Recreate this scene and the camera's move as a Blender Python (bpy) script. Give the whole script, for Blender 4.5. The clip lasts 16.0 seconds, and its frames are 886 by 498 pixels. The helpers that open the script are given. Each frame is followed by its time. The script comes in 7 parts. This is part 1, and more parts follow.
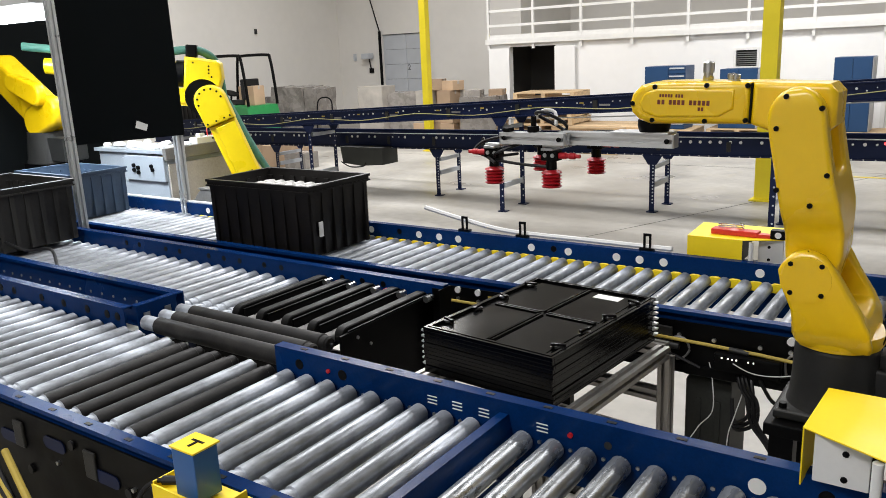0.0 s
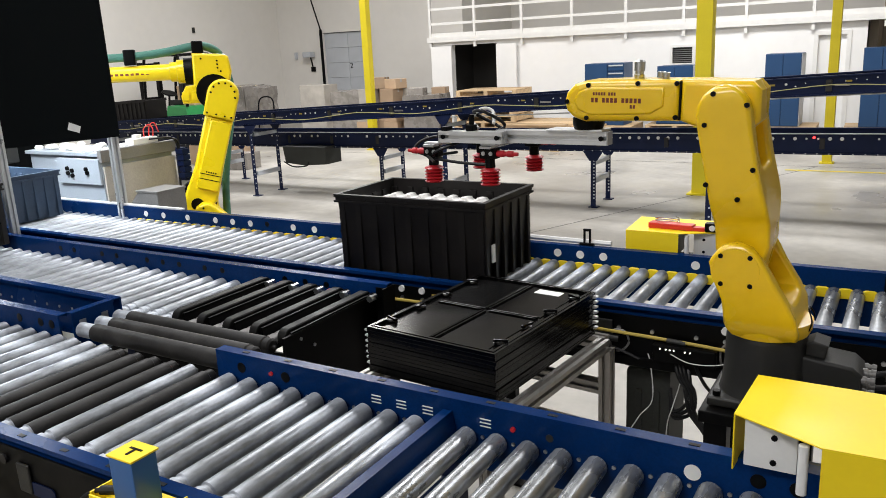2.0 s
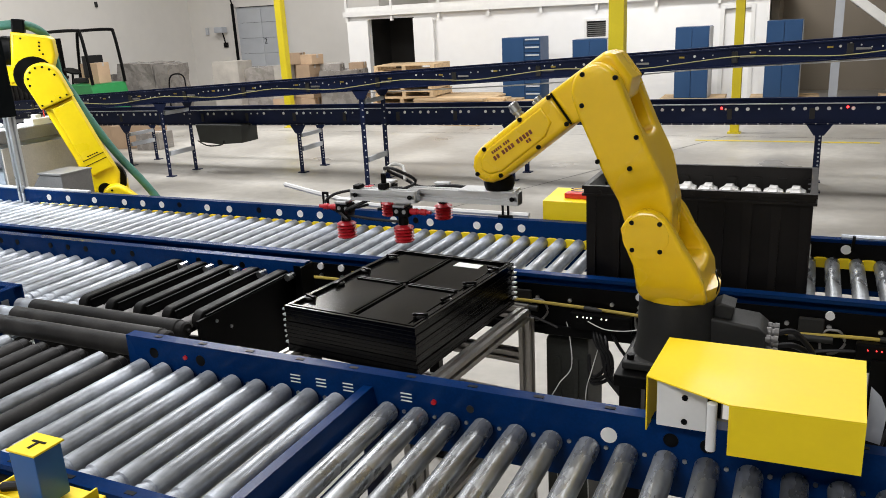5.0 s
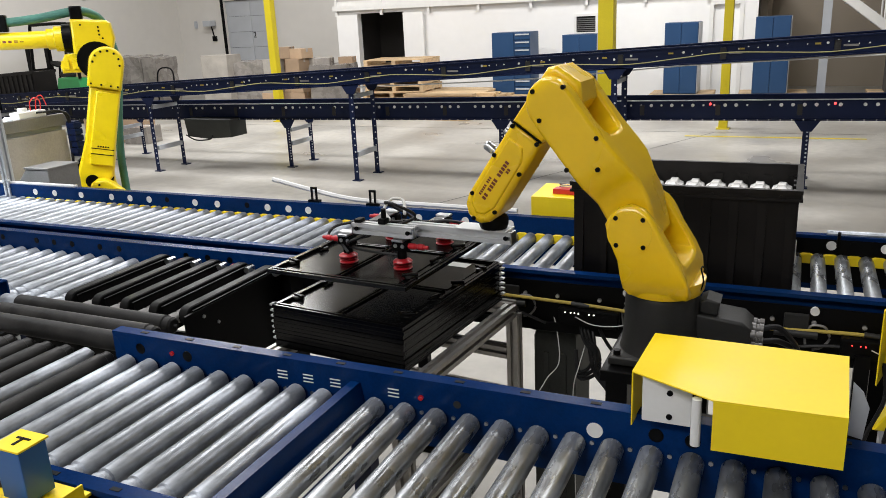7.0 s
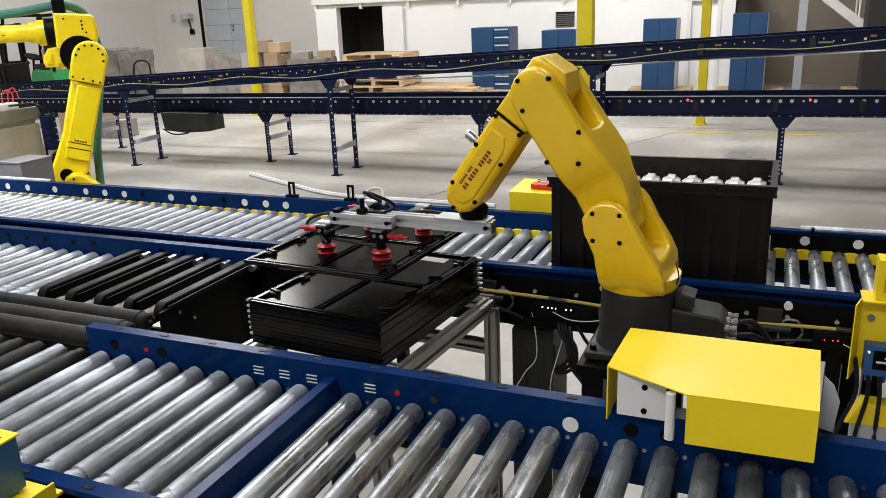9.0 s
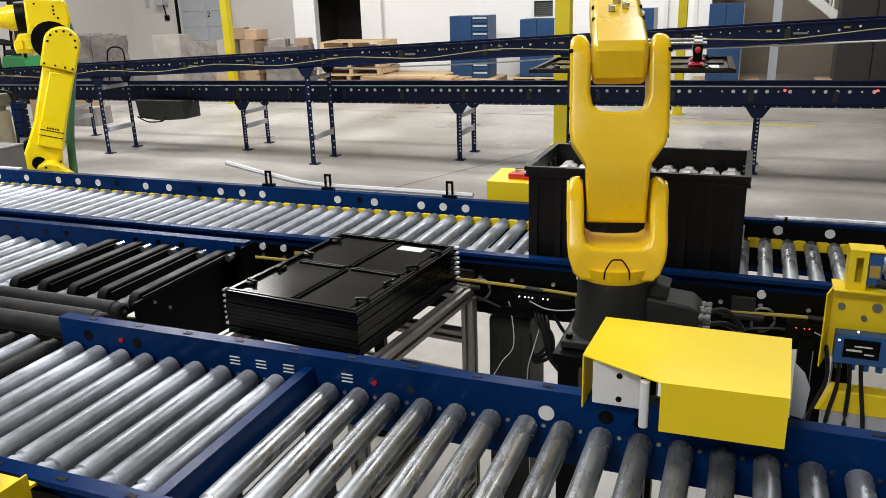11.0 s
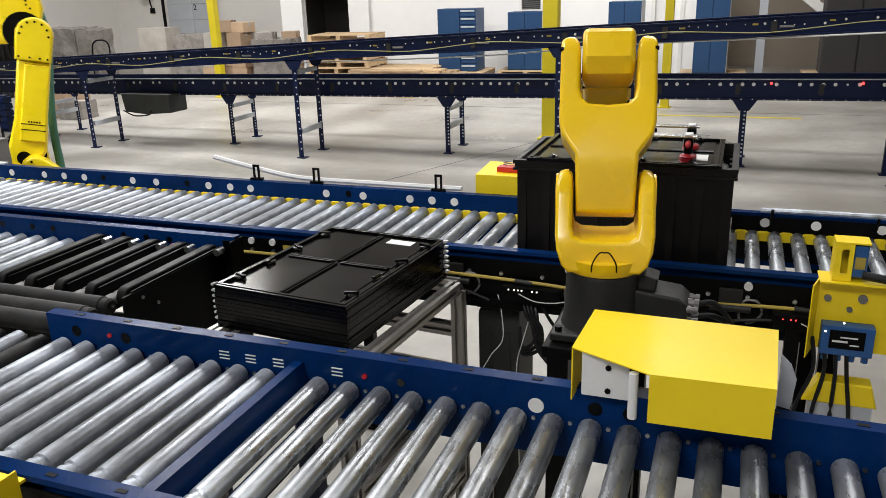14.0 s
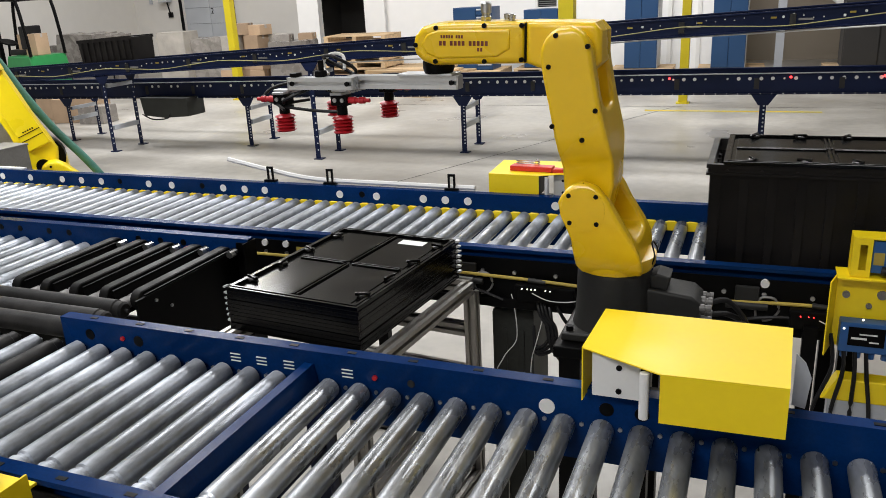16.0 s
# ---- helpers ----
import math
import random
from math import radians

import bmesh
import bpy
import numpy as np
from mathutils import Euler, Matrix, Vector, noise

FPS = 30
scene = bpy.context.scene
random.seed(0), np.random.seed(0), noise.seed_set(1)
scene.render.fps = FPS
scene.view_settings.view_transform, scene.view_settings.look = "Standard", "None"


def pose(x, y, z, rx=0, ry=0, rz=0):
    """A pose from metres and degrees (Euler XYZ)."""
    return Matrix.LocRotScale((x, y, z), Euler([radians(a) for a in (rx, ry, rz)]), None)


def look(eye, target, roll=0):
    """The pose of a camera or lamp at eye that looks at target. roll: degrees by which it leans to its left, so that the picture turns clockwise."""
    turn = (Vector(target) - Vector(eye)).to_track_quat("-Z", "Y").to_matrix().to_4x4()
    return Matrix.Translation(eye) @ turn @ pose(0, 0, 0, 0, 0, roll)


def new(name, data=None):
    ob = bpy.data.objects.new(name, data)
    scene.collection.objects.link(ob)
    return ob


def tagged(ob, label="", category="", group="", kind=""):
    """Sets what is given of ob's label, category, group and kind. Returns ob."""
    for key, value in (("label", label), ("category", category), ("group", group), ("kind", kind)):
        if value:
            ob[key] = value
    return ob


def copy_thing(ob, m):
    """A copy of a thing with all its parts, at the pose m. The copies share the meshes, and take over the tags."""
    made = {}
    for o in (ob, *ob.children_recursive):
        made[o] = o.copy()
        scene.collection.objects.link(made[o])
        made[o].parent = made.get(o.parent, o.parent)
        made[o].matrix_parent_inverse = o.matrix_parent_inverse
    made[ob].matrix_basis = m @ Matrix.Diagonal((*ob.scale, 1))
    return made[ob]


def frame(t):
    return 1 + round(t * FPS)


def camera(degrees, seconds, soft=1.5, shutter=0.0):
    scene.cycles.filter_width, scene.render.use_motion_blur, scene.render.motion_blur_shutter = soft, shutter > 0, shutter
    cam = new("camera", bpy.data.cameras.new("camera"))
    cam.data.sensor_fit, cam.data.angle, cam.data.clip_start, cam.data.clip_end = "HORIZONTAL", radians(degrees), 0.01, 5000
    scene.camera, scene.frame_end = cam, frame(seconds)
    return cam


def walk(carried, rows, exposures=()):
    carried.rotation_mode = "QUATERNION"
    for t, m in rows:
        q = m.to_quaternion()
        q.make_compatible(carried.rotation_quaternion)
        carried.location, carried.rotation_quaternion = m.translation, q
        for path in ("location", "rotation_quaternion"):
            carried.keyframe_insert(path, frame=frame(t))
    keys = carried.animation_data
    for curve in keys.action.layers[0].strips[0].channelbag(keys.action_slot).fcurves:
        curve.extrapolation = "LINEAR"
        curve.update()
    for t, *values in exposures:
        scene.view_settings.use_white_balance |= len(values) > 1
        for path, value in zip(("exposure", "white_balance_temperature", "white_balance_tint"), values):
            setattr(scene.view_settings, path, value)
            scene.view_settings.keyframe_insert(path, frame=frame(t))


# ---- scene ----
cam = camera(58.8, 16.0, soft=0.6, shutter=0.3)
PATH = [
    (0, (-0.031, -0.015, 2.002), (-1.147, 1.572, 1.518), -2.6),
    (0.5, (-0.031, -0.029, 2.006), (-1.12, 1.578, 1.525), -2.4),
    (1, (-0.027, -0.034, 2.007), (-1.092, 1.589, 1.527), -2.5),
    (1.5, (-0.019, -0.017, 2.004), (-1.057, 1.622, 1.518), -2.7),
    (2, (-0.014, -0.014, 2.005), (-1.016, 1.645, 1.51), -2.8),
    (2.5, (-0.01, -0.01, 2.0), (-0.981, 1.664, 1.498), -2.8),
    (3, (-0.009, -0.008, 2.001), (-0.941, 1.686, 1.492), -2.7),
    (3.5, (-0.01, -0.003, 1.998), (-0.905, 1.709, 1.479), -2.9),
    (4, (-0.004, -0.006, 2.0), (-0.871, 1.717, 1.472), -3.2),
    (4.5, (0.0, 0.0, 1.999), (-0.847, 1.729, 1.455), -3.2),
    (5, (-0.005, 0.006, 1.994), (-0.831, 1.739, 1.432), -3.0),
    (7.5, (0.002, 0.008, 1.997), (-0.79, 1.752, 1.42), -2.7),
    (8, (0.001, 0.004, 1.998), (-0.775, 1.754, 1.42), -2.6),
    (8.5, (0.007, 0.006, 1.999), (-0.76, 1.759, 1.416), -2.5),
    (9, (0.007, 0.012, 1.996), (-0.747, 1.769, 1.406), -2.3),
    (11.5, (0.011, 0.013, 1.998), (-0.684, 1.781, 1.373), -1.9),
    (12, (0.011, 0.018, 1.996), (-0.682, 1.785, 1.366), -2.0),
    (12.5, (0.01, 0.013, 1.997), (-0.677, 1.782, 1.365), -1.9),
    (13, (0.005, 0.012, 1.997), (-0.676, 1.782, 1.363), -1.9),
    (13.5, (0.004, 0.009, 1.997), (-0.671, 1.782, 1.364), -1.8),
    (14, (0.01, 0.01, 1.999), (-0.662, 1.783, 1.364), -1.8),
    (14.5, (0.013, 0.022, 1.996), (-0.675, 1.79, 1.362), -2.0),
    (15, (0.015, 0.023, 1.997), (-0.678, 1.79, 1.365), -2.3),
    (15.5, (0.013, 0.025, 1.997), (-0.689, 1.787, 1.363), -2.2),
    (16, (0.028, 0.028, 1.997), (-0.69, 1.783, 1.362), -2.9),
]
walk(cam, [(t, look(eye, target, roll)) for t, eye, target, roll in PATH], exposures=((0, 0.04), (4, 0.04), (8, -0.02), (16, -0.02)))

# ---------------------------------------------------------------- world and light
world = bpy.data.worlds.new("world")
scene.world = world
world.use_nodes = True
world.node_tree.nodes["Background"].inputs[0].default_value = (0.95, 0.97, 1.0, 1)
world.node_tree.nodes["Background"].inputs[1].default_value = 0.015


def area(name, place, target, size, power, color=(1.0, 0.97, 0.92)):
    data = bpy.data.lights.new(name, "AREA")
    data.shape, data.size, data.size_y = "RECTANGLE", size[0], size[1]
    data.energy, data.color = power, color
    ob = new(name, data)
    ob.matrix_world = look(place, target)
    return ob


# rows of high-bay lamps under the ceiling
BAYS = ((-10.8, 12.6), (-2.5, 13.5), (-12.0, 7.0), (-5.5, 7.0), (1.0, 7.0), (-3.4, 1.8), (-1.6, -4.2))
for lx, ly in BAYS:
    area("bay_lamp", (lx, ly, 6.35), (lx, ly, 0), (3.6, 1.4), 500 if ly > 10 else 190 if lx > 0 else 340 if ly > 3 else 230 if ly > 0 else 350, (0.99, 0.985, 0.995))
# bright work lamps over the packing cell on the conveyors' upstream end
area("cell_lamp", (-4.95, 2.62, 2.27), (-4.95, 2.62, 0), (1.0, 0.5), 55, (0.86, 0.94, 1.0))

# ---------------------------------------------------------------- materials


def material(name, color, rough=0.5, metal=0.0, spread=0.12, scale=8.0, fine=90.0, bump=0.0, bump_scale=60.0, coat=0.0,
             emit=None, strength=0.0, stain=None, stain_at=0.62, rough_spread=0.12, random_hue=0.0, stretch=(1, 1, 1), spec=0.5):
    m = bpy.data.materials.new(name)
    m.use_nodes = True
    nt = m.node_tree
    b = nt.nodes["Principled BSDF"]
    b.inputs["Metallic"].default_value = metal
    b.inputs["Coat Weight"].default_value = coat
    b.inputs["Coat Roughness"].default_value = 0.15
    b.inputs["Specular IOR Level"].default_value = spec
    tc = nt.nodes.new("ShaderNodeTexCoord")
    mp = nt.nodes.new("ShaderNodeMapping")
    mp.inputs["Scale"].default_value = stretch
    nt.links.new(tc.outputs["Object"], mp.inputs["Vector"])
    n1, n2 = nt.nodes.new("ShaderNodeTexNoise"), nt.nodes.new("ShaderNodeTexNoise")
    n1.inputs["Scale"].default_value, n1.inputs["Detail"].default_value = scale, 5
    n2.inputs["Scale"].default_value, n2.inputs["Detail"].default_value = fine, 3
    for n in (n1, n2):
        nt.links.new(mp.outputs["Vector"], n.inputs["Vector"])
    mix = nt.nodes.new("ShaderNodeMath")
    mix.operation = "MULTIPLY_ADD"
    nt.links.new(n2.outputs["Fac"], mix.inputs[0])
    mix.inputs[1].default_value = 0.4
    nt.links.new(n1.outputs["Fac"], mix.inputs[2])
    ramp = nt.nodes.new("ShaderNodeValToRGB")
    ramp.color_ramp.elements[0].position, ramp.color_ramp.elements[1].position = 0.45, 0.95
    lo = [c * (1 - spread) for c in color]
    hi = [min(1, c * (1 + spread)) for c in color]
    ramp.color_ramp.elements[0].color, ramp.color_ramp.elements[1].color = (*lo, 1), (*hi, 1)
    nt.links.new(mix.outputs[0], ramp.inputs[0])
    out = ramp.outputs["Color"]
    if stain:
        n3 = nt.nodes.new("ShaderNodeTexNoise")
        n3.inputs["Scale"].default_value, n3.inputs["Detail"].default_value = scale * 0.45, 8
        nt.links.new(mp.outputs["Vector"], n3.inputs["Vector"])
        r3 = nt.nodes.new("ShaderNodeValToRGB")
        r3.color_ramp.elements[0].position, r3.color_ramp.elements[1].position = stain_at - 0.12, stain_at + 0.1
        nt.links.new(n3.outputs["Fac"], r3.inputs[0])
        mx = nt.nodes.new("ShaderNodeMix")
        mx.data_type = "RGBA"
        nt.links.new(r3.outputs["Color"], mx.inputs["Factor"])
        nt.links.new(out, mx.inputs["A"])
        mx.inputs["B"].default_value = (*stain, 1)
        out = mx.outputs["Result"]
    if random_hue:
        info = nt.nodes.new("ShaderNodeObjectInfo")
        mr = nt.nodes.new("ShaderNodeMapRange")
        mr.inputs["To Min"].default_value, mr.inputs["To Max"].default_value = 1 - random_hue, 1 + random_hue
        nt.links.new(info.outputs["Random"], mr.inputs["Value"])
        hs = nt.nodes.new("ShaderNodeHueSaturation")
        nt.links.new(mr.outputs["Result"], hs.inputs["Value"])
        nt.links.new(out, hs.inputs["Color"])
        out = hs.outputs["Color"]
    nt.links.new(out, b.inputs["Base Color"])
    mr2 = nt.nodes.new("ShaderNodeMapRange")
    mr2.inputs["From Min"].default_value, mr2.inputs["From Max"].default_value = 0.3, 0.8
    mr2.inputs["To Min"].default_value, mr2.inputs["To Max"].default_value = max(0.03, rough - rough_spread), min(1, rough + rough_spread)
    nt.links.new(n1.outputs["Fac"], mr2.inputs["Value"])
    nt.links.new(mr2.outputs["Result"], b.inputs["Roughness"])
    if bump:
        nb = nt.nodes.new("ShaderNodeTexNoise")
        nb.inputs["Scale"].default_value, nb.inputs["Detail"].default_value = bump_scale, 4
        nt.links.new(mp.outputs["Vector"], nb.inputs["Vector"])
        bp = nt.nodes.new("ShaderNodeBump")
        bp.inputs["Strength"].default_value, bp.inputs["Distance"].default_value = bump, 0.004
        nt.links.new(nb.outputs["Fac"], bp.inputs["Height"])
        nt.links.new(bp.outputs["Normal"], b.inputs["Normal"])
    if emit:
        b.inputs["Emission Color"].default_value = (*emit, 1)
        b.inputs["Emission Strength"].default_value = strength
    return m


BLUE = material("blue_powder_coat", (0.002, 0.024, 0.108), 0.25, spread=0.3, scale=3, fine=160, bump=0.06, bump_scale=240, spec=0.06, stain=(0.006, 0.030, 0.09), stain_at=0.72)
NAVY = material("navy_powder_coat", (0.004, 0.010, 0.042), 0.45, spread=0.25, scale=2, fine=120, spec=0.2)
STEEL = material("dull_zinc_plated_roller", (0.40, 0.43, 0.475), 0.44, metal=0.52, spread=0.42, scale=26, fine=130, random_hue=0.2, stretch=(1, 0.45, 1), stain=(0.17, 0.18, 0.19), stain_at=0.56, rough_spread=0.16, bump=0.10, bump_scale=60)
STEELB = material("polished_zinc_plated_roller", (0.42, 0.445, 0.475), 0.36, metal=0.66, spread=0.45, scale=20, fine=110, random_hue=0.25, stretch=(1, 0.4, 1), stain=(0.17, 0.175, 0.175), stain_at=0.56, rough_spread=0.18, bump=0.08, bump_scale=45)
ZINC = material("zinc_bright", (0.5, 0.51, 0.52), 0.32, metal=1.0, spread=0.1)
BELT = material("black_transfer_belt", (0.0035, 0.0034, 0.0034), 0.5, spread=0.5, scale=14, fine=140, bump=0.15, spec=0.2)
RUBBER = material("black_roller_sleeve", (0.011, 0.0105, 0.0102), 0.55, spread=0.6, scale=14, fine=140, bump=0.2, random_hue=0.4, spec=0.3, stain=(0.034, 0.032, 0.030), stain_at=0.62)
BLACKP = material("black_gloss_plastic", (0.0014, 0.0014, 0.0015), 0.2, spread=0.3, scale=5, fine=80, rough_spread=0.05, spec=0.3)
TOTEP = material("black_tote_plastic", (0.0085, 0.0074, 0.0070), 0.46, spread=0.4, scale=6, fine=120, bump=0.06, spec=0.22)
GREYTOTE = material("weathered_grey_tote_plastic", (0.028, 0.027, 0.026), 0.5, spread=0.35, scale=5, fine=120, spec=0.3)
BLUETOTE = material("dull_blue_tote_plastic", (0.05, 0.08, 0.13), 0.5, spread=0.2)
BLACKM = material("black_steel", (0.0022, 0.0022, 0.0024), 0.45, spread=0.4, spec=0.10)
SCREEN = material("matt_black_panel", (0.0028, 0.0040, 0.0046), 0.8, spread=0.2, spec=0.06)
YELLOW = material("yellow_robot_enamel", (0.86, 0.56, 0.004), 0.3, spread=0.04, scale=4, fine=40, coat=0.25, rough_spread=0.05)
YELLOWB = material("lemon_yellow_robot_enamel", (0.84, 0.62, 0.004), 0.35, spread=0.05, scale=4, fine=40, coat=0.15)
YELLOWS = material("yellow_sheet_metal", (0.94, 0.70, 0.010), 0.45, spread=0.04, scale=4, fine=60)
COLY = material("yellow_column_paint", (0.62, 0.50, 0.01), 0.45, spread=0.12, scale=2, stain=(0.4, 0.3, 0.05), stain_at=0.74)
GREYR = material("dark_grey_robot_casting", (0.022, 0.022, 0.021), 0.5, spread=0.2, bump=0.1, bump_scale=300, spec=0.3)
ALU = material("anodised_aluminium", (0.64, 0.65, 0.66), 0.38, metal=0.55, spread=0.08)
TABLEALU = material("dull_aluminium_profile", (0.40, 0.385, 0.365), 0.4, metal=0.75, spread=0.12)
RED = material("red_silicone", (0.42, 0.012, 0.02), 0.4, spread=0.15)
REDP = material("red_plastic", (0.6, 0.03, 0.025), 0.4, spread=0.1)
WHITEP = material("white_plastic", (0.75, 0.75, 0.74), 0.4, spread=0.04)
PAPER = material("white_label", (0.78, 0.78, 0.76), 0.7, spread=0.05)
PART = material("white_moulded_parts", (0.78, 0.77, 0.75), 0.45, spread=0.06)
CONCRETE = material("sealed_concrete", (0.375, 0.357, 0.322), 0.45, spread=0.3, scale=0.8, fine=9, bump=0.05, bump_scale=40, stain=(0.24, 0.22, 0.19), stain_at=0.57, rough_spread=0.2)
WALLP = material("white_painted_block", (0.84, 0.83, 0.81), 0.75, spread=0.04, scale=0.5, fine=5, bump=0.08, bump_scale=30)
WALLB = material("cream_painted_wall", (0.66, 0.635, 0.595), 0.8, spread=0.05, scale=0.4, fine=4)
BEIGE = material("tan_wall", (0.30, 0.255, 0.20), 0.8, spread=0.08, scale=0.5)
DARK = material("storeroom_shade_cabinet_black", (0.03, 0.028, 0.026), 0.9, spread=0.2)
CABBLUE = material("blue_cabinet_enamel", (0.018, 0.055, 0.135), 0.4, spread=0.08, scale=2, spec=0.3)
CABGREY = material("grey_cabinet_enamel", (0.45, 0.47, 0.50), 0.45, spread=0.08, scale=2)
WOOD = material("pallet_pine", (0.50, 0.36, 0.21), 0.75, spread=0.25, scale=3, fine=30, bump=0.1, random_hue=0.25, stretch=(1, 6, 6))
CARD = material("cardboard", (0.40, 0.28, 0.18), 0.8, spread=0.15, scale=3, random_hue=0.25)
FILM = material("shrink_wrapped_goods", (0.235, 0.215, 0.195), 0.3, spread=0.14, scale=5, fine=30, bump=0.4, bump_scale=18, coat=0.3, random_hue=0.2)
GREEN = material("green_forklift_enamel", (0.02, 0.22, 0.06), 0.4, spread=0.1)
HOSE = material("green_fabric_hose_sleeve", (0.05, 0.17, 0.13), 0.65, spread=0.25, bump=0.3, bump_scale=120)
CABLE = material("black_cable", (0.008, 0.008, 0.009), 0.5, spread=0.2, spec=0.3)
CABLEY = material("yellow_cable", (0.42, 0.31, 0.05), 0.6, spread=0.15)
CABLEP = material("pale_yellow_cable", (0.34, 0.31, 0.13), 0.6, spread=0.15)
CABLEW = material("white_cable", (0.6, 0.6, 0.58), 0.5, spread=0.1)
MACHINE = material("pale_machine_enamel", (0.33, 0.37, 0.42), 0.5, spread=0.12, scale=2)
CRATE = material("buff_plywood_crate", (0.40, 0.37, 0.33), 0.8, spread=0.25, scale=3, stain=(0.26, 0.23, 0.20), stain_at=0.62)
WORNSTEEL = material("worn_grey_steel", (0.20, 0.195, 0.19), 0.5, metal=0.3, spread=0.25, scale=3)
SENSOR = material("blue_sensor_housing", (0.02, 0.10, 0.30), 0.4, spread=0.08)
GREYBIN = material("dark_grey_bin", (0.034, 0.036, 0.032), 0.6, spread=0.3, scale=4, stain=(0.05, 0.05, 0.046), stain_at=0.66, spec=0.3)
RAILW = material("white_handrail_paint", (0.76, 0.75, 0.72), 0.5, spread=0.04)
LEDR = material("red_led", (0.6, 0.02, 0.02), 0.4, emit=(1, 0.03, 0.03), strength=6)
LEDG = material("pale_led", (0.7, 0.7, 0.6), 0.4, emit=(1, 0.95, 0.8), strength=2.5)
REDGLOW = material("red_disc_with_glow", (0.20, 0.006, 0.01), 0.3, emit=(1, 0.02, 0.03), strength=0.12)
TUBE = material("lamp_diffuser", (0.9, 0.9, 0.9), 0.4, emit=(0.9, 0.96, 1.0), strength=9)
BROWN = material("dark_red_print", (0.16, 0.03, 0.012), 0.5, spread=0.1)
CEIL = material("ceiling_deck", (0.5, 0.49, 0.47), 0.8, spread=0.1, scale=0.4)

# ---------------------------------------------------------------- mesh helpers


def box(bm, x0, x1, y0, y1, z0, z1, bevel=0.0):
    m = Matrix.Translation(((x0 + x1) / 2, (y0 + y1) / 2, (z0 + z1) / 2)) @ Matrix.Diagonal((abs(x1 - x0), abs(y1 - y0), abs(z1 - z0), 1))
    r = bmesh.ops.create_cube(bm, size=1, matrix=m)
    if bevel:
        edges = list({e for v in r["verts"] for e in v.link_edges})
        bmesh.ops.bevel(bm, geom=edges, offset=bevel, segments=2, affect="EDGES", profile=0.6)
    return r


def cyl(bm, a, b, r, r2=None, seg=16):
    a, b = Vector(a), Vector(b)
    d = b - a
    q = d.to_track_quat("Z", "Y").to_matrix().to_4x4()
    bmesh.ops.create_cone(bm, cap_ends=True, segments=seg, radius1=r, radius2=r if r2 is None else r2, depth=d.length,
                          matrix=Matrix.Translation((a + b) / 2) @ q)


def lathe(bm, profile, axis_from, axis_to, seg=18):
    """profile: (along 0..length, radius) pairs, turned about the line from axis_from."""
    a, b = Vector(axis_from), Vector(axis_to)
    q = (b - a).to_track_quat("Z", "Y").to_matrix()
    rings = []
    for h, r in profile:
        rings.append([bm.verts.new(a + q @ Vector((r * math.cos(2 * math.pi * k / seg), r * math.sin(2 * math.pi * k / seg), h))) for k in range(seg)])
    for r0, r1 in zip(rings, rings[1:]):
        for k in range(seg):
            bm.faces.new((r0[k], r0[(k + 1) % seg], r1[(k + 1) % seg], r1[k]))
    bm.faces.new(list(reversed(rings[0])))
    bm.faces.new(rings[-1])


def prism(bm, outline, d0, d1, plane="xz", bevel=0.0, segments=3):
    """An outline of 2D points pushed through from d0 to d1 on the third axis."""
    def at(p, d):
        return {"xz": (p[0], d, p[1]), "xy": (p[0], p[1], d), "yz": (d, p[0], p[1])}[plane]
    lo = [bm.verts.new(at(p, d0)) for p in outline]
    hi = [bm.verts.new(at(p, d1)) for p in outline]
    faces = [bm.faces.new(lo), bm.faces.new(list(reversed(hi)))]
    n = len(outline)
    for k in range(n):
        faces.append(bm.faces.new((lo[(k + 1) % n], lo[k], hi[k], hi[(k + 1) % n])))
    bmesh.ops.recalc_face_normals(bm, faces=faces)
    if bevel:
        edges = list({e for f in faces[:2] for e in f.edges})
        bmesh.ops.bevel(bm, geom=edges, offset=bevel, segments=segments, affect="EDGES", profile=0.5)


def tube(bm, pts, r, seg=8, fine=6):
    """A round cable along a smooth line through pts."""
    pts = [Vector(p) for p in pts]
    line = []
    for k in range(len(pts) - 1):
        p0, p1, p2, p3 = pts[max(k - 1, 0)], pts[k], pts[k + 1], pts[min(k + 2, len(pts) - 1)]
        for s in range(fine):
            u = s / fine
            line.append(0.5 * ((2 * p1) + (p2 - p0) * u + (2 * p0 - 5 * p1 + 4 * p2 - p3) * u * u + (3 * p1 - p0 - 3 * p2 + p3) * u ** 3))
    line.append(pts[-1])
    rings = []
    for k, p in enumerate(line):
        d = line[min(k + 1, len(line) - 1)] - line[max(k - 1, 0)]
        q = d.to_track_quat("Z", "Y").to_matrix()
        rings.append([bm.verts.new(p + q @ Vector((r * math.cos(2 * math.pi * s / seg), r * math.sin(2 * math.pi * s / seg), 0))) for s in range(seg)])
    for r0, r1 in zip(rings, rings[1:]):
        for s in range(seg):
            bm.faces.new((r0[s], r0[(s + 1) % seg], r1[(s + 1) % seg], r1[s]))
    bm.faces.new(list(reversed(rings[0])))
    bm.faces.new(rings[-1])


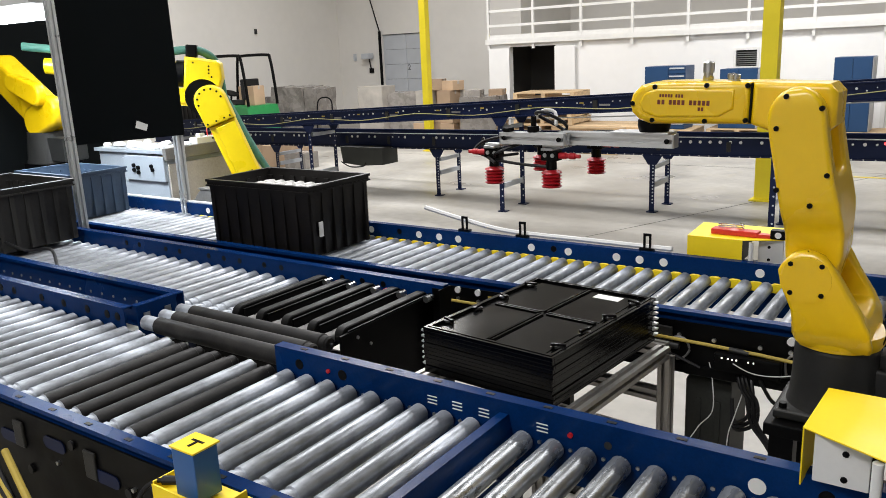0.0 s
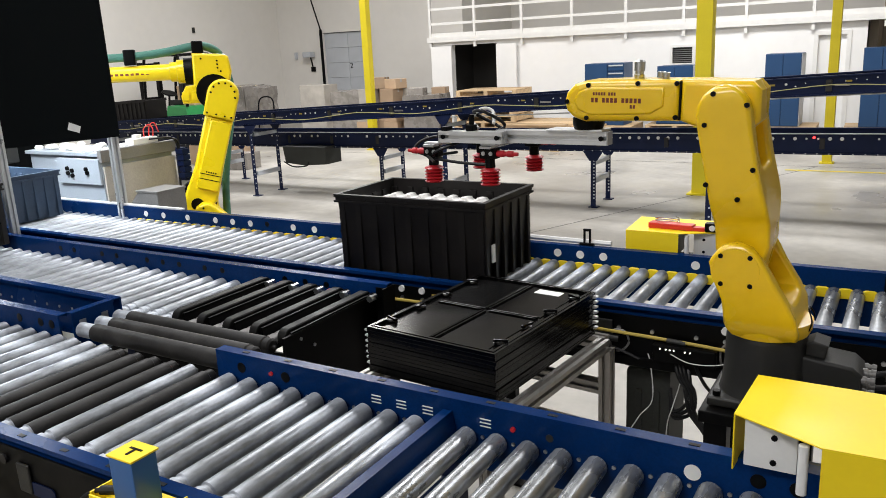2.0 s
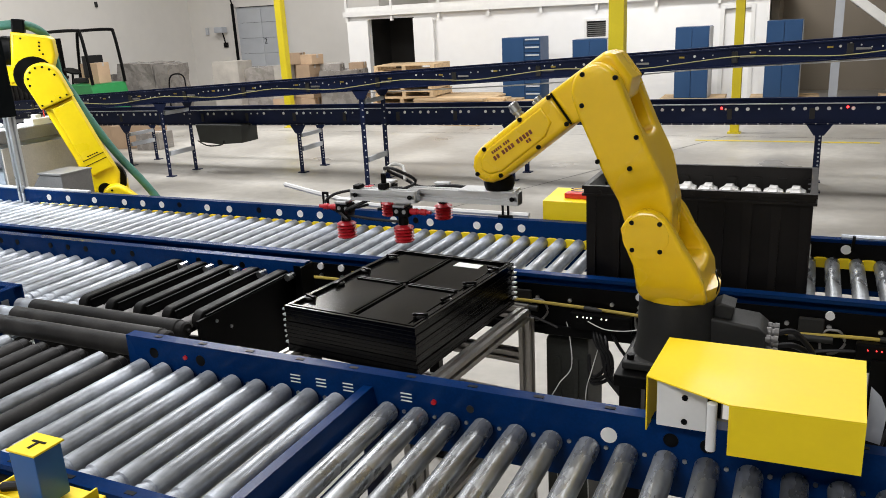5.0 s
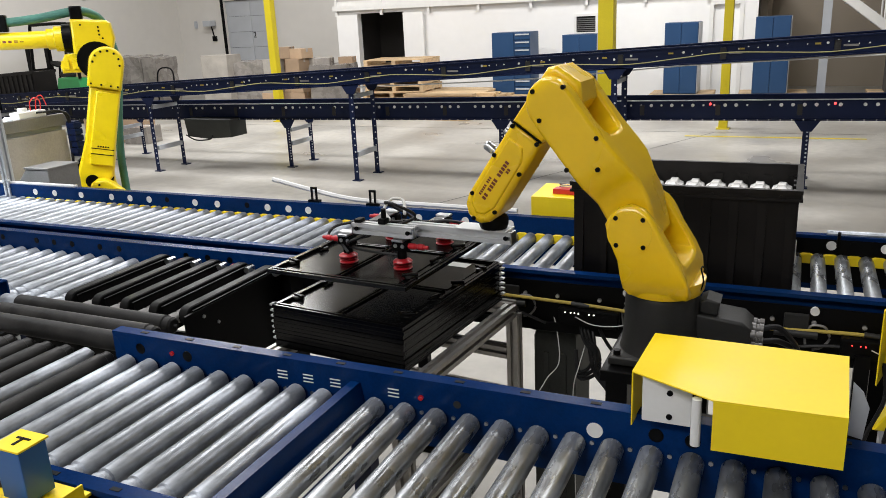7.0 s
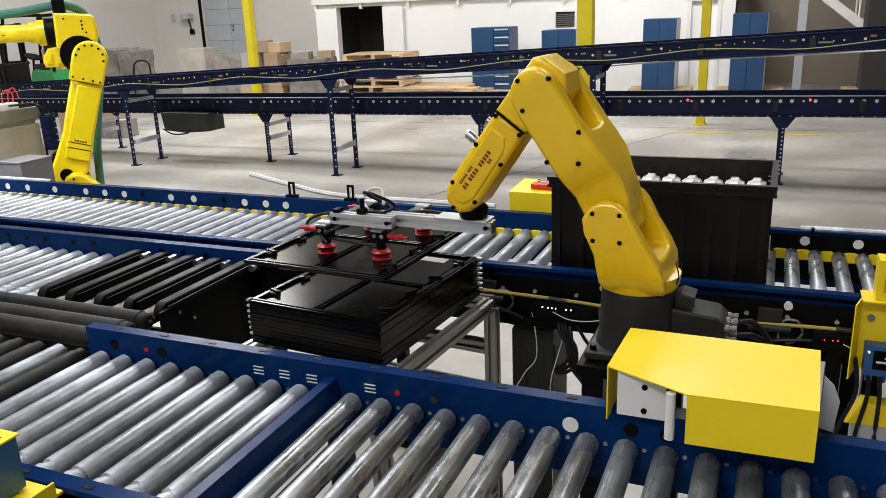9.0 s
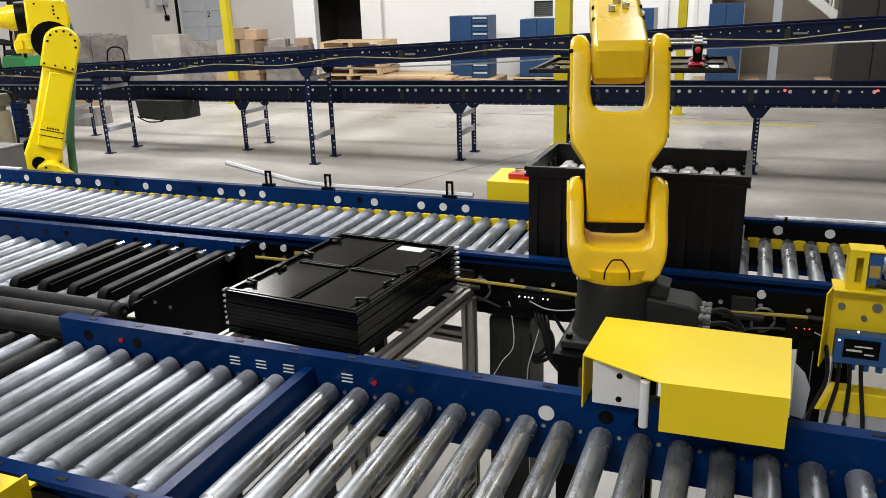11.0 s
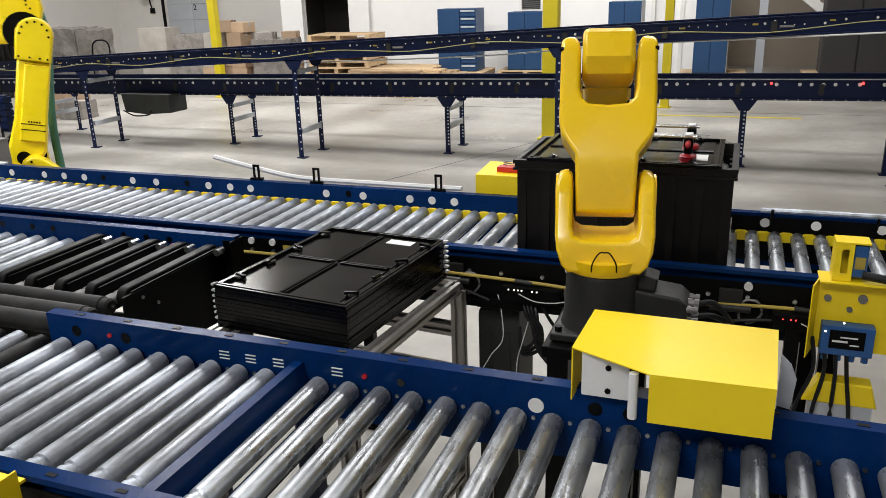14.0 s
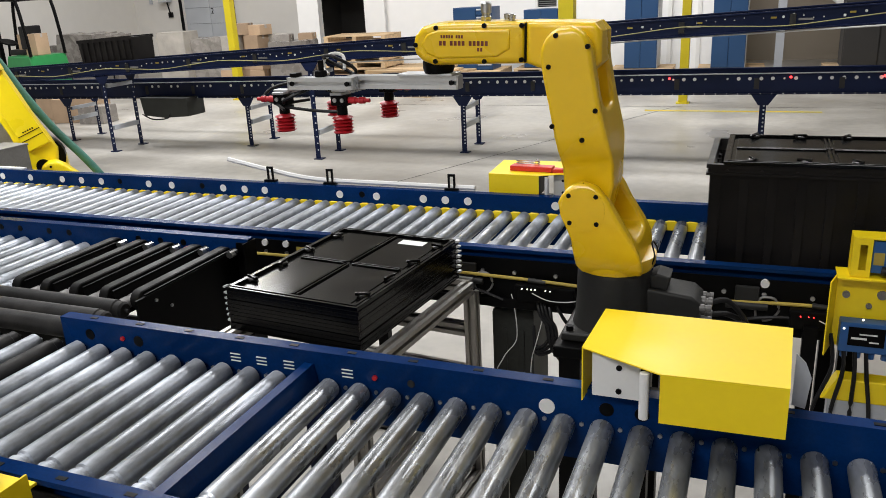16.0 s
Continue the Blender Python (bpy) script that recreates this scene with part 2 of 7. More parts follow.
def hull_round(x0, z0, r0, x1, z1, r1, seg=12):
    """Outline of a bar between two circles in the xz plane."""
    a = math.atan2(z1 - z0, x1 - x0)
    d = math.hypot(x1 - x0, z1 - z0)
    s = math.asin(max(-1, min(1, (r0 - r1) / d)))
    out = []
    for k in range(seg + 1):
        t = a + math.pi / 2 - s + (math.pi + 2 * s) * k / seg
        out.append((x0 + r0 * math.cos(t), z0 + r0 * math.sin(t)))
    for k in range(seg + 1):
        t = a - math.pi / 2 - s + (math.pi - 2 * s) * k / seg
        out.append((x1 + r1 * math.cos(t), z1 + r1 * math.sin(t)))
    return out


def mesh_of(name, bm, mat, smooth=False):
    bmesh.ops.recalc_face_normals(bm, faces=bm.faces[:])
    me = bpy.data.meshes.new(name)
    bm.to_mesh(me)
    bm.free()
    for m in (mat if isinstance(mat, (list, tuple)) else [mat]):
        me.materials.append(m)
    if smooth:
        for p in me.polygons:
            p.use_smooth = True
        me.set_sharp_from_angle(angle=radians(38))
    return me


def part(name, bm, mat, parent=None, label="", smooth=False):
    ob = new(name, mesh_of(name, bm, mat, smooth) if isinstance(bm, bmesh.types.BMesh) else bm)
    if parent:
        ob.parent = parent
    if label:
        ob["label"] = label
    if smooth:
        ob.modifiers.new("flat_faces", "WEIGHTED_NORMAL").keep_sharp = True
    return ob


def again(name, me, parent, m):
    ob = new(name, me)
    ob.parent = parent
    ob.matrix_basis = m
    return ob


def empty(name, m=None):
    ob = new(name)
    ob.empty_display_size = 0.1
    if m:
        ob.matrix_basis = m
    return ob


def B():
    return bmesh.new()


def wpart(name, bm, mat, parent, label="", smooth=False):
    """A part whose mesh is given in the world's space."""
    ob = part(name, bm, mat, parent, label, smooth)
    ob.matrix_parent_inverse = parent.matrix_basis.inverted()
    return ob


def wagain(name, me, parent, m):
    ob = again(name, me, parent, m)
    ob.matrix_parent_inverse = parent.matrix_basis.inverted()
    return ob


# ---------------------------------------------------------------- the hall
def setting(name, bm, mat, label, category):
    return tagged(part(name, bm, mat), label, category, kind="structure")


XW, XE, YS, YN, ZC = -17.0, 9.0, -7.0, 19.2, 7.0   # hall's walls and ceiling
OY, OX0, OX1, OZ = 17.4, -10.55, -0.9, 2.2         # office block: front wall, ends, deck height

b = B()
box(b, XW - 0.2, XE + 0.2, YS - 0.2, YN + 3.2, -0.2, 0)
setting("floor", b, CONCRETE, "smooth worn grey-beige concrete floor with faint stains", "floor")
b = B()
for x0, y0, x1, y1 in ((-6.4, 1.0, -1.2, 13.0), (-12.0, 13.0, 6.0, 13.0)):
    d = Vector((x1 - x0, y1 - y0, 0)).normalized()
    n = Vector((-d.y, d.x, 0)) * 0.006
    v = [b.verts.new(p) for p in (Vector((x0, y0, 0.002)) + n, Vector((x0, y0, 0.002)) - n, Vector((x1, y1, 0.002)) - n, Vector((x1, y1, 0.002)) + n)]
    b.faces.new(v)
setting("floor_joint", b, BLACKM, "thin dark saw-cut joints in the concrete floor", "joint")
b = B()
box(b, -1.6, 0.9, 12.55, 12.63, 0.001, 0.003)
setting("floor_line", b, COLY, "worn yellow line painted on the floor", "floor marking")
b = B()
box(b, XW - 0.2, XW, YS, YN, 0, ZC)
setting("wall_west", b, WALLB, "cream painted plain hall wall", "wall")
b = B()
box(b, XE, XE + 0.2, YS, YN + 3, 0, ZC)
setting("wall_east", b, WALLB, "cream painted plain hall wall", "wall")
b = B()
box(b, XW, XE, YS - 0.2, YS, 0, ZC)
setting("wall_south", b, WALLB, "cream painted plain hall wall", "wall")
# back wall with the dock door's opening
DX0, DX1, DZ = -15.3, -13.6, 2.6
b = B()
box(b, XW, DX0, YN - 0.2, YN, 0, ZC)
box(b, DX1, OX0, YN - 0.2, YN, 0, ZC)
box(b, DX0, DX1, YN - 0.2, YN, DZ, ZC)
setting("wall_north", b, WALLB, "cream painted hall wall with a dock door", "wall")
b = B()
box(b, OX0, XE, YN + 2.8, YN + 3, 0, ZC)
box(b, OX0 - 0.2, OX0, YN, YN + 3, 0, ZC)
setting("wall_upper", b, WALLB, "cream painted wall behind the mezzanine", "wall")
b = B()
box(b, XW, XE, YS, YN + 3, ZC, ZC + 0.2)
setting("ceiling", b, CEIL, "pale steel roof deck high above", "ceiling")

# office block: front wall with openings
def wall_with_holes(bm, x0, x1, z1, y0, y1, holes):
    """A wall along x, from the floor to z1, with holes (x0, x1, z0, z1) in order."""
    at = x0
    for hx0, hx1, hz0, hz1 in holes:
        box(bm, at, hx0, y0, y1, 0, z1)
        if hz0 > 0:
            box(bm, hx0, hx1, y0, y1, 0, hz0)
        box(bm, hx0, hx1, y0, y1, hz1, z1)
        at = hx1
    box(bm, at, x1, y0, y1, 0, z1)


b = B()
wall_with_holes(b, OX0, OX1, OZ - 0.06, OY, OY + 0.15, [(-9.99, -8.75, 0, 2.06), (-4.62, -4.1, 1.4, 1.83), (-1.78, -1.2, 0, 1.94)])
box(b, OX0, OX0 + 0.15, OY + 0.15, YN, 0, OZ - 0.06)
setting("office_wall", b, WALLP, "white painted office wall under a mezzanine deck", "wall")
b = B()
box(b, OX0 - 0.08, OX1 + 0.3, OY - 0.12, YN + 2.8, OZ - 0.06, OZ + 0.06)
setting("mezzanine_deck", b, RAILW, "white painted edge of the mezzanine deck", "deck")
b = B()
box(b, OX1, OX1 + 0.15, OY + 0.6, YN + 2.8, 0, OZ - 0.06)
box(b, OX1 + 0.15, XE, YN + 0.9, YN + 1.05, 0, ZC)
setting("wall_recess", b, BEIGE, "tan wall of the recess beside the office", "wall")
# the unlit room's shade is put into the lining's dark colour
b = B()
box(b, -10.3, -8.4, OY + 1.55, OY + 1.6, 0, 2.14)
box(b, -10.3, -10.25, OY + 0.15, OY + 1.6, 0, 2.14)
box(b, -8.45, -8.4, OY + 0.15, OY + 1.6, 0, 2.14)
setting("storeroom_lining", b, DARK, "dark unlit storeroom behind the open double door", "room")

# the dark opening's two door leaves, both folded back on the wall
for hinge, turn, nm in ((-9.99, 186, "door_1"), (-8.75, -6, "door_2")):
    t = tagged(empty(nm, pose(hinge, OY - 0.03, 0, 0, 0, turn)), "white painted steel door leaf folded open against the wall", "door", kind="structure")
    b = B()
    box(b, 0.0, 0.55, -0.022, 0.022, 0.01, 2.04, 0.004)
    part("leaf", b, WALLP, t, smooth=True)
    b = B()
    cyl(b, (0.48, -0.07, 1.0), (0.48, 0.07, 1.0), 0.014)
    cyl(b, (0.48, -0.07, 1.0), (0.38, -0.07, 1.0), 0.010)
    part("door_handle", b, ZINC, t, smooth=True)
t = tagged(empty("door_3", pose(-1.78, OY - 0.0, 0)), "white painted closed personnel door in a pale frame", "door", kind="structure")
b = B()
box(b, 0.04, 0.54, 0.06, 0.10, 0.01, 1.90, 0.004)
part("leaf", b, WALLP, t, smooth=True)
b = B()
box(b, -0.04, 0.04, -0.02, 0.1, 0, 1.98)
box(b, 0.54, 0.62, -0.02, 0.1, 0, 1.98)
box(b, 0.04, 0.54, -0.02, 0.1, 1.90, 1.98)
part("door_frame", b, RAILW, t)
t = tagged(empty("window_1", pose(-4.62, OY, 1.4)), "small dark office window in a grey frame", "window", kind="structure")
b = B()
for x0, x1, z0, z1 in ((0, 0.52, 0, 0.05), (0, 0.52, 0.38, 0.43), (0, 0.05, 0.05, 0.38), (0.47, 0.52, 0.05, 0.38)):
    box(b, x0, x1, -0.02, 0.1, z0, z1)
part("window_frame", b, RAILW, t)
b = B()
box(b, 0.05, 0.47, 0.06, 0.07, 0.05, 0.38)
part("pane", b, GREYR, t)
b = B()
prism(b, [(0.0, 0.0), (0.03, 0.018), (0.03, 0.022), (0.0, 0.004)], 0.051, 0.469, plane="yz")
me_lv = mesh_of("slat", b, WORNSTEEL)
for k in range(7):
    again("slat", me_lv, t, pose(0, 0.01, 0.07 + 0.042 * k))

# handrail on the deck
t = tagged(empty("mezzanine_railing", pose(OX0, OY - 0.06, OZ + 0.06)), "white painted steel railing along the mezzanine deck", "railing", kind="structure")
LR = OX1 + 0.3 - OX0
b = B()
box(b, -0.03, 0.03, -0.03, 0.03, -0.25, 1.07)
post_mesh = mesh_of("post", b, RAILW)
n = 8
for k in range(n + 1):
    again("post", post_mesh, t, pose(LR * k / n, 0, 0))
for z in (0.32, 0.67, 1.04):
    b = B()
    box(b, 0, LR, -0.022, 0.022, z - 0.03, z + 0.03)
    part("rail", b, RAILW, t)
b = B()
box(b, 0, LR, -0.012, 0.0, 0.0, 0.1)
part("toe_board", b, RAILW, t)

# stair up to the deck
t = tagged(empty("staircase", pose(0.25, OY - 0.3, 0)), "pale steel staircase with open treads beside the office", "staircase", kind="structure")
b = B()
for s in (0, 0.8):
    prism(b, [(0, 2.14), (0.25, 2.14), (3.0, 0.0), (2.7, 0.0)], s, s + 0.05)
part("stringer", b, RAILW, t)
b = B()
box(b, -0.14, 0.14, 0.05, 0.8, -0.015, 0.015)
tread = mesh_of("tread", b, CABGREY)
for k in range(11):
    again("tread", tread, t, pose(0.3 + 0.235 * k, 0, 2.0 - 0.183 * k))
b = B()
for s in (0.02, 0.83):
    cyl(b, (0.1, s, 3.1), (2.85, s, 0.95), 0.022, seg=8)
    for k in range(4):
        cyl(b, (0.2 + 0.85 * k, s, 3.02 - 0.665 * k), (0.2 + 0.85 * k, s, 2.02 - 0.66 * k), 0.02, seg=8)
part("handrail", b, RAILW, t)

# dock door
t = tagged(empty("door_4", pose(DX0, YN - 0.12, 0)), "closed pale sectional dock door with black tracks", "dock door", kind="structure")
b = B()
box(b, 0.003, (DX1 - DX0) / 2 - 0.006, 0, 0.05, 0.0, 0.425, 0.008)
panel = mesh_of("panel", b, CABGREY)
for k in range(6):
    for s in (0, 1):
        again("panel", panel, t, pose(s * (DX1 - DX0) / 2, 0, 0.43 * k + 0.01))
b = B()
box(b, -0.06, 0, -0.16, -0.1, 0, DZ + 0.1)
box(b, DX1 - DX0, DX1 - DX0 + 0.06, -0.16, -0.1, 0, DZ + 0.1)
cyl(b, (-0.03, -0.13, DZ + 0.1), (-0.25, -0.6, 4.6), 0.02, seg=8)
part("track", b, BLACKM, t)
cu = bpy.data.curves.new("number", "FONT")
cu.body, cu.size, cu.extrude, cu.align_x = "2", 0.22, 0.002, "CENTER"
tmp = bpy.data.objects.new("tmp_text", cu)
scene.collection.objects.link(tmp)
bpy.context.view_layer.update()
me = bpy.data.meshes.new_from_object(tmp.evaluated_get(bpy.context.evaluated_depsgraph_get()))
bpy.data.objects.remove(tmp)
me.materials.clear()
me.materials.append(BLACKM)
again("number", me, t, pose(0.55 * (DX1 - DX0), -0.004, 1.56, 90, 0, 0))

# wall fittings beside the dock door
t = tagged(empty("dock_lamp", pose(-15.75, YN - 0.2, 2.0)), "small grey dock lamp on a wall bracket", "lamp")
b = B()
box(b, -0.14, 0.14, -0.3, -0.05, -0.08, 0.08, 0.02)
part("housing", b, CABGREY, t)
b = B()
cyl(b, (0.02, -0.12, -0.08), (0.02, -0.03, -0.42), 0.02, seg=8)
box(b, -0.05, 0.09, -0.05, 0.0, -0.5, -0.36)
part("bracket", b, BLACKM, t)
t = tagged(empty("wall_switch", pose(-16.35, YN - 0.2, 1.98)), "small switch boxes on the wall", "switch")
b = B()
box(b, -0.05, 0.03, -0.06, 0, -0.1, 0.1)
part("switch_box", b, CABGREY, t)
t = tagged(empty("wall_thermostat", pose(XW, 15.6, 2.82)), "small dark thermostat on the cream wall", "thermostat")
b = B()
box(b, 0, 0.04, -0.035, 0.035, -0.10, 0.04)
part("case", b, GREYR, t)

# yellow columns
def column(x, y, w):
    t = tagged(empty("column", pose(x, y, 0)), "yellow painted square steel building column", "column", group="yellow columns", kind="structure")
    b = B()
    box(b, -w / 2, w / 2, -w / 2, w / 2, 0.02, ZC, 0.008)
    part("shaft", b, COLY, t, smooth=True)
    b = B()
    box(b, -w * 0.75, w * 0.75, -w * 0.75, w * 0.75, 0, 0.02)
    part("base_plate", b, COLY, t)
    return t


column(-2.33, 10.40, 0.195)
column(-9.75, 13.5, 0.15)
column(-1.11, 13.4, 0.135)

# high-bay lamp housings
for lx, ly in BAYS:
    zz = 6.45
    t = tagged(empty("high_bay_lamp", pose(lx, ly, zz)), "hanging white high-bay lamp under the roof", "lamp", group="high-bay lamps")
    b = B()
    prism(b, [(-0.8, 0), (0.8, 0), (0.6, 0.14), (-0.6, 0.14)], -0.35, 0.35)
    part("housing", b, WHITEP, t)
    b = B()
    for s in (-0.5, 0.5):
        cyl(b, (s, 0, 0.14), (s, 0, ZC - zz), 0.006, seg=6)
    part("hanger", b, CABLE, t)
# tube lamp over the packing cell
t = tagged(empty("work_lamp", pose(-4.95, 2.62, 2.3)), "bright white tube lamps on a frame over the packing cell", "lamp")
b = B()
box(b, -0.6, 0.6, -0.25, 0.25, 0.06, 0.1)
part("housing", b, WHITEP, t)
b = B()
cyl(b, (-0.55, -0.18, 0.03), (0.55, -0.18, 0.03), 0.02)
tubes = mesh_of("tube", b, TUBE)
for k in range(3):
    again("tube", tubes, t, pose(0, 0.18 * k, 0))
b = B()
for s in (-0.5, 0.5):
    cyl(b, (s, 0, 0.1), (s, 0, ZC - 2.3), 0.006, seg=6)
part("hanger", b, CABLE, t)

# ---------------------------------------------------------------- conveyors in front
RP = 0.0762      # roller pitch
ZA, ZF = 1.213, 1.15   # rail tops of the near pair and of the far conveyor


def rail_mesh(name, x0, x1, y, side, top, depth=0.165, mat=BLUE, flange=0.034):
    """A channel rail: web at y, flanges turned to side (+1 or -1 in y), from x0 to x1."""
    b = B()
    w = 0.004
    o = y + side * flange
    prof = [(y, top), (o, top), (o, top - 0.012), (o - side * w, top - 0.012), (o - side * w, top - w), (y + side * w, top - w),
            (y + side * w, top - depth + w), (o, top - depth + w), (o, top - depth), (y, top - depth)]
    prism(b, prof, x0, x1, plane="yz")
    return b


def discs(places, axis, r, depth, seg=14):
    b = B()
    for p in places:
        d = Vector(axis) * depth
        cyl(b, Vector(p) - d, Vector(p) + d, r, seg=seg)
    return b


def wdiscs(name, places, axis, r, depth, seg, mat, parent, label=""):
    """Small discs, each one a part of its own on one shared mesh."""
    me = mesh_of(name, discs([(0, 0, 0)], axis, r, depth, seg), mat)
    for p in places:
        ob = wagain(name, me, parent, pose(*p))
        if label:
            ob["label"] = label


def roller(length, r=0.0242, sleeve=False):
    """A conveyor roller along y from 0, grooved at its start, with hex axle ends."""
    b = B()
    g = [(0.0, r * 0.72), (0.006, r), (0.038, r), (0.042, r * 0.84), (0.05, r * 0.84), (0.054, r), (0.07, r), (0.074, r * 0.84), (0.082, r * 0.84), (0.086, r)]
    if sleeve:
        g = [(0.0, r * 0.72), (0.006, r * 0.93), (0.075, r * 0.93), (0.078, r * 1.06)]
        g += [(length - 0.03, r * 1.06), (length - 0.027, r * 0.93)]
    g += [(length - 0.006, r if not sleeve else r * 0.93), (length, r * 0.72)]
    lathe(b, g, (0, 0, 0), (0, length, 0), seg=20)
    cyl(b, (0, -0.012, 0), (0, length + 0.012, 0), 0.006, seg=6)
    return b


def conveyor_leg(t, x, y0, y1, top, mat=NAVY):
    for y in (y0, y1):
        b = B()
        box(b, x - 0.025, x + 0.025, y - 0.02, y + 0.02, 0.01, top)
        box(b, x - 0.06, x + 0.06, y - 0.05, y + 0.05, 0, 0.012)
        wpart("leg", b, mat, t)
    b = B()
    box(b, x - 0.02, x + 0.02, y0 + 0.02, y1 - 0.02, 0.32, 0.37)
    wpart("leg_brace", b, mat, t)
    b = B()
    box(b, x - 0.02, x + 0.02, y0 + 0.02, y1 - 0.02, top - 0.1, top - 0.05)
    wpart("leg_brace", b, mat, t)


# near conveyor
YN0, YN1 = 0.885, 1.435
near = tagged(empty("near_roller_conveyor", pose(-1.6, 1.16, 0)), "blue steel roller conveyor with zinc rollers and a black-sleeved junction", "conveyor")
wpart("rail", rail_mesh("rail", -5.2, 1.6, YN0, -1, ZA), BLUE, near, smooth=False)
wpart("rail", rail_mesh("rail", -1.655, 1.6, YN1, 1, ZA), BLUE, near)
wpart("rail", rail_mesh("rail", -5.2, -2.38, YN1, 1, ZA), BLUE, near)
RL = YN1 - YN0 - 0.012
me_roll = mesh_of("roller", roller(RL), STEEL, True)
me_rollb = mesh_of("roller", roller(RL), STEELB, True)
me_rub = mesh_of("rubber_roller", roller(RL, sleeve=True), RUBBER, True)
def zinc_ends(me, length):
    me.materials.append(STEEL)
    for p in me.polygons:
        if p.center.y < 0.0765:
            p.material_index = 1


zinc_ends(me_rub, RL)
zroll = ZA - 0.081
xs = [-1.596 + 0.077 * i for i in range(9)] + [-0.841 + 0.078 * i for i in range(31)]
xs += [-1.596 - 0.077 * i for i in range(1, 47)]
for x in xs:
    sleeve = -2.09 < x < -1.64 and not -1.79 < x < -1.71
    wagain("rubber_roller" if sleeve else "roller", me_rub if sleeve else me_roll if x < -0.86 else me_rollb, near, pose(x, YN0 + 0.006, zroll))
b = B()
prism(b, [(-0.908, ZA - 0.030), (-0.884, ZA - 0.030), (-0.868, ZA - 0.115), (-0.898, ZA - 0.115)], YN0 + 0.003, YN1 - 0.003)
wpart("divider_bar", b, BLUE, near, "blue painted cross bar between the rollers")
# rail stiffener ledge, slots, holes, stickers
b = B()
box(b, -0.011, 0.011, -0.005, 0.005, -0.001, 0.0012)
me_slot = mesh_of("slot", b, BLACKM)
for i in range(-1, 18):
    wagain("slot", me_slot, near, pose(-1.401 + 0.1524 * i, YN1 + 0.017, ZA))
for i in range(-20, 16):
    wagain("slot", me_slot, near, pose(-1.36 + 0.1524 * i, YN0 - 0.019, ZA))
wdiscs("hole", [(px, YN1, ZA - 0.04) for px in (-1.56, -1.40, -0.21, -0.14, 0.55, 0.9)] +
                    [(px, YN1, ZA - 0.035) for px in (-2.9, -2.75, -2.6, -2.48, -2.42, -3.1, -3.2)], (0, 1, 0), 0.015, 0.0015, 14, BLACKM, near)
wdiscs("sticker", [(-0.333, YN1, ZA - 0.052)], (0, 1, 0), 0.017, 0.0018, 20, PAPER, near, "round white sticker")
# grey disc stands for a small dark hole with a glint
wdiscs("sticker", [(-0.64, YN1, ZA - 0.047)], (0, 1, 0), 0.009, 0.0018, 20, GREYR, near, "round grey disc standing for a small hole")
for lx in (-1.101, -1.027, -0.951, -0.796):
    b = B()
    for z in (0.0, -0.009, -0.018):
        box(b, lx - 0.016, lx + 0.012, YN1 - 0.0022, YN1, ZA - 0.035 + z - 0.0014, ZA - 0.035 + z + 0.0010)
    wpart("label", b, PAPER, near, "small label with white bars")
b = B()
box(b, 0.36, 0.75, YN1 - 0.003, YN1, ZA - 0.045, ZA - 0.018)
wpart("label", b, PAPER, near, "white label strip")
# the discs' faint red shine is put into their material as a glow
wdiscs("reflector", [(-0.728, YN1 - 0.003, ZA - 0.044), (-1.45, YN1 - 0.002, ZA - 0.038)], (0, 1, 0), 0.006, 0.003, 14, REDGLOW, near, "small round red photo-eye")
wdiscs("axle_nut", [(px + 0.035, YN1, zroll) for px in xs if -1.6 < px < 1.5], (0, 1, 0), 0.005, 0.004, 6, ZINC, near)
for lx in (-4.4, -2.5, -0.9, 0.9):
    conveyor_leg(near, lx, YN0 - 0.02, YN1 + 0.02, ZA - 0.16)
# black sheet puts the shade of the blue rail's outer face into colour
b = B()
box(b, -5.1, 1.5, YN0 - 0.040, YN0 - 0.0345, ZA - 0.30, ZA - 0.022)
wpart("side_cover", b, BLACKM, near)
# under-bed pan and drive; last box is an added sheet that darkens the roller gaps
b = B()
box(b, -5.1, 1.5, YN0 + 0.02, YN0 + 0.05, ZA - 0.36, ZA - 0.17)
box(b, -5.1, -1.7, YN0 + 0.05, YN1 - 0.02, ZA - 0.20, ZA - 0.19)
box(b, -0.05, 1.5, YN0 + 0.05, YN1 - 0.02, ZA - 0.22, ZA - 0.21)
wpart("bed_pan", b, BLACKM, near)
b = B()
box(b, 0, 0.045, -0.0075, 0, -0.035, 0.035, 0.004)
me_cc = mesh_of("cover_clip", b, GREYR)
for i in range(9):
    wagain("cover_clip", me_cc, near, pose(-2.9 + 0.31 * i, YN0 - 0.0405, ZA - 0.085))
# round and oblong openings in the dark side sheet, with bolts beside them
b = B()
prism(b, hull_round(-0.03, 0, 0.016, 0.03, 0, 0.016, 8), -0.003, 0.0)
me_ob = mesh_of("cover_opening", b, NAVY)
b = B()
cyl(b, (0, -0.006, 0), (0, 0, 0), 0.012, seg=12)
me_kn = mesh_of("cover_knob", b, CABLE)
for i in range(14):
    wagain("cover_opening", me_ob, near, pose(-3.05 + 0.21 * i, YN0 - 0.041, ZA - 0.075 - 0.03 * (i % 2)))
    wagain("cover_knob", me_kn, near, pose(-2.97 + 0.21 * i, YN0 - 0.041, ZA - 0.055 - 0.06 * (i % 3)))
wdiscs("axle_nut", [(-3 + 0.152 * i, YN0 - 0.042, zroll - 0.02 * (i % 3)) for i in range(24)], (0, 1, 0), 0.006, 0.005, 6, ZINC, near)
b = B()
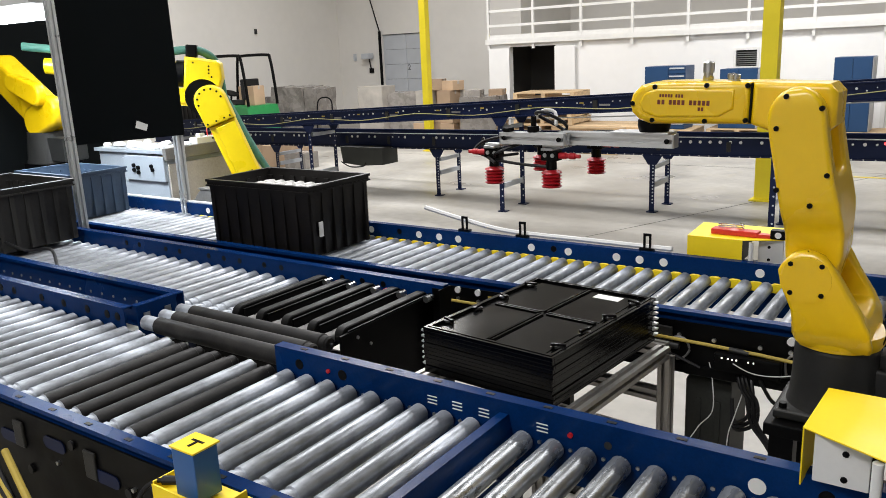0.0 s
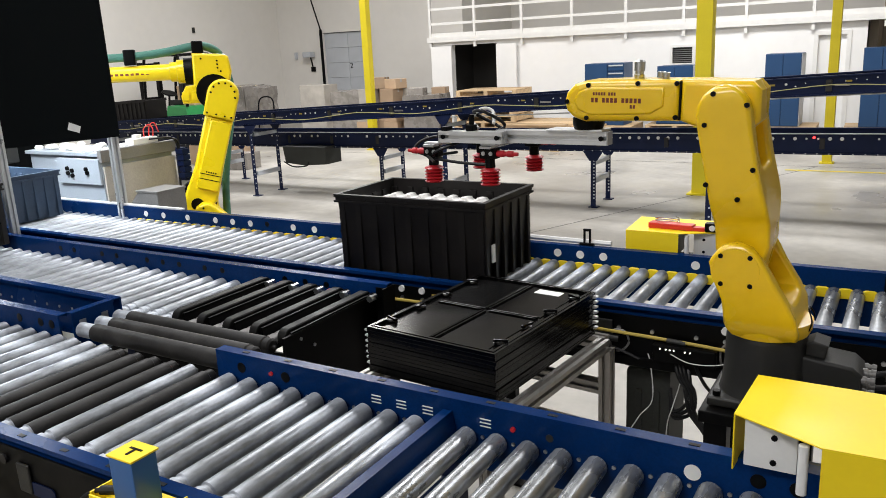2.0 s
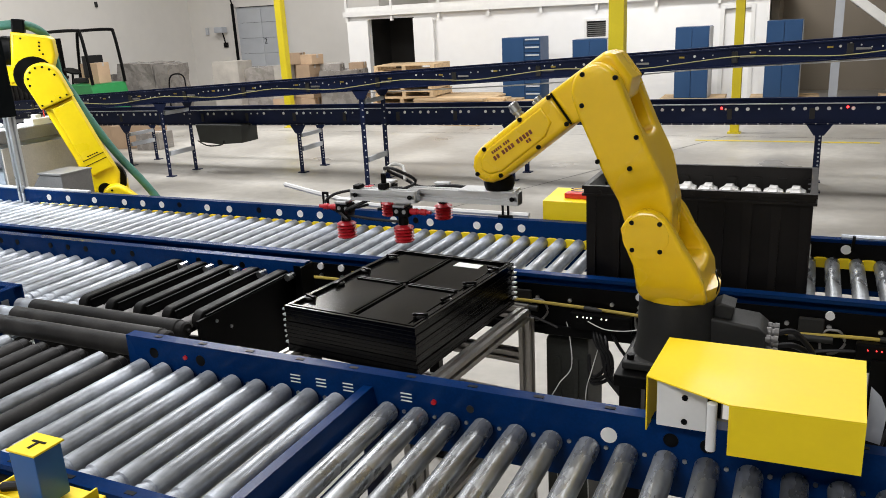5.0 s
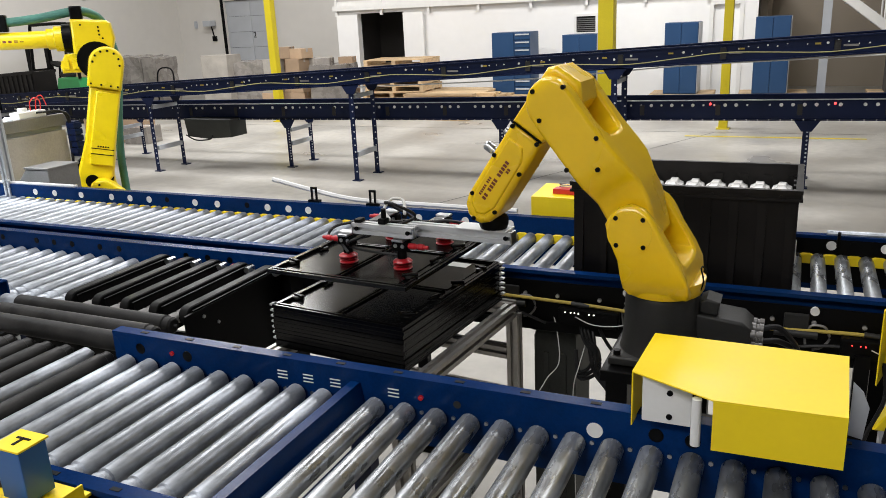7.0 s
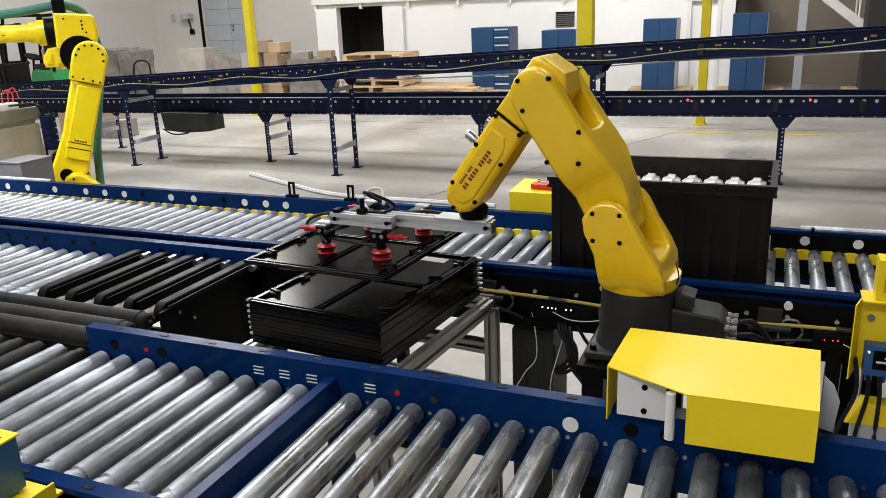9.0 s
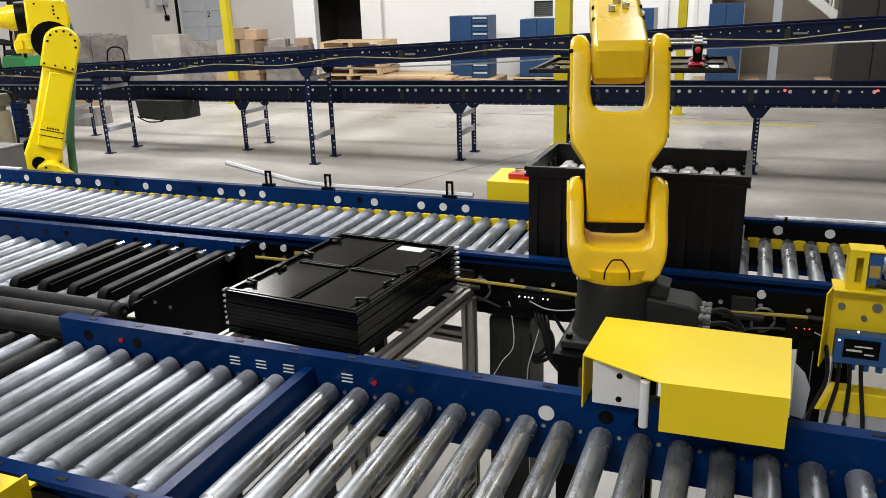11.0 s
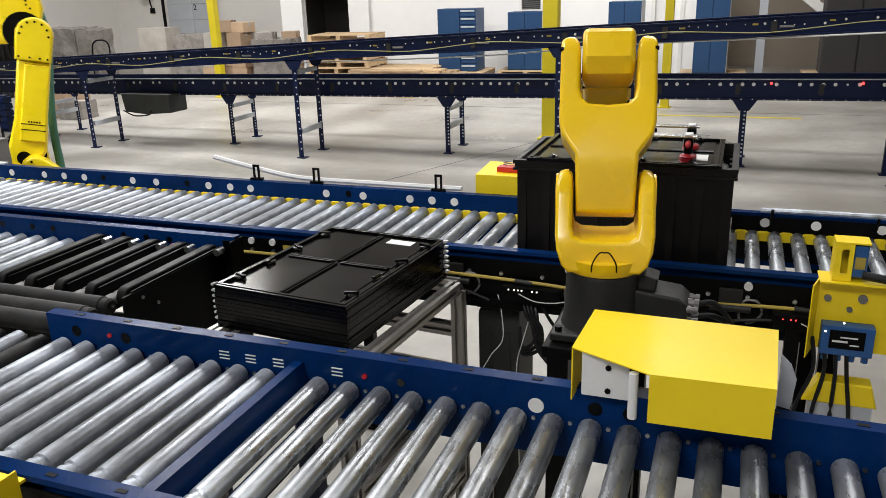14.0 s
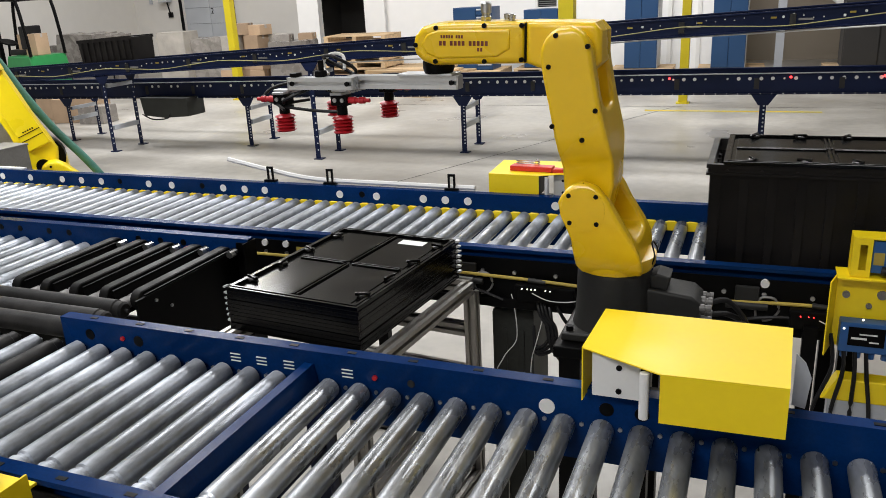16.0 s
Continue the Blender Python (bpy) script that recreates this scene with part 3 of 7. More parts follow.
tube(b, [(-3.2, 0.80, 0.93), (-2.5, 0.79, 0.90), (-1.9, 0.80, 0.94), (-1.5, 0.80, 0.86), (-1.2, 0.8, 0.6), (-1.1, 0.78, 0.1)], 0.008)
tube(b, [(-1.95, 0.80, 1.10), (-1.75, 0.76, 0.98), (-1.6, 0.78, 0.7), (-1.55, 0.8, 0.1)], 0.009)
wpart("cable", b, CABLEY, near)
for k in range(4):
    b = B()
    tube(b, [(-2.02 + 0.03 * k, 0.795 - 0.012 * k, 1.08 - 0.02 * k), (-1.86 + 0.03 * k, 0.765 - 0.01 * k, 0.99 - 0.015 * k), (-1.74 + 0.04 * k, 0.76, 0.80), (-1.68 + 0.05 * k, 0.78, 0.45), (-1.66 + 0.04 * k, 0.8, 0.02)], 0.007)
    wpart("cable", b, CABLEY if k % 2 else CABLE, near)

# middle conveyor and its transfer
YM0, YM1 = 1.665, 2.135
mid = tagged(empty("transfer_conveyor", pose(-2.6, 1.9, 0)), "blue roller conveyor ending in a black belt transfer", "conveyor")
wpart("rail", rail_mesh("rail", -5.2, -1.55, YM1, 1, ZA), BLUE, mid)
wpart("rail", rail_mesh("rail", -5.2, -2.36, YM0, -1, ZA), BLUE, mid)
b = B()
box(b, -2.364, -2.358, YN1 + 0.036, YM0 - 0.036, ZA - 0.14, ZA)
box(b, -2.39, -2.364, YN1 + 0.036, YM0 - 0.036, ZA - 0.006, ZA)
wpart("end_plate", b, BLUE, mid)
b = B()
for yy in (YN1 + 0.07, YM0 - 0.075):
    box(b, -2.357, -2.354, yy - 0.012, yy + 0.012, ZA - 0.07, ZA - 0.03)
wpart("bracket_slot", b, ZINC, mid)
ML = YM1 - YM0 - 0.012
me_m = mesh_of("roller", roller(ML), STEEL, True)
for i in range(34):
    wagain("roller", me_m, mid, pose(-2.19 - RP * i, YM0 + 0.006, zroll))
wdiscs("hole", [(px, YM1, ZA - 0.03) for px in (-2.02, -1.92, -1.82, -2.35, -2.45, -2.6, -2.7, -2.8, -3.0, -3.1, -3.3, -3.4)], (0, 1, 0), 0.012, 0.0015, 14, BLACKM, mid)
# long sleeved rollers across the junction
me_long = mesh_of("long_roller", roller(0.715, r=0.027, sleeve=True), RUBBER, True)
zinc_ends(me_long, 0.715)
for yy in (1.475, 1.545, 1.615):
    wagain("long_roller", me_long, mid, pose(-2.325, yy, ZA - 0.052, 0, 0, -90))
# belt strips
b = B()
prism(b, hull_round(0.0, 0, 0.03, 0.40, 0, 0.03, 8), -0.017, 0.017, plane="yz", bevel=0.003, segments=1)
belt = mesh_of("belt", b, BELT, True)
for i in range(5):
    xx = -2.10 + 0.118 * i
    wagain("belt", belt, mid, pose(xx, YM0 + 0.035, ZA - 0.052))
    bb = B()
    box(bb, xx + 0.026, xx + 0.032, YM0 + 0.02, YM1 - 0.01, ZA - 0.12, ZA - 0.03)
    wpart("guide", bb, BLACKM, mid)
me_s = mesh_of("roller", roller(ML, r=0.019), WORNSTEEL, True)
for i in range(4):
    wagain("roller", me_s, mid, pose(-2.045 + 0.118 * i, YM0 + 0.006, ZA - 0.072))
wdiscs("spring_clip", [(-2.05 + 0.118 * i, YM1 - 0.05, ZA - 0.036) for i in range(5)], (0, 1, 0), 0.012, 0.018, 8, ZINC, mid)
b = B()
for i in (0, 1, 3):
    b = B()
    box(b, -2.13 + 0.118 * i, -2.12 + 0.118 * i, YM1 - 0.055, YM1 - 0.035, ZA - 0.06, ZA - 0.028)
    wpart("red_clip", b, RED, mid)
b = B()
box(b, -1.60, -1.592, YM0 - 0.02, YM1 - 0.003, ZA - 0.42, ZA - 0.035)
wpart("side_plate", b, BLACKM, mid)
b = B()
box(b, -1.549, -1.545, YM1 - 0.03, YM1 + 0.04, ZA - 0.42, ZA - 0.008)
wpart("side_plate", b, BLACKM, mid)
b = B()
box(b, -1.592, -1.5455, YM1 - 0.008, YM1 - 0.003, ZA - 0.42, ZA - 0.012)
wpart("side_plate", b, BLACKM, mid)
b = B()
box(b, -2.3, -1.6, YM0 - 0.02, YM0 - 0.01, ZA - 0.42, ZA - 0.085)
wpart("side_plate", b, BLACKM, mid)
b = B()
box(b, -2.3, -1.6, YM0 - 0.01, YM1, ZA - 0.42, ZA - 0.40)
wpart("side_plate", b, BLACKM, mid)
wdiscs("bolt", [(-1.592, 1.72, ZA - 0.06), (-1.592, 1.78, ZA - 0.1)], (1, 0, 0), 0.006, 0.004, 6, ZINC, mid)
for lx in (-4.5, -3.0, -1.75):
    conveyor_leg(mid, lx, YM0 - 0.02, YM1 + 0.02, ZA - 0.16)

# far conveyor
YF0, YF1 = 2.455, 2.985
far = tagged(empty("far_roller_conveyor", pose(-2.0, 2.7, 0)), "blue roller conveyor with yellow bearing blocks and round white stickers", "conveyor")
wpart("rail", rail_mesh("rail", -8.2, 3.4, YF0, -1, ZF), BLUE, far)
wpart("rail", rail_mesh("rail", -8.2, 3.4, YF1, 1, ZF + 0.03, depth=0.2), BLUE, far)
FL = YF1 - YF0 - 0.012
me_f = mesh_of("roller", roller(FL), STEEL, True)
me_fb = mesh_of("roller", roller(FL), STEELB, True)
zf = ZF - 0.056
fx = [0.100 + RP * i for i in range(-108, 40)]
for x in fx:
    wagain("roller", me_f if x < -0.55 else me_fb, far, pose(x, YF0 + 0.006, zf))
b = B()
prism(b, [(-0.024, -0.024), (0.024, -0.024), (0.025, 0.008), (0.012, 0.013), (-0.012, 0.013), (-0.025, 0.008)], -0.012, 0.0, bevel=0.002, segments=1)
me_by = mesh_of("bearing_block", b, YELLOWS)
for x in fx:
    if -4.0 < x < 2.6:
        wagain("bearing_block", me_by, far, pose(x + RP / 2, YF1 - 0.001, ZF - 0.049))
me_st = mesh_of("sticker", discs([(0, 0, 0)], (0, 1, 0), 0.017, 0.0016, 18), PAPER)
for sx in (-3.85, -3.7, -3.5, -3.28, -3.15, -3.02, -2.72, -2.58, -2.28, -2.16, -2.05, -1.66, -1.48, -1.26, -1.16, -1.06, -0.69, 0.14, 0.31, 0.52, 1.1, 1.4):
    wagain("sticker", me_st, far, pose(sx, YF1, ZF - 0.005))
wdiscs("hole", [(px, YF1, ZF) for px in (-1.55, -0.6, 0.21, -2.4, -2.9)], (0, 1, 0), 0.014, 0.0012, 14, BLACKM, far)
# inner face goes black from x = -0.05 on
b = B()
box(b, -0.05, 3.39, YF1 - 0.0008, YF1 + 0.001, ZF - 0.15, ZF + 0.018)
wpart("liner", b, BLACKM, far, "black strip over part of the far rail's inner face")
# near face of its near rail: studs, label tags, controllers
me_stud = mesh_of("stud", discs([(0, 0, 0)], (0, 1, 0), 0.013, 0.006, 10), WHITEP)
me_bolt = mesh_of("bolt", discs([(0, 0, 0)], (0, 1, 0), 0.007, 0.006, 8), ZINC)
random.seed(5)
for i in range(60):
    sx = -4.6 + 0.112 * i + random.uniform(-0.02, 0.02)
    if random.random() < 0.55:
        wagain("stud", me_stud, far, pose(sx, YF0 - 0.042, ZF - 0.045))
    wagain("bolt", me_bolt, far, pose(sx, YF0 - 0.042, ZF - 0.080))
b = B()
box(b, 0, 0.035, -0.002, 0, -0.008, 0.008)
me_tag = mesh_of("tag", b, CABLEY)
for i in range(7):
    wagain("tag", me_tag, far, pose(-3.4 + 0.62 * i, YF0 - 0.0405, ZF - 0.061))
# bent wire hooks, grey sleeves and thin leads along the tray
b = B()
tube(b, [(-0.03, -0.004, -0.045), (-0.034, -0.008, 0.0), (-0.02, -0.01, 0.026), (0.0, -0.01, 0.03), (0.02, -0.01, 0.024), (0.032, -0.008, -0.01), (0.012, -0.006, -0.04), (-0.012, -0.004, -0.05)], 0.004, seg=6, fine=4)
me_hook = mesh_of("wire_hook", b, WORNSTEEL, True)
for xx in (-1.42, -0.80, -0.44, 0.10, 0.46, 0.82):
    wagain("wire_hook", me_hook, far, pose(xx, YF0 - 0.042, ZF - 0.115))
b = B()
cyl(b, (0, 0, 0), (0.06, 0, -0.004), 0.009, seg=10)
me_slv = mesh_of("cable_sleeve", b, GREYR, True)
for xx in (-0.64, 0.22):
    wagain("cable_sleeve", me_slv, far, pose(xx, YF0 - 0.06, ZF - 0.096))
for xx in (-0.56, 0.30, 0.62):
    b = B()
    tube(b, [(xx - 0.06, YF0 - 0.088, ZF - 0.13), (xx, YF0 - 0.092, ZF - 0.15), (xx + 0.08, YF0 - 0.09, ZF - 0.145), (xx + 0.16, YF0 - 0.075, ZF - 0.12), (xx + 0.2, YF0 - 0.06, ZF - 0.10)], 0.0016, seg=6)
    wpart("lead", b, CABLEW, far)
for k, xx in enumerate((-1.3, -1.0, -0.5, 0.02, 0.5)):
    b = B()
    tube(b, [(xx, YF0 - 0.058, ZF - 0.17), (xx + 0.05, YF0 - 0.075, ZF - 0.145), (xx + 0.16, YF0 - 0.07, ZF - 0.15 + 0.012 * (k % 2)), (xx + 0.27, YF0 - 0.06, ZF - 0.175)], 0.005, seg=6)
    wpart("lead", b, CABLE, far)
b = B()
box(b, -0.016, 0.016, -0.006, 0, -0.028, 0.028, 0.002)
me_pl = mesh_of("bracket_plate", b, GREYR)
for xx in (-1.25, -1.12, -0.92, -0.36, 0.36, 0.55, 0.7):
    wagain("bracket_plate", me_pl, far, pose(xx, YF0 - 0.041, ZF - 0.14))
# black sheet painting the blue rail face's shade, then the cable tray's lip
b = B()
box(b, -8, 3.2, YF0 - 0.040, YF0 - 0.035, ZF - 0.205, ZF - 0.034)
box(b, -8, 3.2, YF0 - 0.055, YF0 - 0.041, ZF - 0.205, ZF - 0.175)
wpart("cable_tray", b, BLACKM, far)
b = B()
tube(b, [(-1.9, YF0 - 0.05, ZF - 0.090), (-1.2, YF0 - 0.052, ZF - 0.088), (-0.62, YF0 - 0.06, ZF - 0.095), (-0.2, YF0 - 0.06, ZF - 0.115), (0.2, YF0 - 0.052, ZF - 0.10), (0.9, YF0 - 0.05, ZF - 0.11)], 0.006)
wpart("cable", b, CABLEY, far)
b = B()
for xx in (-0.68, 0.16):
    b = B()
    box(b, xx, xx + 0.20, YF0 - 0.085, YF0 - 0.056, ZF - 0.165, ZF - 0.105, 0.006)
    wpart("motor_controller", b, BLACKM, far)
wdiscs("status_light", [(-0.655 + 0.016 * i, YF0 - 0.087, ZF - 0.118) for i in (0, 1.2, 2, 2.8, 5, 6)] + [(0.30, YF0 - 0.087, ZF - 0.118)], (0, 1, 0), 0.0022, 0.002, 6, LEDG, far)
wdiscs("status_light", [(0.19 + 0.022 * i, YF0 - 0.087, ZF - 0.122) for i in (0, 1, 1.6, 3.4, 5)], (0, 1, 0), 0.0015, 0.002, 6, LEDR, far)
for i, xx in enumerate((-0.86, 0.04)):
    b = B()
    box(b, xx - 0.035, xx + 0.035, YF0 - 0.056, YF0 - 0.040, ZF - 0.115, ZF - 0.055, 0.006)
    cyl(b, (xx - 0.06, YF0 - 0.056, ZF - 0.115), (xx + 0.06, YF0 - 0.056, ZF - 0.115), 0.012)
    wpart("stop_bracket", b, GREYR, far, smooth=True)
for lx in (-7.2, -5.6, -4.05, -2.5, -1.5, 0.33, 1.9, 3.2):
    conveyor_leg(far, lx, YF0 - 0.02, YF1 + 0.02, ZF - 0.16, BLACKM)

# bent white guide strip clipped on the far rail
t = tagged(empty("guide_strip", pose(-1.7, YF1 + 0.03, ZF + 0.03)), "white plastic guide strip with one end sprung loose", "guide rail")
b = B()
tube(b, [(-0.62, 0.09, 0.075), (-0.36, 0.04, 0.045), (-0.1, 0.012, 0.018), (0.3, 0.01, 0.014), (0.66, 0.01, 0.012)], 0.011, seg=6)
part("strip", b, WHITEP, t)
b = B()
for xx in (-0.012, 0.012):
    box(b, xx - 0.004, xx + 0.004, -0.004, 0.004, 0, 0.06)
box(b, -0.016, 0.016, -0.004, 0.004, 0.056, 0.066)
box(b, -0.03, 0.03, -0.012, 0.012, -0.004, 0.006)
clip = mesh_of("clip", b, BLACKM)
for xx in (-0.33, -0.02, 0.56):
    again("clip", clip, t, pose(xx, 0, 0.004))
t = tagged(empty("guide_strip", pose(-4.3, YF1 + 0.02, ZF + 0.03)), "long white plastic guide strip lying on the rail", "guide rail")
b = B()
box(b, -0.5, 0.75, -0.012, 0.012, 0, 0.012, 0.003)
part("strip", b, WHITEP, t)
t = tagged(empty("side_guide", pose(0.9, YF1 - 0.03, ZF + 0.055)), "grey round bar side guide over the far rollers", "guide rail")
b = B()
tube(b, [(-0.78, 0.0, -0.005), (-0.5, -0.012, 0), (0.3, -0.012, 0), (1.6, -0.012, 0)], 0.009)
part("bar", b, STEEL, t)
b = B()
b.free()
for xx in (-0.74, -0.4, 0.4, 1.2):
    b = B()
    cyl(b, (xx, -0.012, 0), (xx, 0.03, -0.06), 0.006, seg=6)
    part("bracket", b, BLACKM, t)

# ---------------------------------------------------------------- totes and lids
def tote(name, mat, lx, ly, h, label, filled=True, group="totes"):
    """A ribbed open tote, its rim's near left corner at x=0, y=0, bottom at z=0."""
    t = tagged(empty(name), label, "tote", group=group)
    b = B()
    tp, w = 0.018, 0.006
    def ring(z, inset):
        return [(inset, inset, z), (lx - inset, inset, z), (lx - inset, ly - inset, z), (inset, ly - inset, z)]
    outer0, outer1 = ring(0, tp + 0.012), ring(h - 0.03, 0.012)
    inner0, inner1 = ring(0.008, tp + 0.012 + w), ring(h - 0.002, 0.012 + w)
    vs = [[b.verts.new(p) for p in r] for r in (outer0, outer1, inner0, inner1)]
    for k in range(4):
        j = (k + 1) % 4
        b.faces.new((vs[0][k], vs[0][j], vs[1][j], vs[1][k]))
        b.faces.new((vs[2][j], vs[2][k], vs[3][k], vs[3][j]))
    b.faces.new(list(reversed(vs[0])))
    b.faces.new(vs[2])
    part("body", b, mat, t)
    b = B()
    for z0, z1, o in ((h - 0.034, h - 0.026, 0.0), (h - 0.012, h, 0.0)):
        for x0, x1, y0, y1 in ((0, lx, 0, 0.019), (0, lx, ly - 0.019, ly), (0, 0.019, 0.019, ly - 0.019), (lx - 0.019, lx, 0.019, ly - 0.019)):
            box(b, x0, x1, y0, y1, z0, z1)
    for x0, x1, y0, y1 in ((0.005, lx - 0.005, 0.005, 0.017), (0.005, lx - 0.005, ly - 0.017, ly - 0.005), (0.005, 0.017, 0.017, ly - 0.017), (lx - 0.017, lx - 0.005, 0.017, ly - 0.017)):
        box(b, x0, x1, y0, y1, h - 0.026, h - 0.012)
    part("rim", b, mat, t)
    b = B()
    hh = h - 0.036
    nx = 8
    for k in range(nx + 1):
        cx = 0.03 + (lx - 0.06) * k / nx
        for y0, y1, s in ((0.004, 0.02, 1), (ly - 0.02, ly - 0.004, -1)):
            prism(b, [(cx - 0.014, hh), (cx + 0.014, hh), (cx + 0.01, 0.004), (cx - 0.01, 0.004)], y0 + (0.008 if s > 0 else -0.008), y1 + (0.006 if s > 0 else -0.006))
    for k in range(6):
        cy = 0.03 + (ly - 0.06) * k / 5
        for x0, x1 in ((0.010, 0.028), (lx - 0.028, lx - 0.010)):
            prism(b, [(cy - 0.012, hh), (cy + 0.012, hh), (cy + 0.009, 0.004), (cy - 0.009, 0.004)], x0, x1, plane="yz")
    part("rib", b, mat, t)
    b = B()
    cyl(b, (0, -0.001, 0), (0, 0.004, 0), 0.004, seg=8)
    rivet = mesh_of("rivet", b, mat)
    for k in range(7):
        again("rivet", rivet, t, pose(0.06 + (lx - 0.12) * k / 6, 0, h - 0.019))
    return t


TL, TW, TH = 0.698, 0.430, 0.331
T_Y, T_Z = 2.474, ZF - 0.0318
main_tote = tote("tote", TOTEP, TL, TW, TH, "open black ribbed tote full of white moulded parts", group="black totes")
b = B()
box(b, TL - 0.012, TL - 0.0065, 0.06, 0.085, 0.09, 0.16, 0.001)
part("label", b, PAPER, main_tote, "upright white barcode label")
b = B()
prism(b, [(-0.034, 0), (0.034, 0), (0.03, 0.02), (0.016, 0.026), (0.012, 0.034), (-0.012, 0.034), (-0.016, 0.026), (-0.03, 0.02)], -0.028, 0.028, bevel=0.004, segments=2)
me_part = mesh_of("moulded_part", b, PART, True)
for i in range(9):
    for j in range(5):
        again("moulded_part", me_part, main_tote, pose(0.070 + 0.0706 * i, 0.07 + 0.072 * j, TH - 0.088, random.uniform(-4, 4), random.uniform(-4, 4), random.uniform(-5, 5)))
b = B()
box(b, 0.036, TL - 0.036, 0.036, TW - 0.036, 0.02, TH - 0.089)
part("part_tray", b, PART, main_tote, "white layer of stacked moulded parts")

LW, LL = 0.444, 0.602     # lid across and along


def lid_thing():
    """A lid with its middle at the origin, long side along y, top face near z=0."""
    t = tagged(empty("tote_lid"), "glossy black plastic tote lid with four panels and turn knobs", "lid", group="black tote lids")
    b = B()
    w, l = LW / 2, LL / 2
    box(b, -w + 0.008, w - 0.008, -l + 0.008, l - 0.008, -0.0105, -0.008)
    part("plate", b, BLACKP, t)
    # outer skirt, stepped up to an inner ledge
    b = B()
    for o, h, z0, z1 in ((0.0, 0.010, -0.01195, -0.0006), (0.010, 0.008, -0.0075, 0.0015)):
        for x0, x1, y0, y1 in ((-w + o, w - o, -l + o, -l + o + h), (-w + o, w - o, l - o - h, l - o), (-w + o, -w + o + h, -l + o + h, l - o - h), (w - o - h, w - o, -l + o + h, l - o - h)):
            box(b, x0, x1, y0, y1, z0, z1, 0.0009)
    part("rim", b, BLACKP, t)
    # twin ribs that cross in the middle
    b = B()
    for d in (-0.006, 0.006):
        box(b, d - 0.0028, d + 0.0028, -l + 0.03, -0.012, -0.008, -0.001, 0.002)
        box(b, d - 0.0028, d + 0.0028, 0.012, l - 0.03, -0.008, -0.001, 0.002)
        box(b, -w + 0.045, -0.014, d - 0.0028, d + 0.0028, -0.008, -0.001, 0.002)
        box(b, 0.014, w - 0.045, d - 0.0028, d + 0.0028, -0.008, -0.001, 0.002)
    part("rib", b, BLACKP, t)
    for sx in (-1, 1):
        for sy in (-1, 1):
            b = B()
            x0, x1 = sorted((sx * 0.016, sx * (w - 0.042)))
            y0, y1 = sorted((sy * 0.016, sy * (l - 0.03)))
            box(b, x0, x1, y0, y1, -0.0085, -0.0055, 0.0015)
            part("panel", b, BLACKP, t)
    b = B()
    lathe(b, [(0, 0.013), (0.006, 0.017), (0.010, 0.016), (0.012, 0.012)], (0, 0, -0.008), (0, 0, 0.02), seg=10)
    box(b, -0.021, 0.021, -0.005, 0.005, 0.0, 0.009, 0.002)
    knob = mesh_of("knob", b, BLACKP, True)
    for sx in (-1, 1):
        for y, a in ((-0.22, 20), (-0.08, 80), (0.06, 30), (0.215, -15)):
            again("knob", knob, t, pose(sx * (w - 0.032), y, 0, 0, 0, a * sx))
    b = B()
    box(b, 0.045, 0.135, l - 0.085, l - 0.045, -0.0055, -0.0046)
    part("label", b, PAPER, t, "white paper label")
    return t


STACK = (-1.091, 2.006, -5.5)   # middle and turn of the lid stack
ZSTACK, LP = 1.228, 0.0118       # top lid, and the step from lid to nested lid
lid = lid_thing()
for k in range(11):
    copy_thing(lid, pose(STACK[0] + random.uniform(-0.002, 0.002), STACK[1] + random.uniform(-0.002, 0.002), ZSTACK - LP * (k + 1), 0, 0, STACK[2] + random.uniform(-0.25, 0.25)))
t = tagged(empty("stack_spacer", pose(STACK[0], STACK[1], ZSTACK, 0, 0, STACK[2])), "toothed clear plastic spacer strips at the lid stack's corners", "spacer")
b = B()
prism(b, [(-0.011, -0.004), (0.004, -0.005), (0.004, 0.005), (-0.011, 0.001)], -0.007, 0.007)
me_tooth = mesh_of("tooth", b, ALU)
for k in range(7):
    again("tooth", me_tooth, t, pose(-LW / 2 - 0.002, -LL / 2 + 0.012, -0.017 * (k + 0.8)))
    again("tooth", me_tooth, t, pose(LW / 2 + 0.002, LL / 2 - 0.012, -0.017 * (k + 0.8), 0, 180, 0))
# aluminium profile table under the stack
TZ = 1.0795
t = tagged(empty("profile_table", pose(-1.083, 1.972, 0, 0, 0, STACK[2])), "aluminium profile table with slotted legs", "table")
w, l = 0.245, 0.345
def profile(bm, a, bb, s=0.04):
    """A T-slot bar between two points on one axis."""
    ax = max(range(3), key=lambda i: abs(bb[i] - a[i]))
    h, g, d = s / 2, s * 0.15, s * 0.33
    q = [(-h, -h), (-g, -h), (-g, -h + d), (g, -h + d), (g, -h), (h, -h), (h, -g), (h - d, -g), (h - d, g), (h, g), (h, h), (g, h), (g, h - d), (-g, h - d), (-g, h), (-h, h), (-h, g), (-h + d, g), (-h + d, -g), (-h, -g)]
    o = [i for i in range(3) if i != ax]
    plane = {0: "yz", 1: "xz", 2: "xy"}[ax]
    prism(bm, [(a[o[0]] + u, a[o[1]] + v) for u, v in q], min(a[ax], bb[ax]), max(a[ax], bb[ax]), plane=plane)
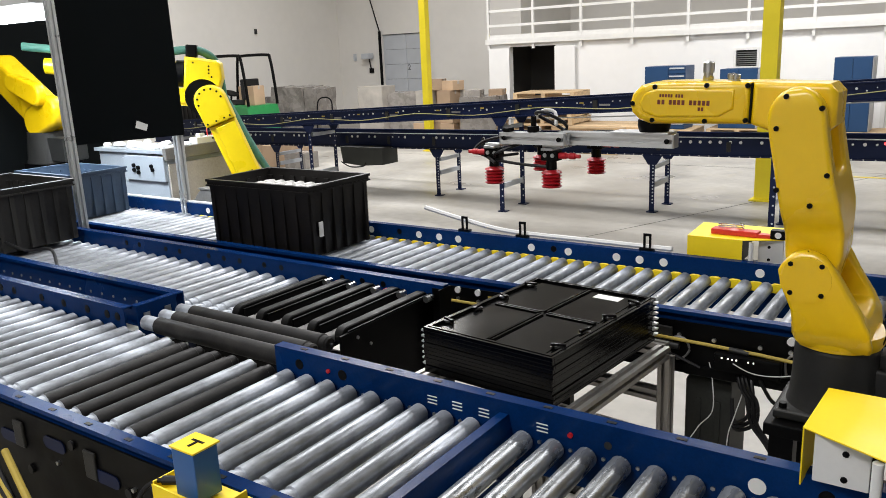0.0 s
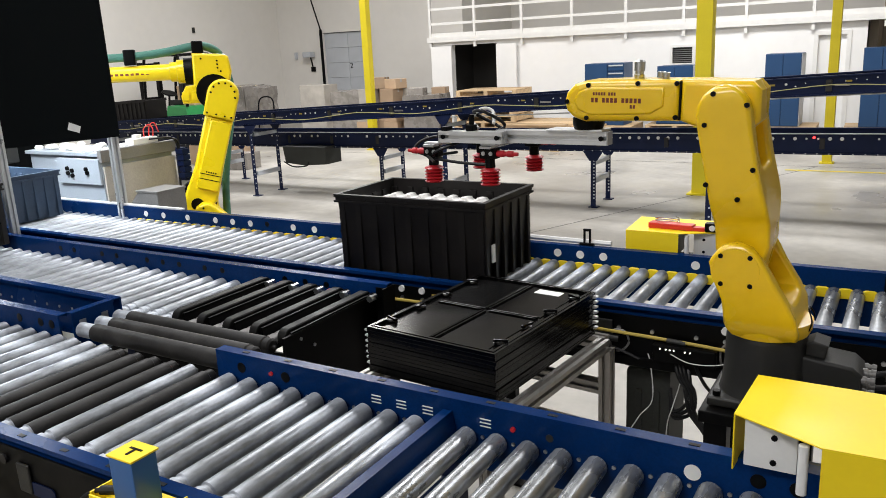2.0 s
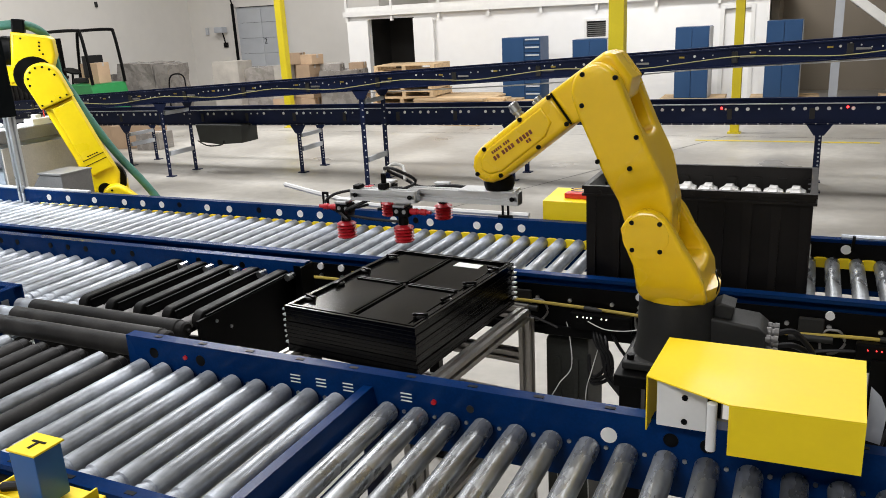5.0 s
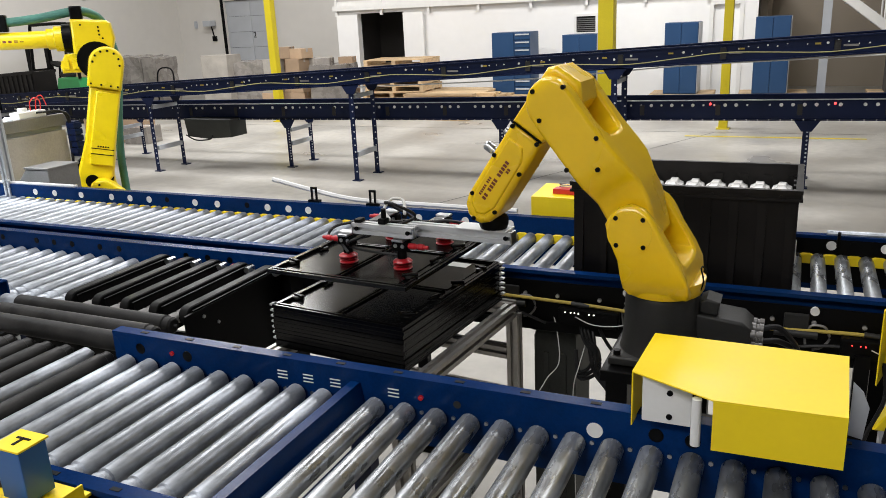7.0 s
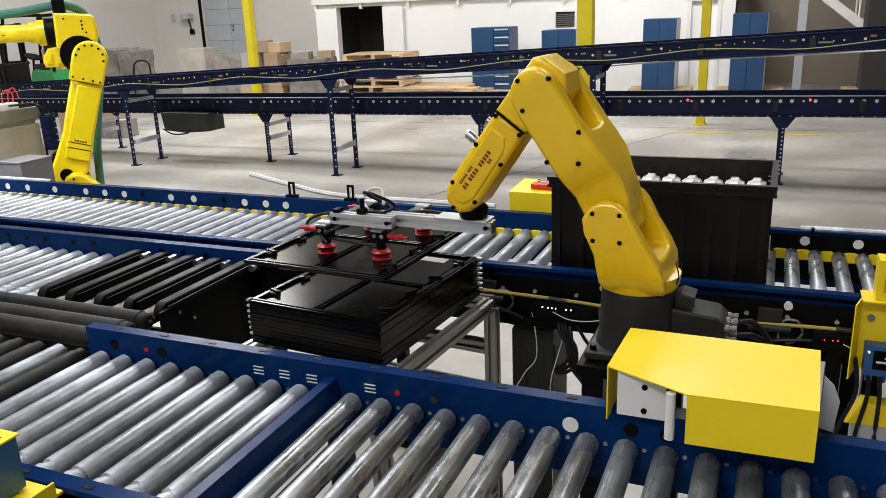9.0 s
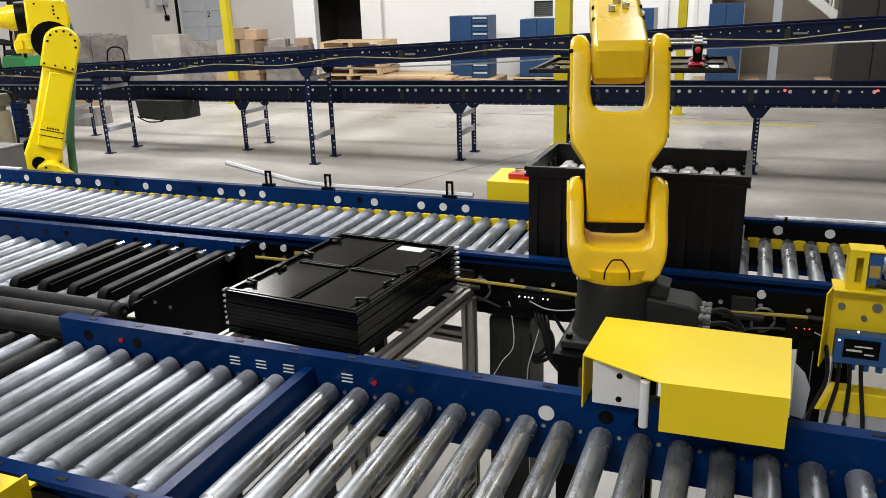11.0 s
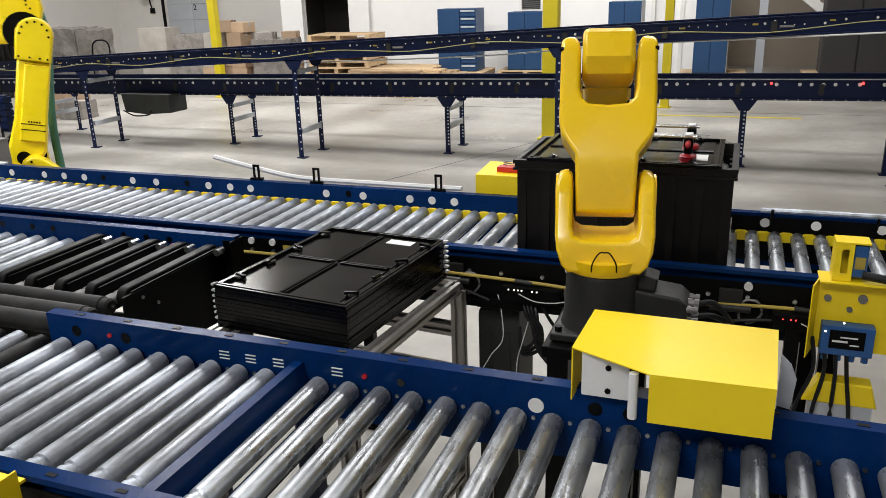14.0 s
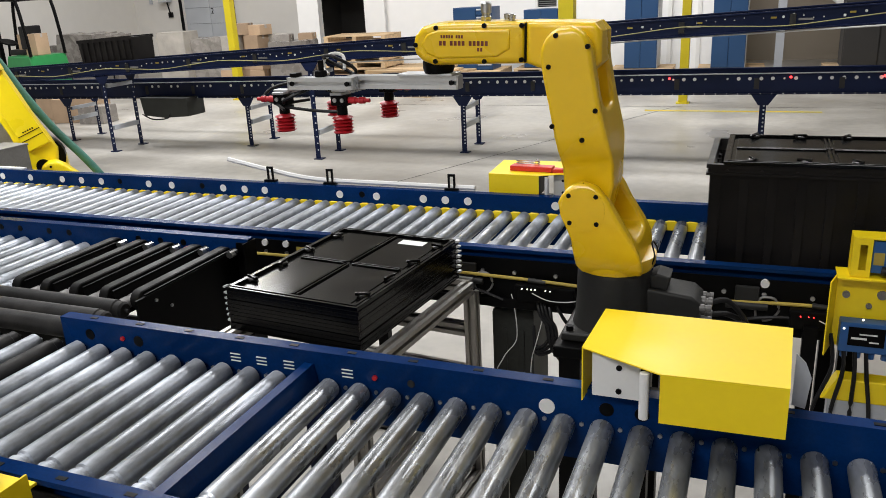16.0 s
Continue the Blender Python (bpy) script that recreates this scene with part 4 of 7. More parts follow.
for (a, bb) in (((-w, -l, TZ - 0.02), (w, -l, TZ - 0.02)), ((-w, l, TZ - 0.02), (w, l, TZ - 0.02)), ((-w, -l + 0.021, TZ - 0.02), (-w, l - 0.021, TZ - 0.02)), ((w, -l + 0.021, TZ - 0.02), (w, l - 0.021, TZ - 0.02)),
                ((-w, -l + 0.021, 0.35), (-w, l - 0.021, 0.35)), ((w, -l + 0.021, 0.35), (w, l - 0.021, 0.35)), ((w, -l + 0.021, 0.7), (w, l - 0.021, 0.7)),
                ((-w, -l + 0.021, 0.82), (-w, l - 0.021, 0.82)), ((-w + 0.021, l, 0.74), (w - 0.021, l, 0.74)), ((-w + 0.021, l, 0.9), (w - 0.021, l, 0.9))):
    b = B()
    profile(b, a, bb)
    part("rail", b, TABLEALU, t)
for sx in (-1, 1):
    for sy in (-1, 1):
        b = B()
        profile(b, (sx * w, sy * l, 0.0), (sx * w, sy * l, TZ - 0.042))
        part("leg", b, TABLEALU, t)

# ---------------------------------------------------------------- handling robot
RX, RY, RZ = -0.26, 1.80, 1.185      # foot of the first axis
ped = tagged(empty("robot_pedestal", pose(RX, RY, 0)), "black steel pedestal with a square top plate under the robot", "pedestal")
b = B()
for sx in (-1, 1):
    for sy in (-1, 1):
        box(b, sx * 0.08 - 0.025, sx * 0.08 + 0.025, sy * 0.10 - 0.025, sy * 0.10 + 0.025, 0.012, RZ - 0.03)
part("column", b, BLACKM, ped)
b = B()
box(b, -0.118, 0.118, -0.13, 0.13, RZ - 0.03, RZ - 0.002, 0.003)
part("top_plate", b, BLACKM, ped)
b = B()
box(b, -0.2, 0.2, -0.2, 0.2, 0, 0.012)
part("base_plate", b, BLACKM, ped)

robot = tagged(empty("handling_robot", pose(RX, RY, RZ)), "small yellow five-axis robot on a dark grey base", "robot")
# base casting (arm's rest direction is -x)
b = B()
prism(b, [(-0.105, -0.10), (0.105, -0.10), (0.105, 0.10), (-0.105, 0.10)], 0.0, 0.022, plane="xy", bevel=0.006)
lathe(b, [(0.02, 0.098), (0.04, 0.092), (0.09, 0.088), (0.155, 0.086), (0.165, 0.080)], (0, 0, 0), (0, 0, 1), seg=28)
prism(b, [(0.06, 0.03), (0.20, 0.03), (0.20, 0.095), (0.18, 0.112), (0.06, 0.125)], -0.03, 0.075, bevel=0.008)
part("base", b, GREYR, robot, "dark grey cast base", smooth=True)
for yy, zz, r in ((-0.045, 0.045, 0.012), (-0.012, 0.045, 0.009), (0.02, 0.045, 0.012), (-0.04, 0.085, 0.009), (0.0, 0.085, 0.012), (0.04, 0.085, 0.009)):
    b = B()
    lathe(b, [(0, r), (0.010, r), (0.011, r * 0.75), (0.016, r * 0.75), (0.017, r * 0.95), (0.026, r * 0.9)], (0.198, yy + 0.02, zz), (1.2, yy + 0.02, zz), seg=10)
    part("connector", b, WORNSTEEL, robot, smooth=True)
for k, (yy, zz) in enumerate(((-0.025, 0.045), (0.04, 0.045), (0.02, 0.085))):
    b = B()
    tube(b, [(0.222, yy, zz), (0.26, yy + 0.02, zz - 0.004), (0.30, yy + 0.08, zz - 0.03 * (k + 1)), (0.28 - 0.03 * k, yy + 0.14, zz - 0.16), (0.22, yy + 0.18, zz - 0.4)], 0.007)
    part("lead", b, CABLE, robot)
b = B()
prism(b, [(0.085, 0.122), (0.125, 0.118), (0.13, 0.150), (0.10, 0.158), (0.085, 0.15)], -0.02, 0.05, bevel=0.006)
part("cable_clamp", b, GREYR, robot, smooth=True)
b = B()
for sx in (-1, 1):
    for sy in (-1, 1):
        b = B()
        cyl(b, (sx * 0.088, sy * 0.083, 0.022), (sx * 0.088, sy * 0.083, 0.034), 0.009, seg=6)
        part("bolt", b, BLACKM, robot)
def forked(bm, half, front, back, bevel):
    """A casting: half an outline in (y, z), mirrored, its depth in x following the front and back lines over z."""
    def along(line, z):
        if z <= line[0][0]:
            return line[0][1]
        for (z0, x0), (z1, x1) in zip(line, line[1:]):
            if z <= z1:
                return x0 + (x1 - x0) * (z - z0) / (z1 - z0)
        return line[-1][1]
    ring = list(half) + [(-y, z) for y, z in reversed(half) if y > 0]
    f = [bm.verts.new((along(front, z), y, z)) for y, z in ring]
    k = [bm.verts.new((along(back, z), y, z)) for y, z in ring]
    n = len(ring)
    faces = [bm.faces.new(f), bm.faces.new(list(reversed(k)))]
    for i in range(n):
        j = (i + 1) % n
        faces.append(bm.faces.new((f[i], f[j], k[j], k[i])))
    bmesh.ops.recalc_face_normals(bm, faces=faces)
    edges = list({e for fc in faces[:2] for e in fc.edges})
    bmesh.ops.triangulate(bm, faces=faces[:2])
    bmesh.ops.bevel(bm, geom=[e for e in edges if e.is_valid], offset=bevel, segments=3, affect="EDGES", profile=0.5)


def screw(parent, a, c, r=0.0055, mat=BLACKM):
    """One socket-head screw between two points."""
    b = B()
    cyl(b, a, c, r, seg=8)
    return part("screw", b, mat, parent)


# turret: forward is -x in its own space, turned about z
J2X, J2Z, L1, L2 = -0.055, 0.328, 0.336, 0.335
turret = empty("turret")
turret.parent = robot
b = B()
lathe(b, [(0.166, 0.088), (0.178, 0.094), (0.20, 0.096)], (0, 0, 0), (0, 0, 1), seg=28)
U2 = [(0.0, 0.172), (0.082, 0.172), (0.098, 0.19), (0.110, 0.225), (0.114, 0.26), (0.1145, J2Z - 0.02), (0.1145, J2Z + 0.015), (0.1145, J2Z + 0.030), (0.113, J2Z + 0.042), (0.108, J2Z + 0.053), (0.100, J2Z + 0.060), (0.088, J2Z + 0.062),
      (0.079, J2Z + 0.050), (0.075, J2Z + 0.01), (0.075, 0.275), (0.070, 0.256), (0.055, 0.247), (0.0, 0.244)]
forked(b, U2, [(0.17, -0.066), (0.2, -0.078), (0.25, -0.078), (J2Z, -0.113), (J2Z + 0.015, -0.111), (J2Z + 0.03, -0.104), (J2Z + 0.042, -0.095), (J2Z + 0.053, -0.081), (J2Z + 0.062, -0.060)],
       [(0.17, 0.076), (0.2, 0.078), (0.23, 0.070), (0.27, 0.048), (0.3, 0.027), (J2Z, 0.010), (J2Z + 0.015, 0.005), (J2Z + 0.03, -0.004), (J2Z + 0.042, -0.014), (J2Z + 0.053, -0.029), (J2Z + 0.062, -0.050)], 0.009)
part("yoke", b, YELLOW, turret, "yellow enamelled yoke", smooth=True)
b = B()
for s in (-1, 1):
    b = B()
    cyl(b, (J2X, s * 0.111, J2Z), (J2X, s * 0.116, J2Z), 0.050, seg=28)
    part("joint_cover", b, YELLOW, turret, smooth=True)
b = B()
tube(b, [(0.089, -0.028, 0.182), (0.094, -0.026, 0.205), (0.086, -0.012, 0.226), (0.085, 0.0, 0.228), (0.086, 0.012, 0.226), (0.094, 0.026, 0.205), (0.089, 0.028, 0.182)], 0.0018, seg=6)
part("hatch_joint", b, BLACKM, turret)
b = B()
for s in (-1, 1):
    for ax, az in ((-0.03, 0.032), (0.03, 0.032), (-0.028, -0.03), (0.032, -0.03)):
        screw(turret, (J2X + ax, s * 0.115, J2Z + az), (J2X + ax, s * 0.1175, J2Z + az))
b = B()
for s in (-1, 1):
    cyl(b, (-0.062, s * 0.06, 0.2), (-0.074, s * 0.075, 0.2), 0.010, 0.008, seg=10)
    cyl(b, (0.05, s * 0.06, 0.195), (0.055, s * 0.088, 0.195), 0.010, 0.008, seg=10)
part("plug", b, YELLOW, turret, smooth=True)
# upper arm: pivot at origin, along +z to L1, forward -x
upper = empty("upper_arm")
upper.parent = robot
b = B()
T1 = L1
U1 = [(0.0, -0.05), (0.068, -0.05), (0.071, 0.04), (0.074, 0.085), (0.090, 0.108), (0.106, 0.132), (0.113, 0.165), (0.114, 0.22), (0.114, T1 - 0.04), (0.1145, T1), (0.1145, T1 + 0.015), (0.1145, T1 + 0.03), (0.1130, T1 + 0.042), (0.108, T1 + 0.051), (0.098, T1 + 0.058), (0.088, T1 + 0.059),
      (0.078, T1 + 0.053), (0.072, T1 + 0.040), (0.068, T1 + 0.022), (0.066, T1), (0.066, 0.25), (0.060, 0.224), (0.046, 0.210), (0.0, 0.206)]
forked(b, U1, [(-0.05, -0.034), (-0.03, -0.046), (0, -0.052), (0.06, -0.046), (0.12, -0.044), (0.2, -0.050), (T1 - 0.03, -0.060), (T1, -0.060), (T1 + 0.015, -0.057), (T1 + 0.03, -0.050), (T1 + 0.042, -0.041), (T1 + 0.051, -0.030), (T1 + 0.059, -0.012)],
       [(-0.05, 0.034), (-0.03, 0.048), (0, 0.058), (0.06, 0.068), (0.12, 0.072), (0.2, 0.060), (0.27, 0.052), (T1, 0.050), (T1 + 0.015, 0.048), (T1 + 0.03, 0.043), (T1 + 0.042, 0.034), (T1 + 0.051, 0.024), (T1 + 0.059, 0.008)], 0.010)
part("casting", b, YELLOW, upper, smooth=True)
b = B()
for s in (-1, 1):
    for ax, az in ((-0.042, L1 - 0.02), (-0.02, L1 + 0.042), (0.044, L1 + 0.012), (-0.048, 0.19), (0.048, 0.215), (0.014, 0.155)):
        screw(upper, (ax, s * 0.107, az), (ax, s * 0.1165, az))
b = B()
box(b, -0.03, 0.03, -0.05, 0.05, -0.045, 0.02)
part("gasket", b, GREYR, upper)
# forearm: pivot at origin, along -x to L2
fore = empty("forearm")
fore.parent = robot
b = B()
prism(b, [(0.062, -0.02), (0.061, 0.044), (0.044, 0.0625), (-0.105, 0.064), (-0.105, -0.025), (-0.03, -0.05), (0.03, -0.05)], -0.063, 0.063, bevel=0.014)
prism(b, [(-0.107, 0.0635), (-0.25, 0.0625), (-0.325, 0.060), (-0.352, 0.052), (-0.370, 0.034), (-0.376, 0.012), (-0.370, -0.010), (-0.352, -0.026), (-0.325, -0.034), (-0.107, -0.026)], -0.060, 0.060, bevel=0.016)
prism(b, [(-0.14, 0.048), (-0.31, 0.046), (-0.338, 0.036), (-0.350, 0.014), (-0.34, -0.006), (-0.310, -0.018), (-0.17, -0.012), (-0.14, 0.006)], -0.0645, 0.0645, bevel=0.006)
part("casting", b, YELLOW, fore, smooth=True)
b = B()
for s in (-1, 1):
    for ax, az in ((-0.114, 0.056), (-0.114, -0.017), (-0.2, 0.055), (-0.2, -0.022), (-0.315, 0.050), (-0.318, -0.024), (-0.366, 0.012), (-0.06, -0.03), (0.03, 0.035)):
        screw(fore, (ax, s * 0.056, az), (ax, s * 0.0625, az))
b = B()
for z0, h, x, words in ((0.028, 0.007, -0.302, (5, 3)), (0.012, 0.0105, -0.306, (2, 4, 5)), (0.000, 0.008, -0.215, (2,))):
    for w in words:
        for k in range(w):
            box(b, x, x + h * 0.62, -0.0653, -0.0644, z0, z0 + h)
            x += h * 0.9
        x += h * 0.7
part("lettering", b, BROWN, fore, "dark red bars of lettering")
for ax, ay, h, r in ((-0.215, 0.0, 0.046, 0.0125), (-0.17, 0.02, 0.020, 0.009), (-0.15, -0.015, 0.020, 0.009)):
    b = B()
    lathe(b, [(0, r * 0.9), (h * 0.3, r), (h * 0.32, r * 0.8), (h * 0.45, r * 0.8), (h * 0.47, r), (h * 0.92, r), (h, r * 0.7)], (ax, ay, 0.058), (ax, ay, 1), seg=12)
    part("air_fitting", b, ZINC, fore, smooth=True)
b = B()
box(b, -0.108, -0.1045, -0.0585, 0.0585, -0.023, 0.0605)
part("seam", b, BLACKM, fore)
# wrist flange under the forearm's end (always level)
wrist = empty("wrist")
wrist.parent = robot
b = B()
lathe(b, [(0, 0.034), (0.012, 0.038), (0.026, 0.038), (0.032, 0.034)], (0, 0, -0.056), (0, 0, -0.02), seg=24)
part("flange", b, BLACKM, wrist, smooth=True)
# gripper: origin under the flange, beam to -x, cups' middle at CUP
CUP, ZCUP, CSX, CSY = (-0.351, 0.100), -0.203, 0.088, 0.125
grip = empty("vacuum_gripper")
grip.parent = robot
for x0, x1, yy, sz in ((-0.245, 0.05, 0.0, 0.032), (-0.400, -0.215, -0.036, 0.030)):
    b = B()
    profile(b, (x0, yy, -0.078), (x1, yy, -0.078), sz)
    part("beam", b, ALU, grip, "slotted aluminium beam")
    for e, sgn in ((x0, -1), (x1, 1)):
        b = B()
        box(b, min(e, e + sgn * 0.004), max(e, e + sgn * 0.004), yy - sz / 2, yy + sz / 2, -0.078 - sz / 2, -0.078 + sz / 2, 0.001)
        part("end_cap", b, ZINC, grip)
        b = B()
        cyl(b, (e - sgn * 0.012, yy - sz / 2 - 0.003, -0.078), (e - sgn * 0.012, yy - sz / 2 + 0.002, -0.078), 0.006, seg=10)
        part("bolt", b, BLACKM, grip)
b = B()
box(b, -0.10, 0.045, -0.028, 0.030, -0.0618, -0.0562, 0.002)
part("adapter_plate", b, ALU, grip)
for sx in (-CSX, CSX):
    b = B()
    box(b, CUP[0] + sx - 0.017, CUP[0] + sx + 0.017, CUP[1] - CSY - 0.025, CUP[1] + CSY + 0.025, -0.107, -0.1005, 0.0015)
    part("cross_bar", b, ZINC, grip)
b = B()
box(b, -0.023, 0.023, -0.014, 0.014, -0.134, -0.1075, 0.002)
lathe(b, [(0, 0.010), (0.006, 0.014), (0.028, 0.013)], (0, 0, -0.162), (0, 0, 0), seg=12)
holder = mesh_of("cup_holder", b, BLACKM)
b = B()
cyl(b, (0, -0.0165, 0), (0, -0.0138, 0), 0.0055, seg=10)
hscrew = mesh_of("screw", b, ZINC)
def folds(first, last, pr0, pr1):
    pr = list(pr0)
    for k in range(first, last):
        pr += [(0.0075 + 0.0085 * k, 0.0205), (0.0118 + 0.0085 * k, 0.0272)]
    b = B()
    lathe(b, pr + list(pr1), (0, 0, ZCUP), (0, 0, 0), seg=20)
    return b


cupm = mesh_of("suction_cup", folds(2, 4, [(0.0205, 0.0205)], [(0.0405, 0.024), (0.044, 0.016), (0.046, 0.012)]), RED, True)
lipm = mesh_of("bellows", folds(0, 2, [(0.0, 0.0245), (0.003, 0.027)], [(0.0245, 0.0205)]), RED, True)
lips = []
b = B()
lathe(b, [(0, 0.008), (0.02, 0.009), (0.022, 0.0065), (0.030, 0.0065), (0.032, 0.0085), (0.046, 0.008), (0.047, 0.005), (0.060, 0.005)], (-0.022, 0, -0.121), (-1, 0, -0.121), seg=12)
vac = mesh_of("vacuum_valve", b, RED, True)
b = B()
box(b, -0.020, 0.024, -0.012, 0.012, -0.1002, -0.095, 0.001)
cap = mesh_of("clamp_plate", b, ALU)
for sx in (-CSX, CSX):
    for sy in (-CSY, CSY):
        h = again("cup_holder", holder, grip, pose(CUP[0] + sx, CUP[1] + sy, 0))
        for q in (-0.011, 0.011):
            again("screw", hscrew, h, pose(q, 0, -0.120))
        again("clamp_plate", cap, grip, pose(CUP[0] + sx, CUP[1] + sy, 0))
        again("suction_cup", cupm, grip, pose(CUP[0] + sx, CUP[1] + sy, 0))
        lips.append(again("bellows", lipm, grip, pose(CUP[0] + sx, CUP[1] + sy, 0)))
        again("vacuum_valve", vac, grip, pose(CUP[0] + sx, CUP[1] + sy, 0, 0, 0, 0 if sx < 0 else 180))
b = B()
tube(b, [(-0.03, 0.03, -0.05), (-0.15, 0.06, -0.045), (-0.24, 0.05, -0.05), (-0.30, 0.06, -0.03), (-0.34, 0.03, 0.0), (-0.29, 0.0, 0.005), (-0.26, 0.05, -0.04), (-0.35, -0.02, -0.07), (-0.42, -0.05, -0.10), (-0.43, 0.0, -0.12)], 0.0045)
tube(b, [(-0.30, 0.05, -0.055), (-0.42, 0.03, -0.06), (-0.50, 0.02, -0.075), (-0.52, 0.0, -0.10), (-0.46, -0.03, -0.11), (-0.40, -0.08, -0.118)], 0.004)
tube(b, [(-0.27, -0.02, -0.13), (-0.36, -0.03, -0.125), (-0.45, -0.02, -0.115), (-0.43, 0.08, -0.115)], 0.004)
part("air_hose", b, CABLE, grip).matrix_basis = pose(0, 0, -0.022)
b = B()
tube(b, [(-0.28, 0.03, -0.02), (-0.30, 0.06, 0.01), (-0.33, 0.05, 0.015), (-0.34, 0.02, -0.01), (-0.31, 0.0, -0.03)], 0.0045)
part("cable_loop", b, CABLEW, grip).matrix_basis = pose(0, 0, -0.030)
b = B()
box(b, -0.322, -0.300, -0.045, -0.020, -0.063, -0.047, 0.003)
cyl(b, (-0.311, -0.03, -0.048), (-0.311, -0.03, -0.022), 0.007)
box(b, -0.395, -0.375, -0.05, -0.022, -0.063, -0.052, 0.003)
part("manifold", b, BLACKM, grip, smooth=True)

# ---------------------------------------------------------------- guards and sensors
def guard_box(m, label, flip=False):
    """A folded yellow sheet guard on white scanner brackets; origin at its near lower left corner."""
    t = tagged(empty("sensor_guard", m), label, "guard", group="yellow sensor guards")

    def done(name, bm, mat, smooth=False):
        if flip:
            for v in bm.verts:
                v.co.x = 0.368 - v.co.x
        part(name, bm, mat, t, smooth=smooth)
    b = B()
    s = 0.0025
    # top sheet with one clipped corner, and its front apron
    top = [(0.0, 0.080), (0.155, 0.007), (0.368, 0.012), (0.381, 0.272), (0.012, 0.279)]
    prism(b, top, 0.1125, 0.1125 + s, plane="xy")
    prism(b, [(0.155, 0.007), (0.368, 0.012), (0.368, 0.012 + s), (0.155, 0.007 + s)], 0.016, 0.1124, plane="xy")
    prism(b, [(0.0, 0.080), (0.012, 0.279), (0.0145, 0.279), (0.0025, 0.080)], 0.0, 0.1124, plane="xy")
    done("sheet", b, YELLOWS)
    b = B()
    box(b, 0.020, 0.112, 0.080, 0.090, 0.014, 0.108, 0.003)
    done("bracket", b, WHITEP, True)
    b = B()
    cyl(b, (0.126, 0.024, 0.012), (0.126, 0.024, 0.105), 0.009, seg=12)
    done("pin", b, WHITEP, True)
    b = B()
    b.free()
    for zz in (0.03, 0.08):
        b = B()
        cyl(b, (0.072, 0.0775, zz), (0.072, 0.0805, zz), 0.006, seg=8)
        done("screw", b, BLACKM)
    b = B()
    box(b, 0.165, 0.36, 0.035, 0.2, 0.02, 0.105)
    box(b, 0.01, 0.35, 0.12, 0.17, -0.03, 0.0)
    done("housing", b, BLACKM)
    b = B()
    prism(b, [(0.384, 0.0), (0.408, -0.005), (0.414, 0.06), (0.402, 0.09), (0.384, 0.108)], 0.17, 0.174)
    done("side_bracket", b, CABGREY)
    return t


guard_box(pose(-0.253, 1.318, 1.208, 0, 0, 0.5), "folded bright yellow sheet guard over a white scanner bracket")
guard_box(pose(-0.985, 3.03, 1.138), "folded bright yellow sheet guard with tools on top", True)

# red clamp tool, wire and tape on the far guard
t = tagged(empty("red_tool", pose(-0.80, 3.12, 1.2535, 0, 0, -4)), "red plastic tool lying on a yellow guard", "tool")
b = B()
box(b, -0.11, 0.07, -0.025, 0.025, 0.0, 0.022, 0.004)
prism(b, [(0.07, -0.02), (0.16, -0.004), (0.16, 0.006), (0.07, 0.02)], 0.0, 0.014, plane="xy")
part("body", b, REDP, t, smooth=True)
t = tagged(empty("tape_measure", pose(-0.655, 3.11, 1.2535)), "small black tape measure on the yellow guard", "tape measure")
b = B()
box(b, -0.03, 0.03, -0.02, 0.02, 0, 0.036, 0.006)
part("case", b, BLACKM, t, smooth=True)
b = B()
cyl(b, (0.0, -0.021, 0.018), (0.0, -0.023, 0.018), 0.012, seg=12)
part("badge", b, PAPER, t)
t = tagged(empty("wire_coil", pose(-0.84, 3.13, 1.276)), "small coil of thin silvery wire on the red tool", "wire")
b = B()
tube(b, [(0.05 * math.cos(a * 0.9), 0.02 * math.sin(a * 0.9), 0.002 + 0.0012 * a) for a in range(16)], 0.0018, seg=6, fine=3)
part("coil", b, ZINC, t)

# photo-eye in its yellow bracket on the near rail
t = tagged(empty("photo_eye", pose(-1.19, 0.802, 0)), "blue boxed photo-eye in a yellow bracket on the near rail", "sensor")
b = B()
box(b, -0.034, 0.030, -0.028, 0.028, 1.215, 1.315, 0.004)
part("body", b, SENSOR, t, smooth=True)
b = B()
box(b, -0.036, 0.033, -0.030, 0.032, 1.3155, 1.319)
part("cap", b, YELLOWS, t)
b = B()
box(b, -0.003, 0.003, -0.014, 0.010, 1.319, 1.3202)
box(b, -0.016, 0.016, 0.006, 0.011, 1.319, 1.3202)
part("pictogram", b, BLACKM, t)
b = B()
box(b, -0.085, 0.095, -0.045, -0.041, 1.13, 1.232)
box(b, -0.085, 0.095, -0.041, 0.045, 1.205, 1.2105)
box(b, -0.087, -0.083, -0.041, 0.03, 1.15, 1.236)
box(b, 0.093, 0.097, -0.041, 0.03, 1.15, 1.236)
part("bracket", b, YELLOWS, t)
b = B()
tube(b, [(-0.035, -0.01, 1.235), (-0.085, -0.03, 1.232), (-0.12, -0.05, 1.20), (-0.17, -0.06, 1.1), (-0.22, -0.03, 1.0)], 0.005)
cyl(b, (-0.034, -0.008, 1.236), (-0.075, -0.025, 1.233), 0.009)
part("cable", b, CABLE, t)

# barcode reader on a yellow post at the far conveyor
t = tagged(empty("barcode_reader", pose(0.33, 2.36, 0)), "yellow bracketed barcode reader with a blue junction box", "scanner")
b = B()
box(b, -0.055, 0.28, -0.002, 0.002, 0.955, 1.172)
prism(b, [(-0.08, -0.075), (-0.077, -0.078), (-0.055, -0.002), (-0.058, 0.002)], 0.952, 1.173, plane="xy")
box(b, -0.060, 0.2, -0.05, 0.045, 1.1735, 1.178)
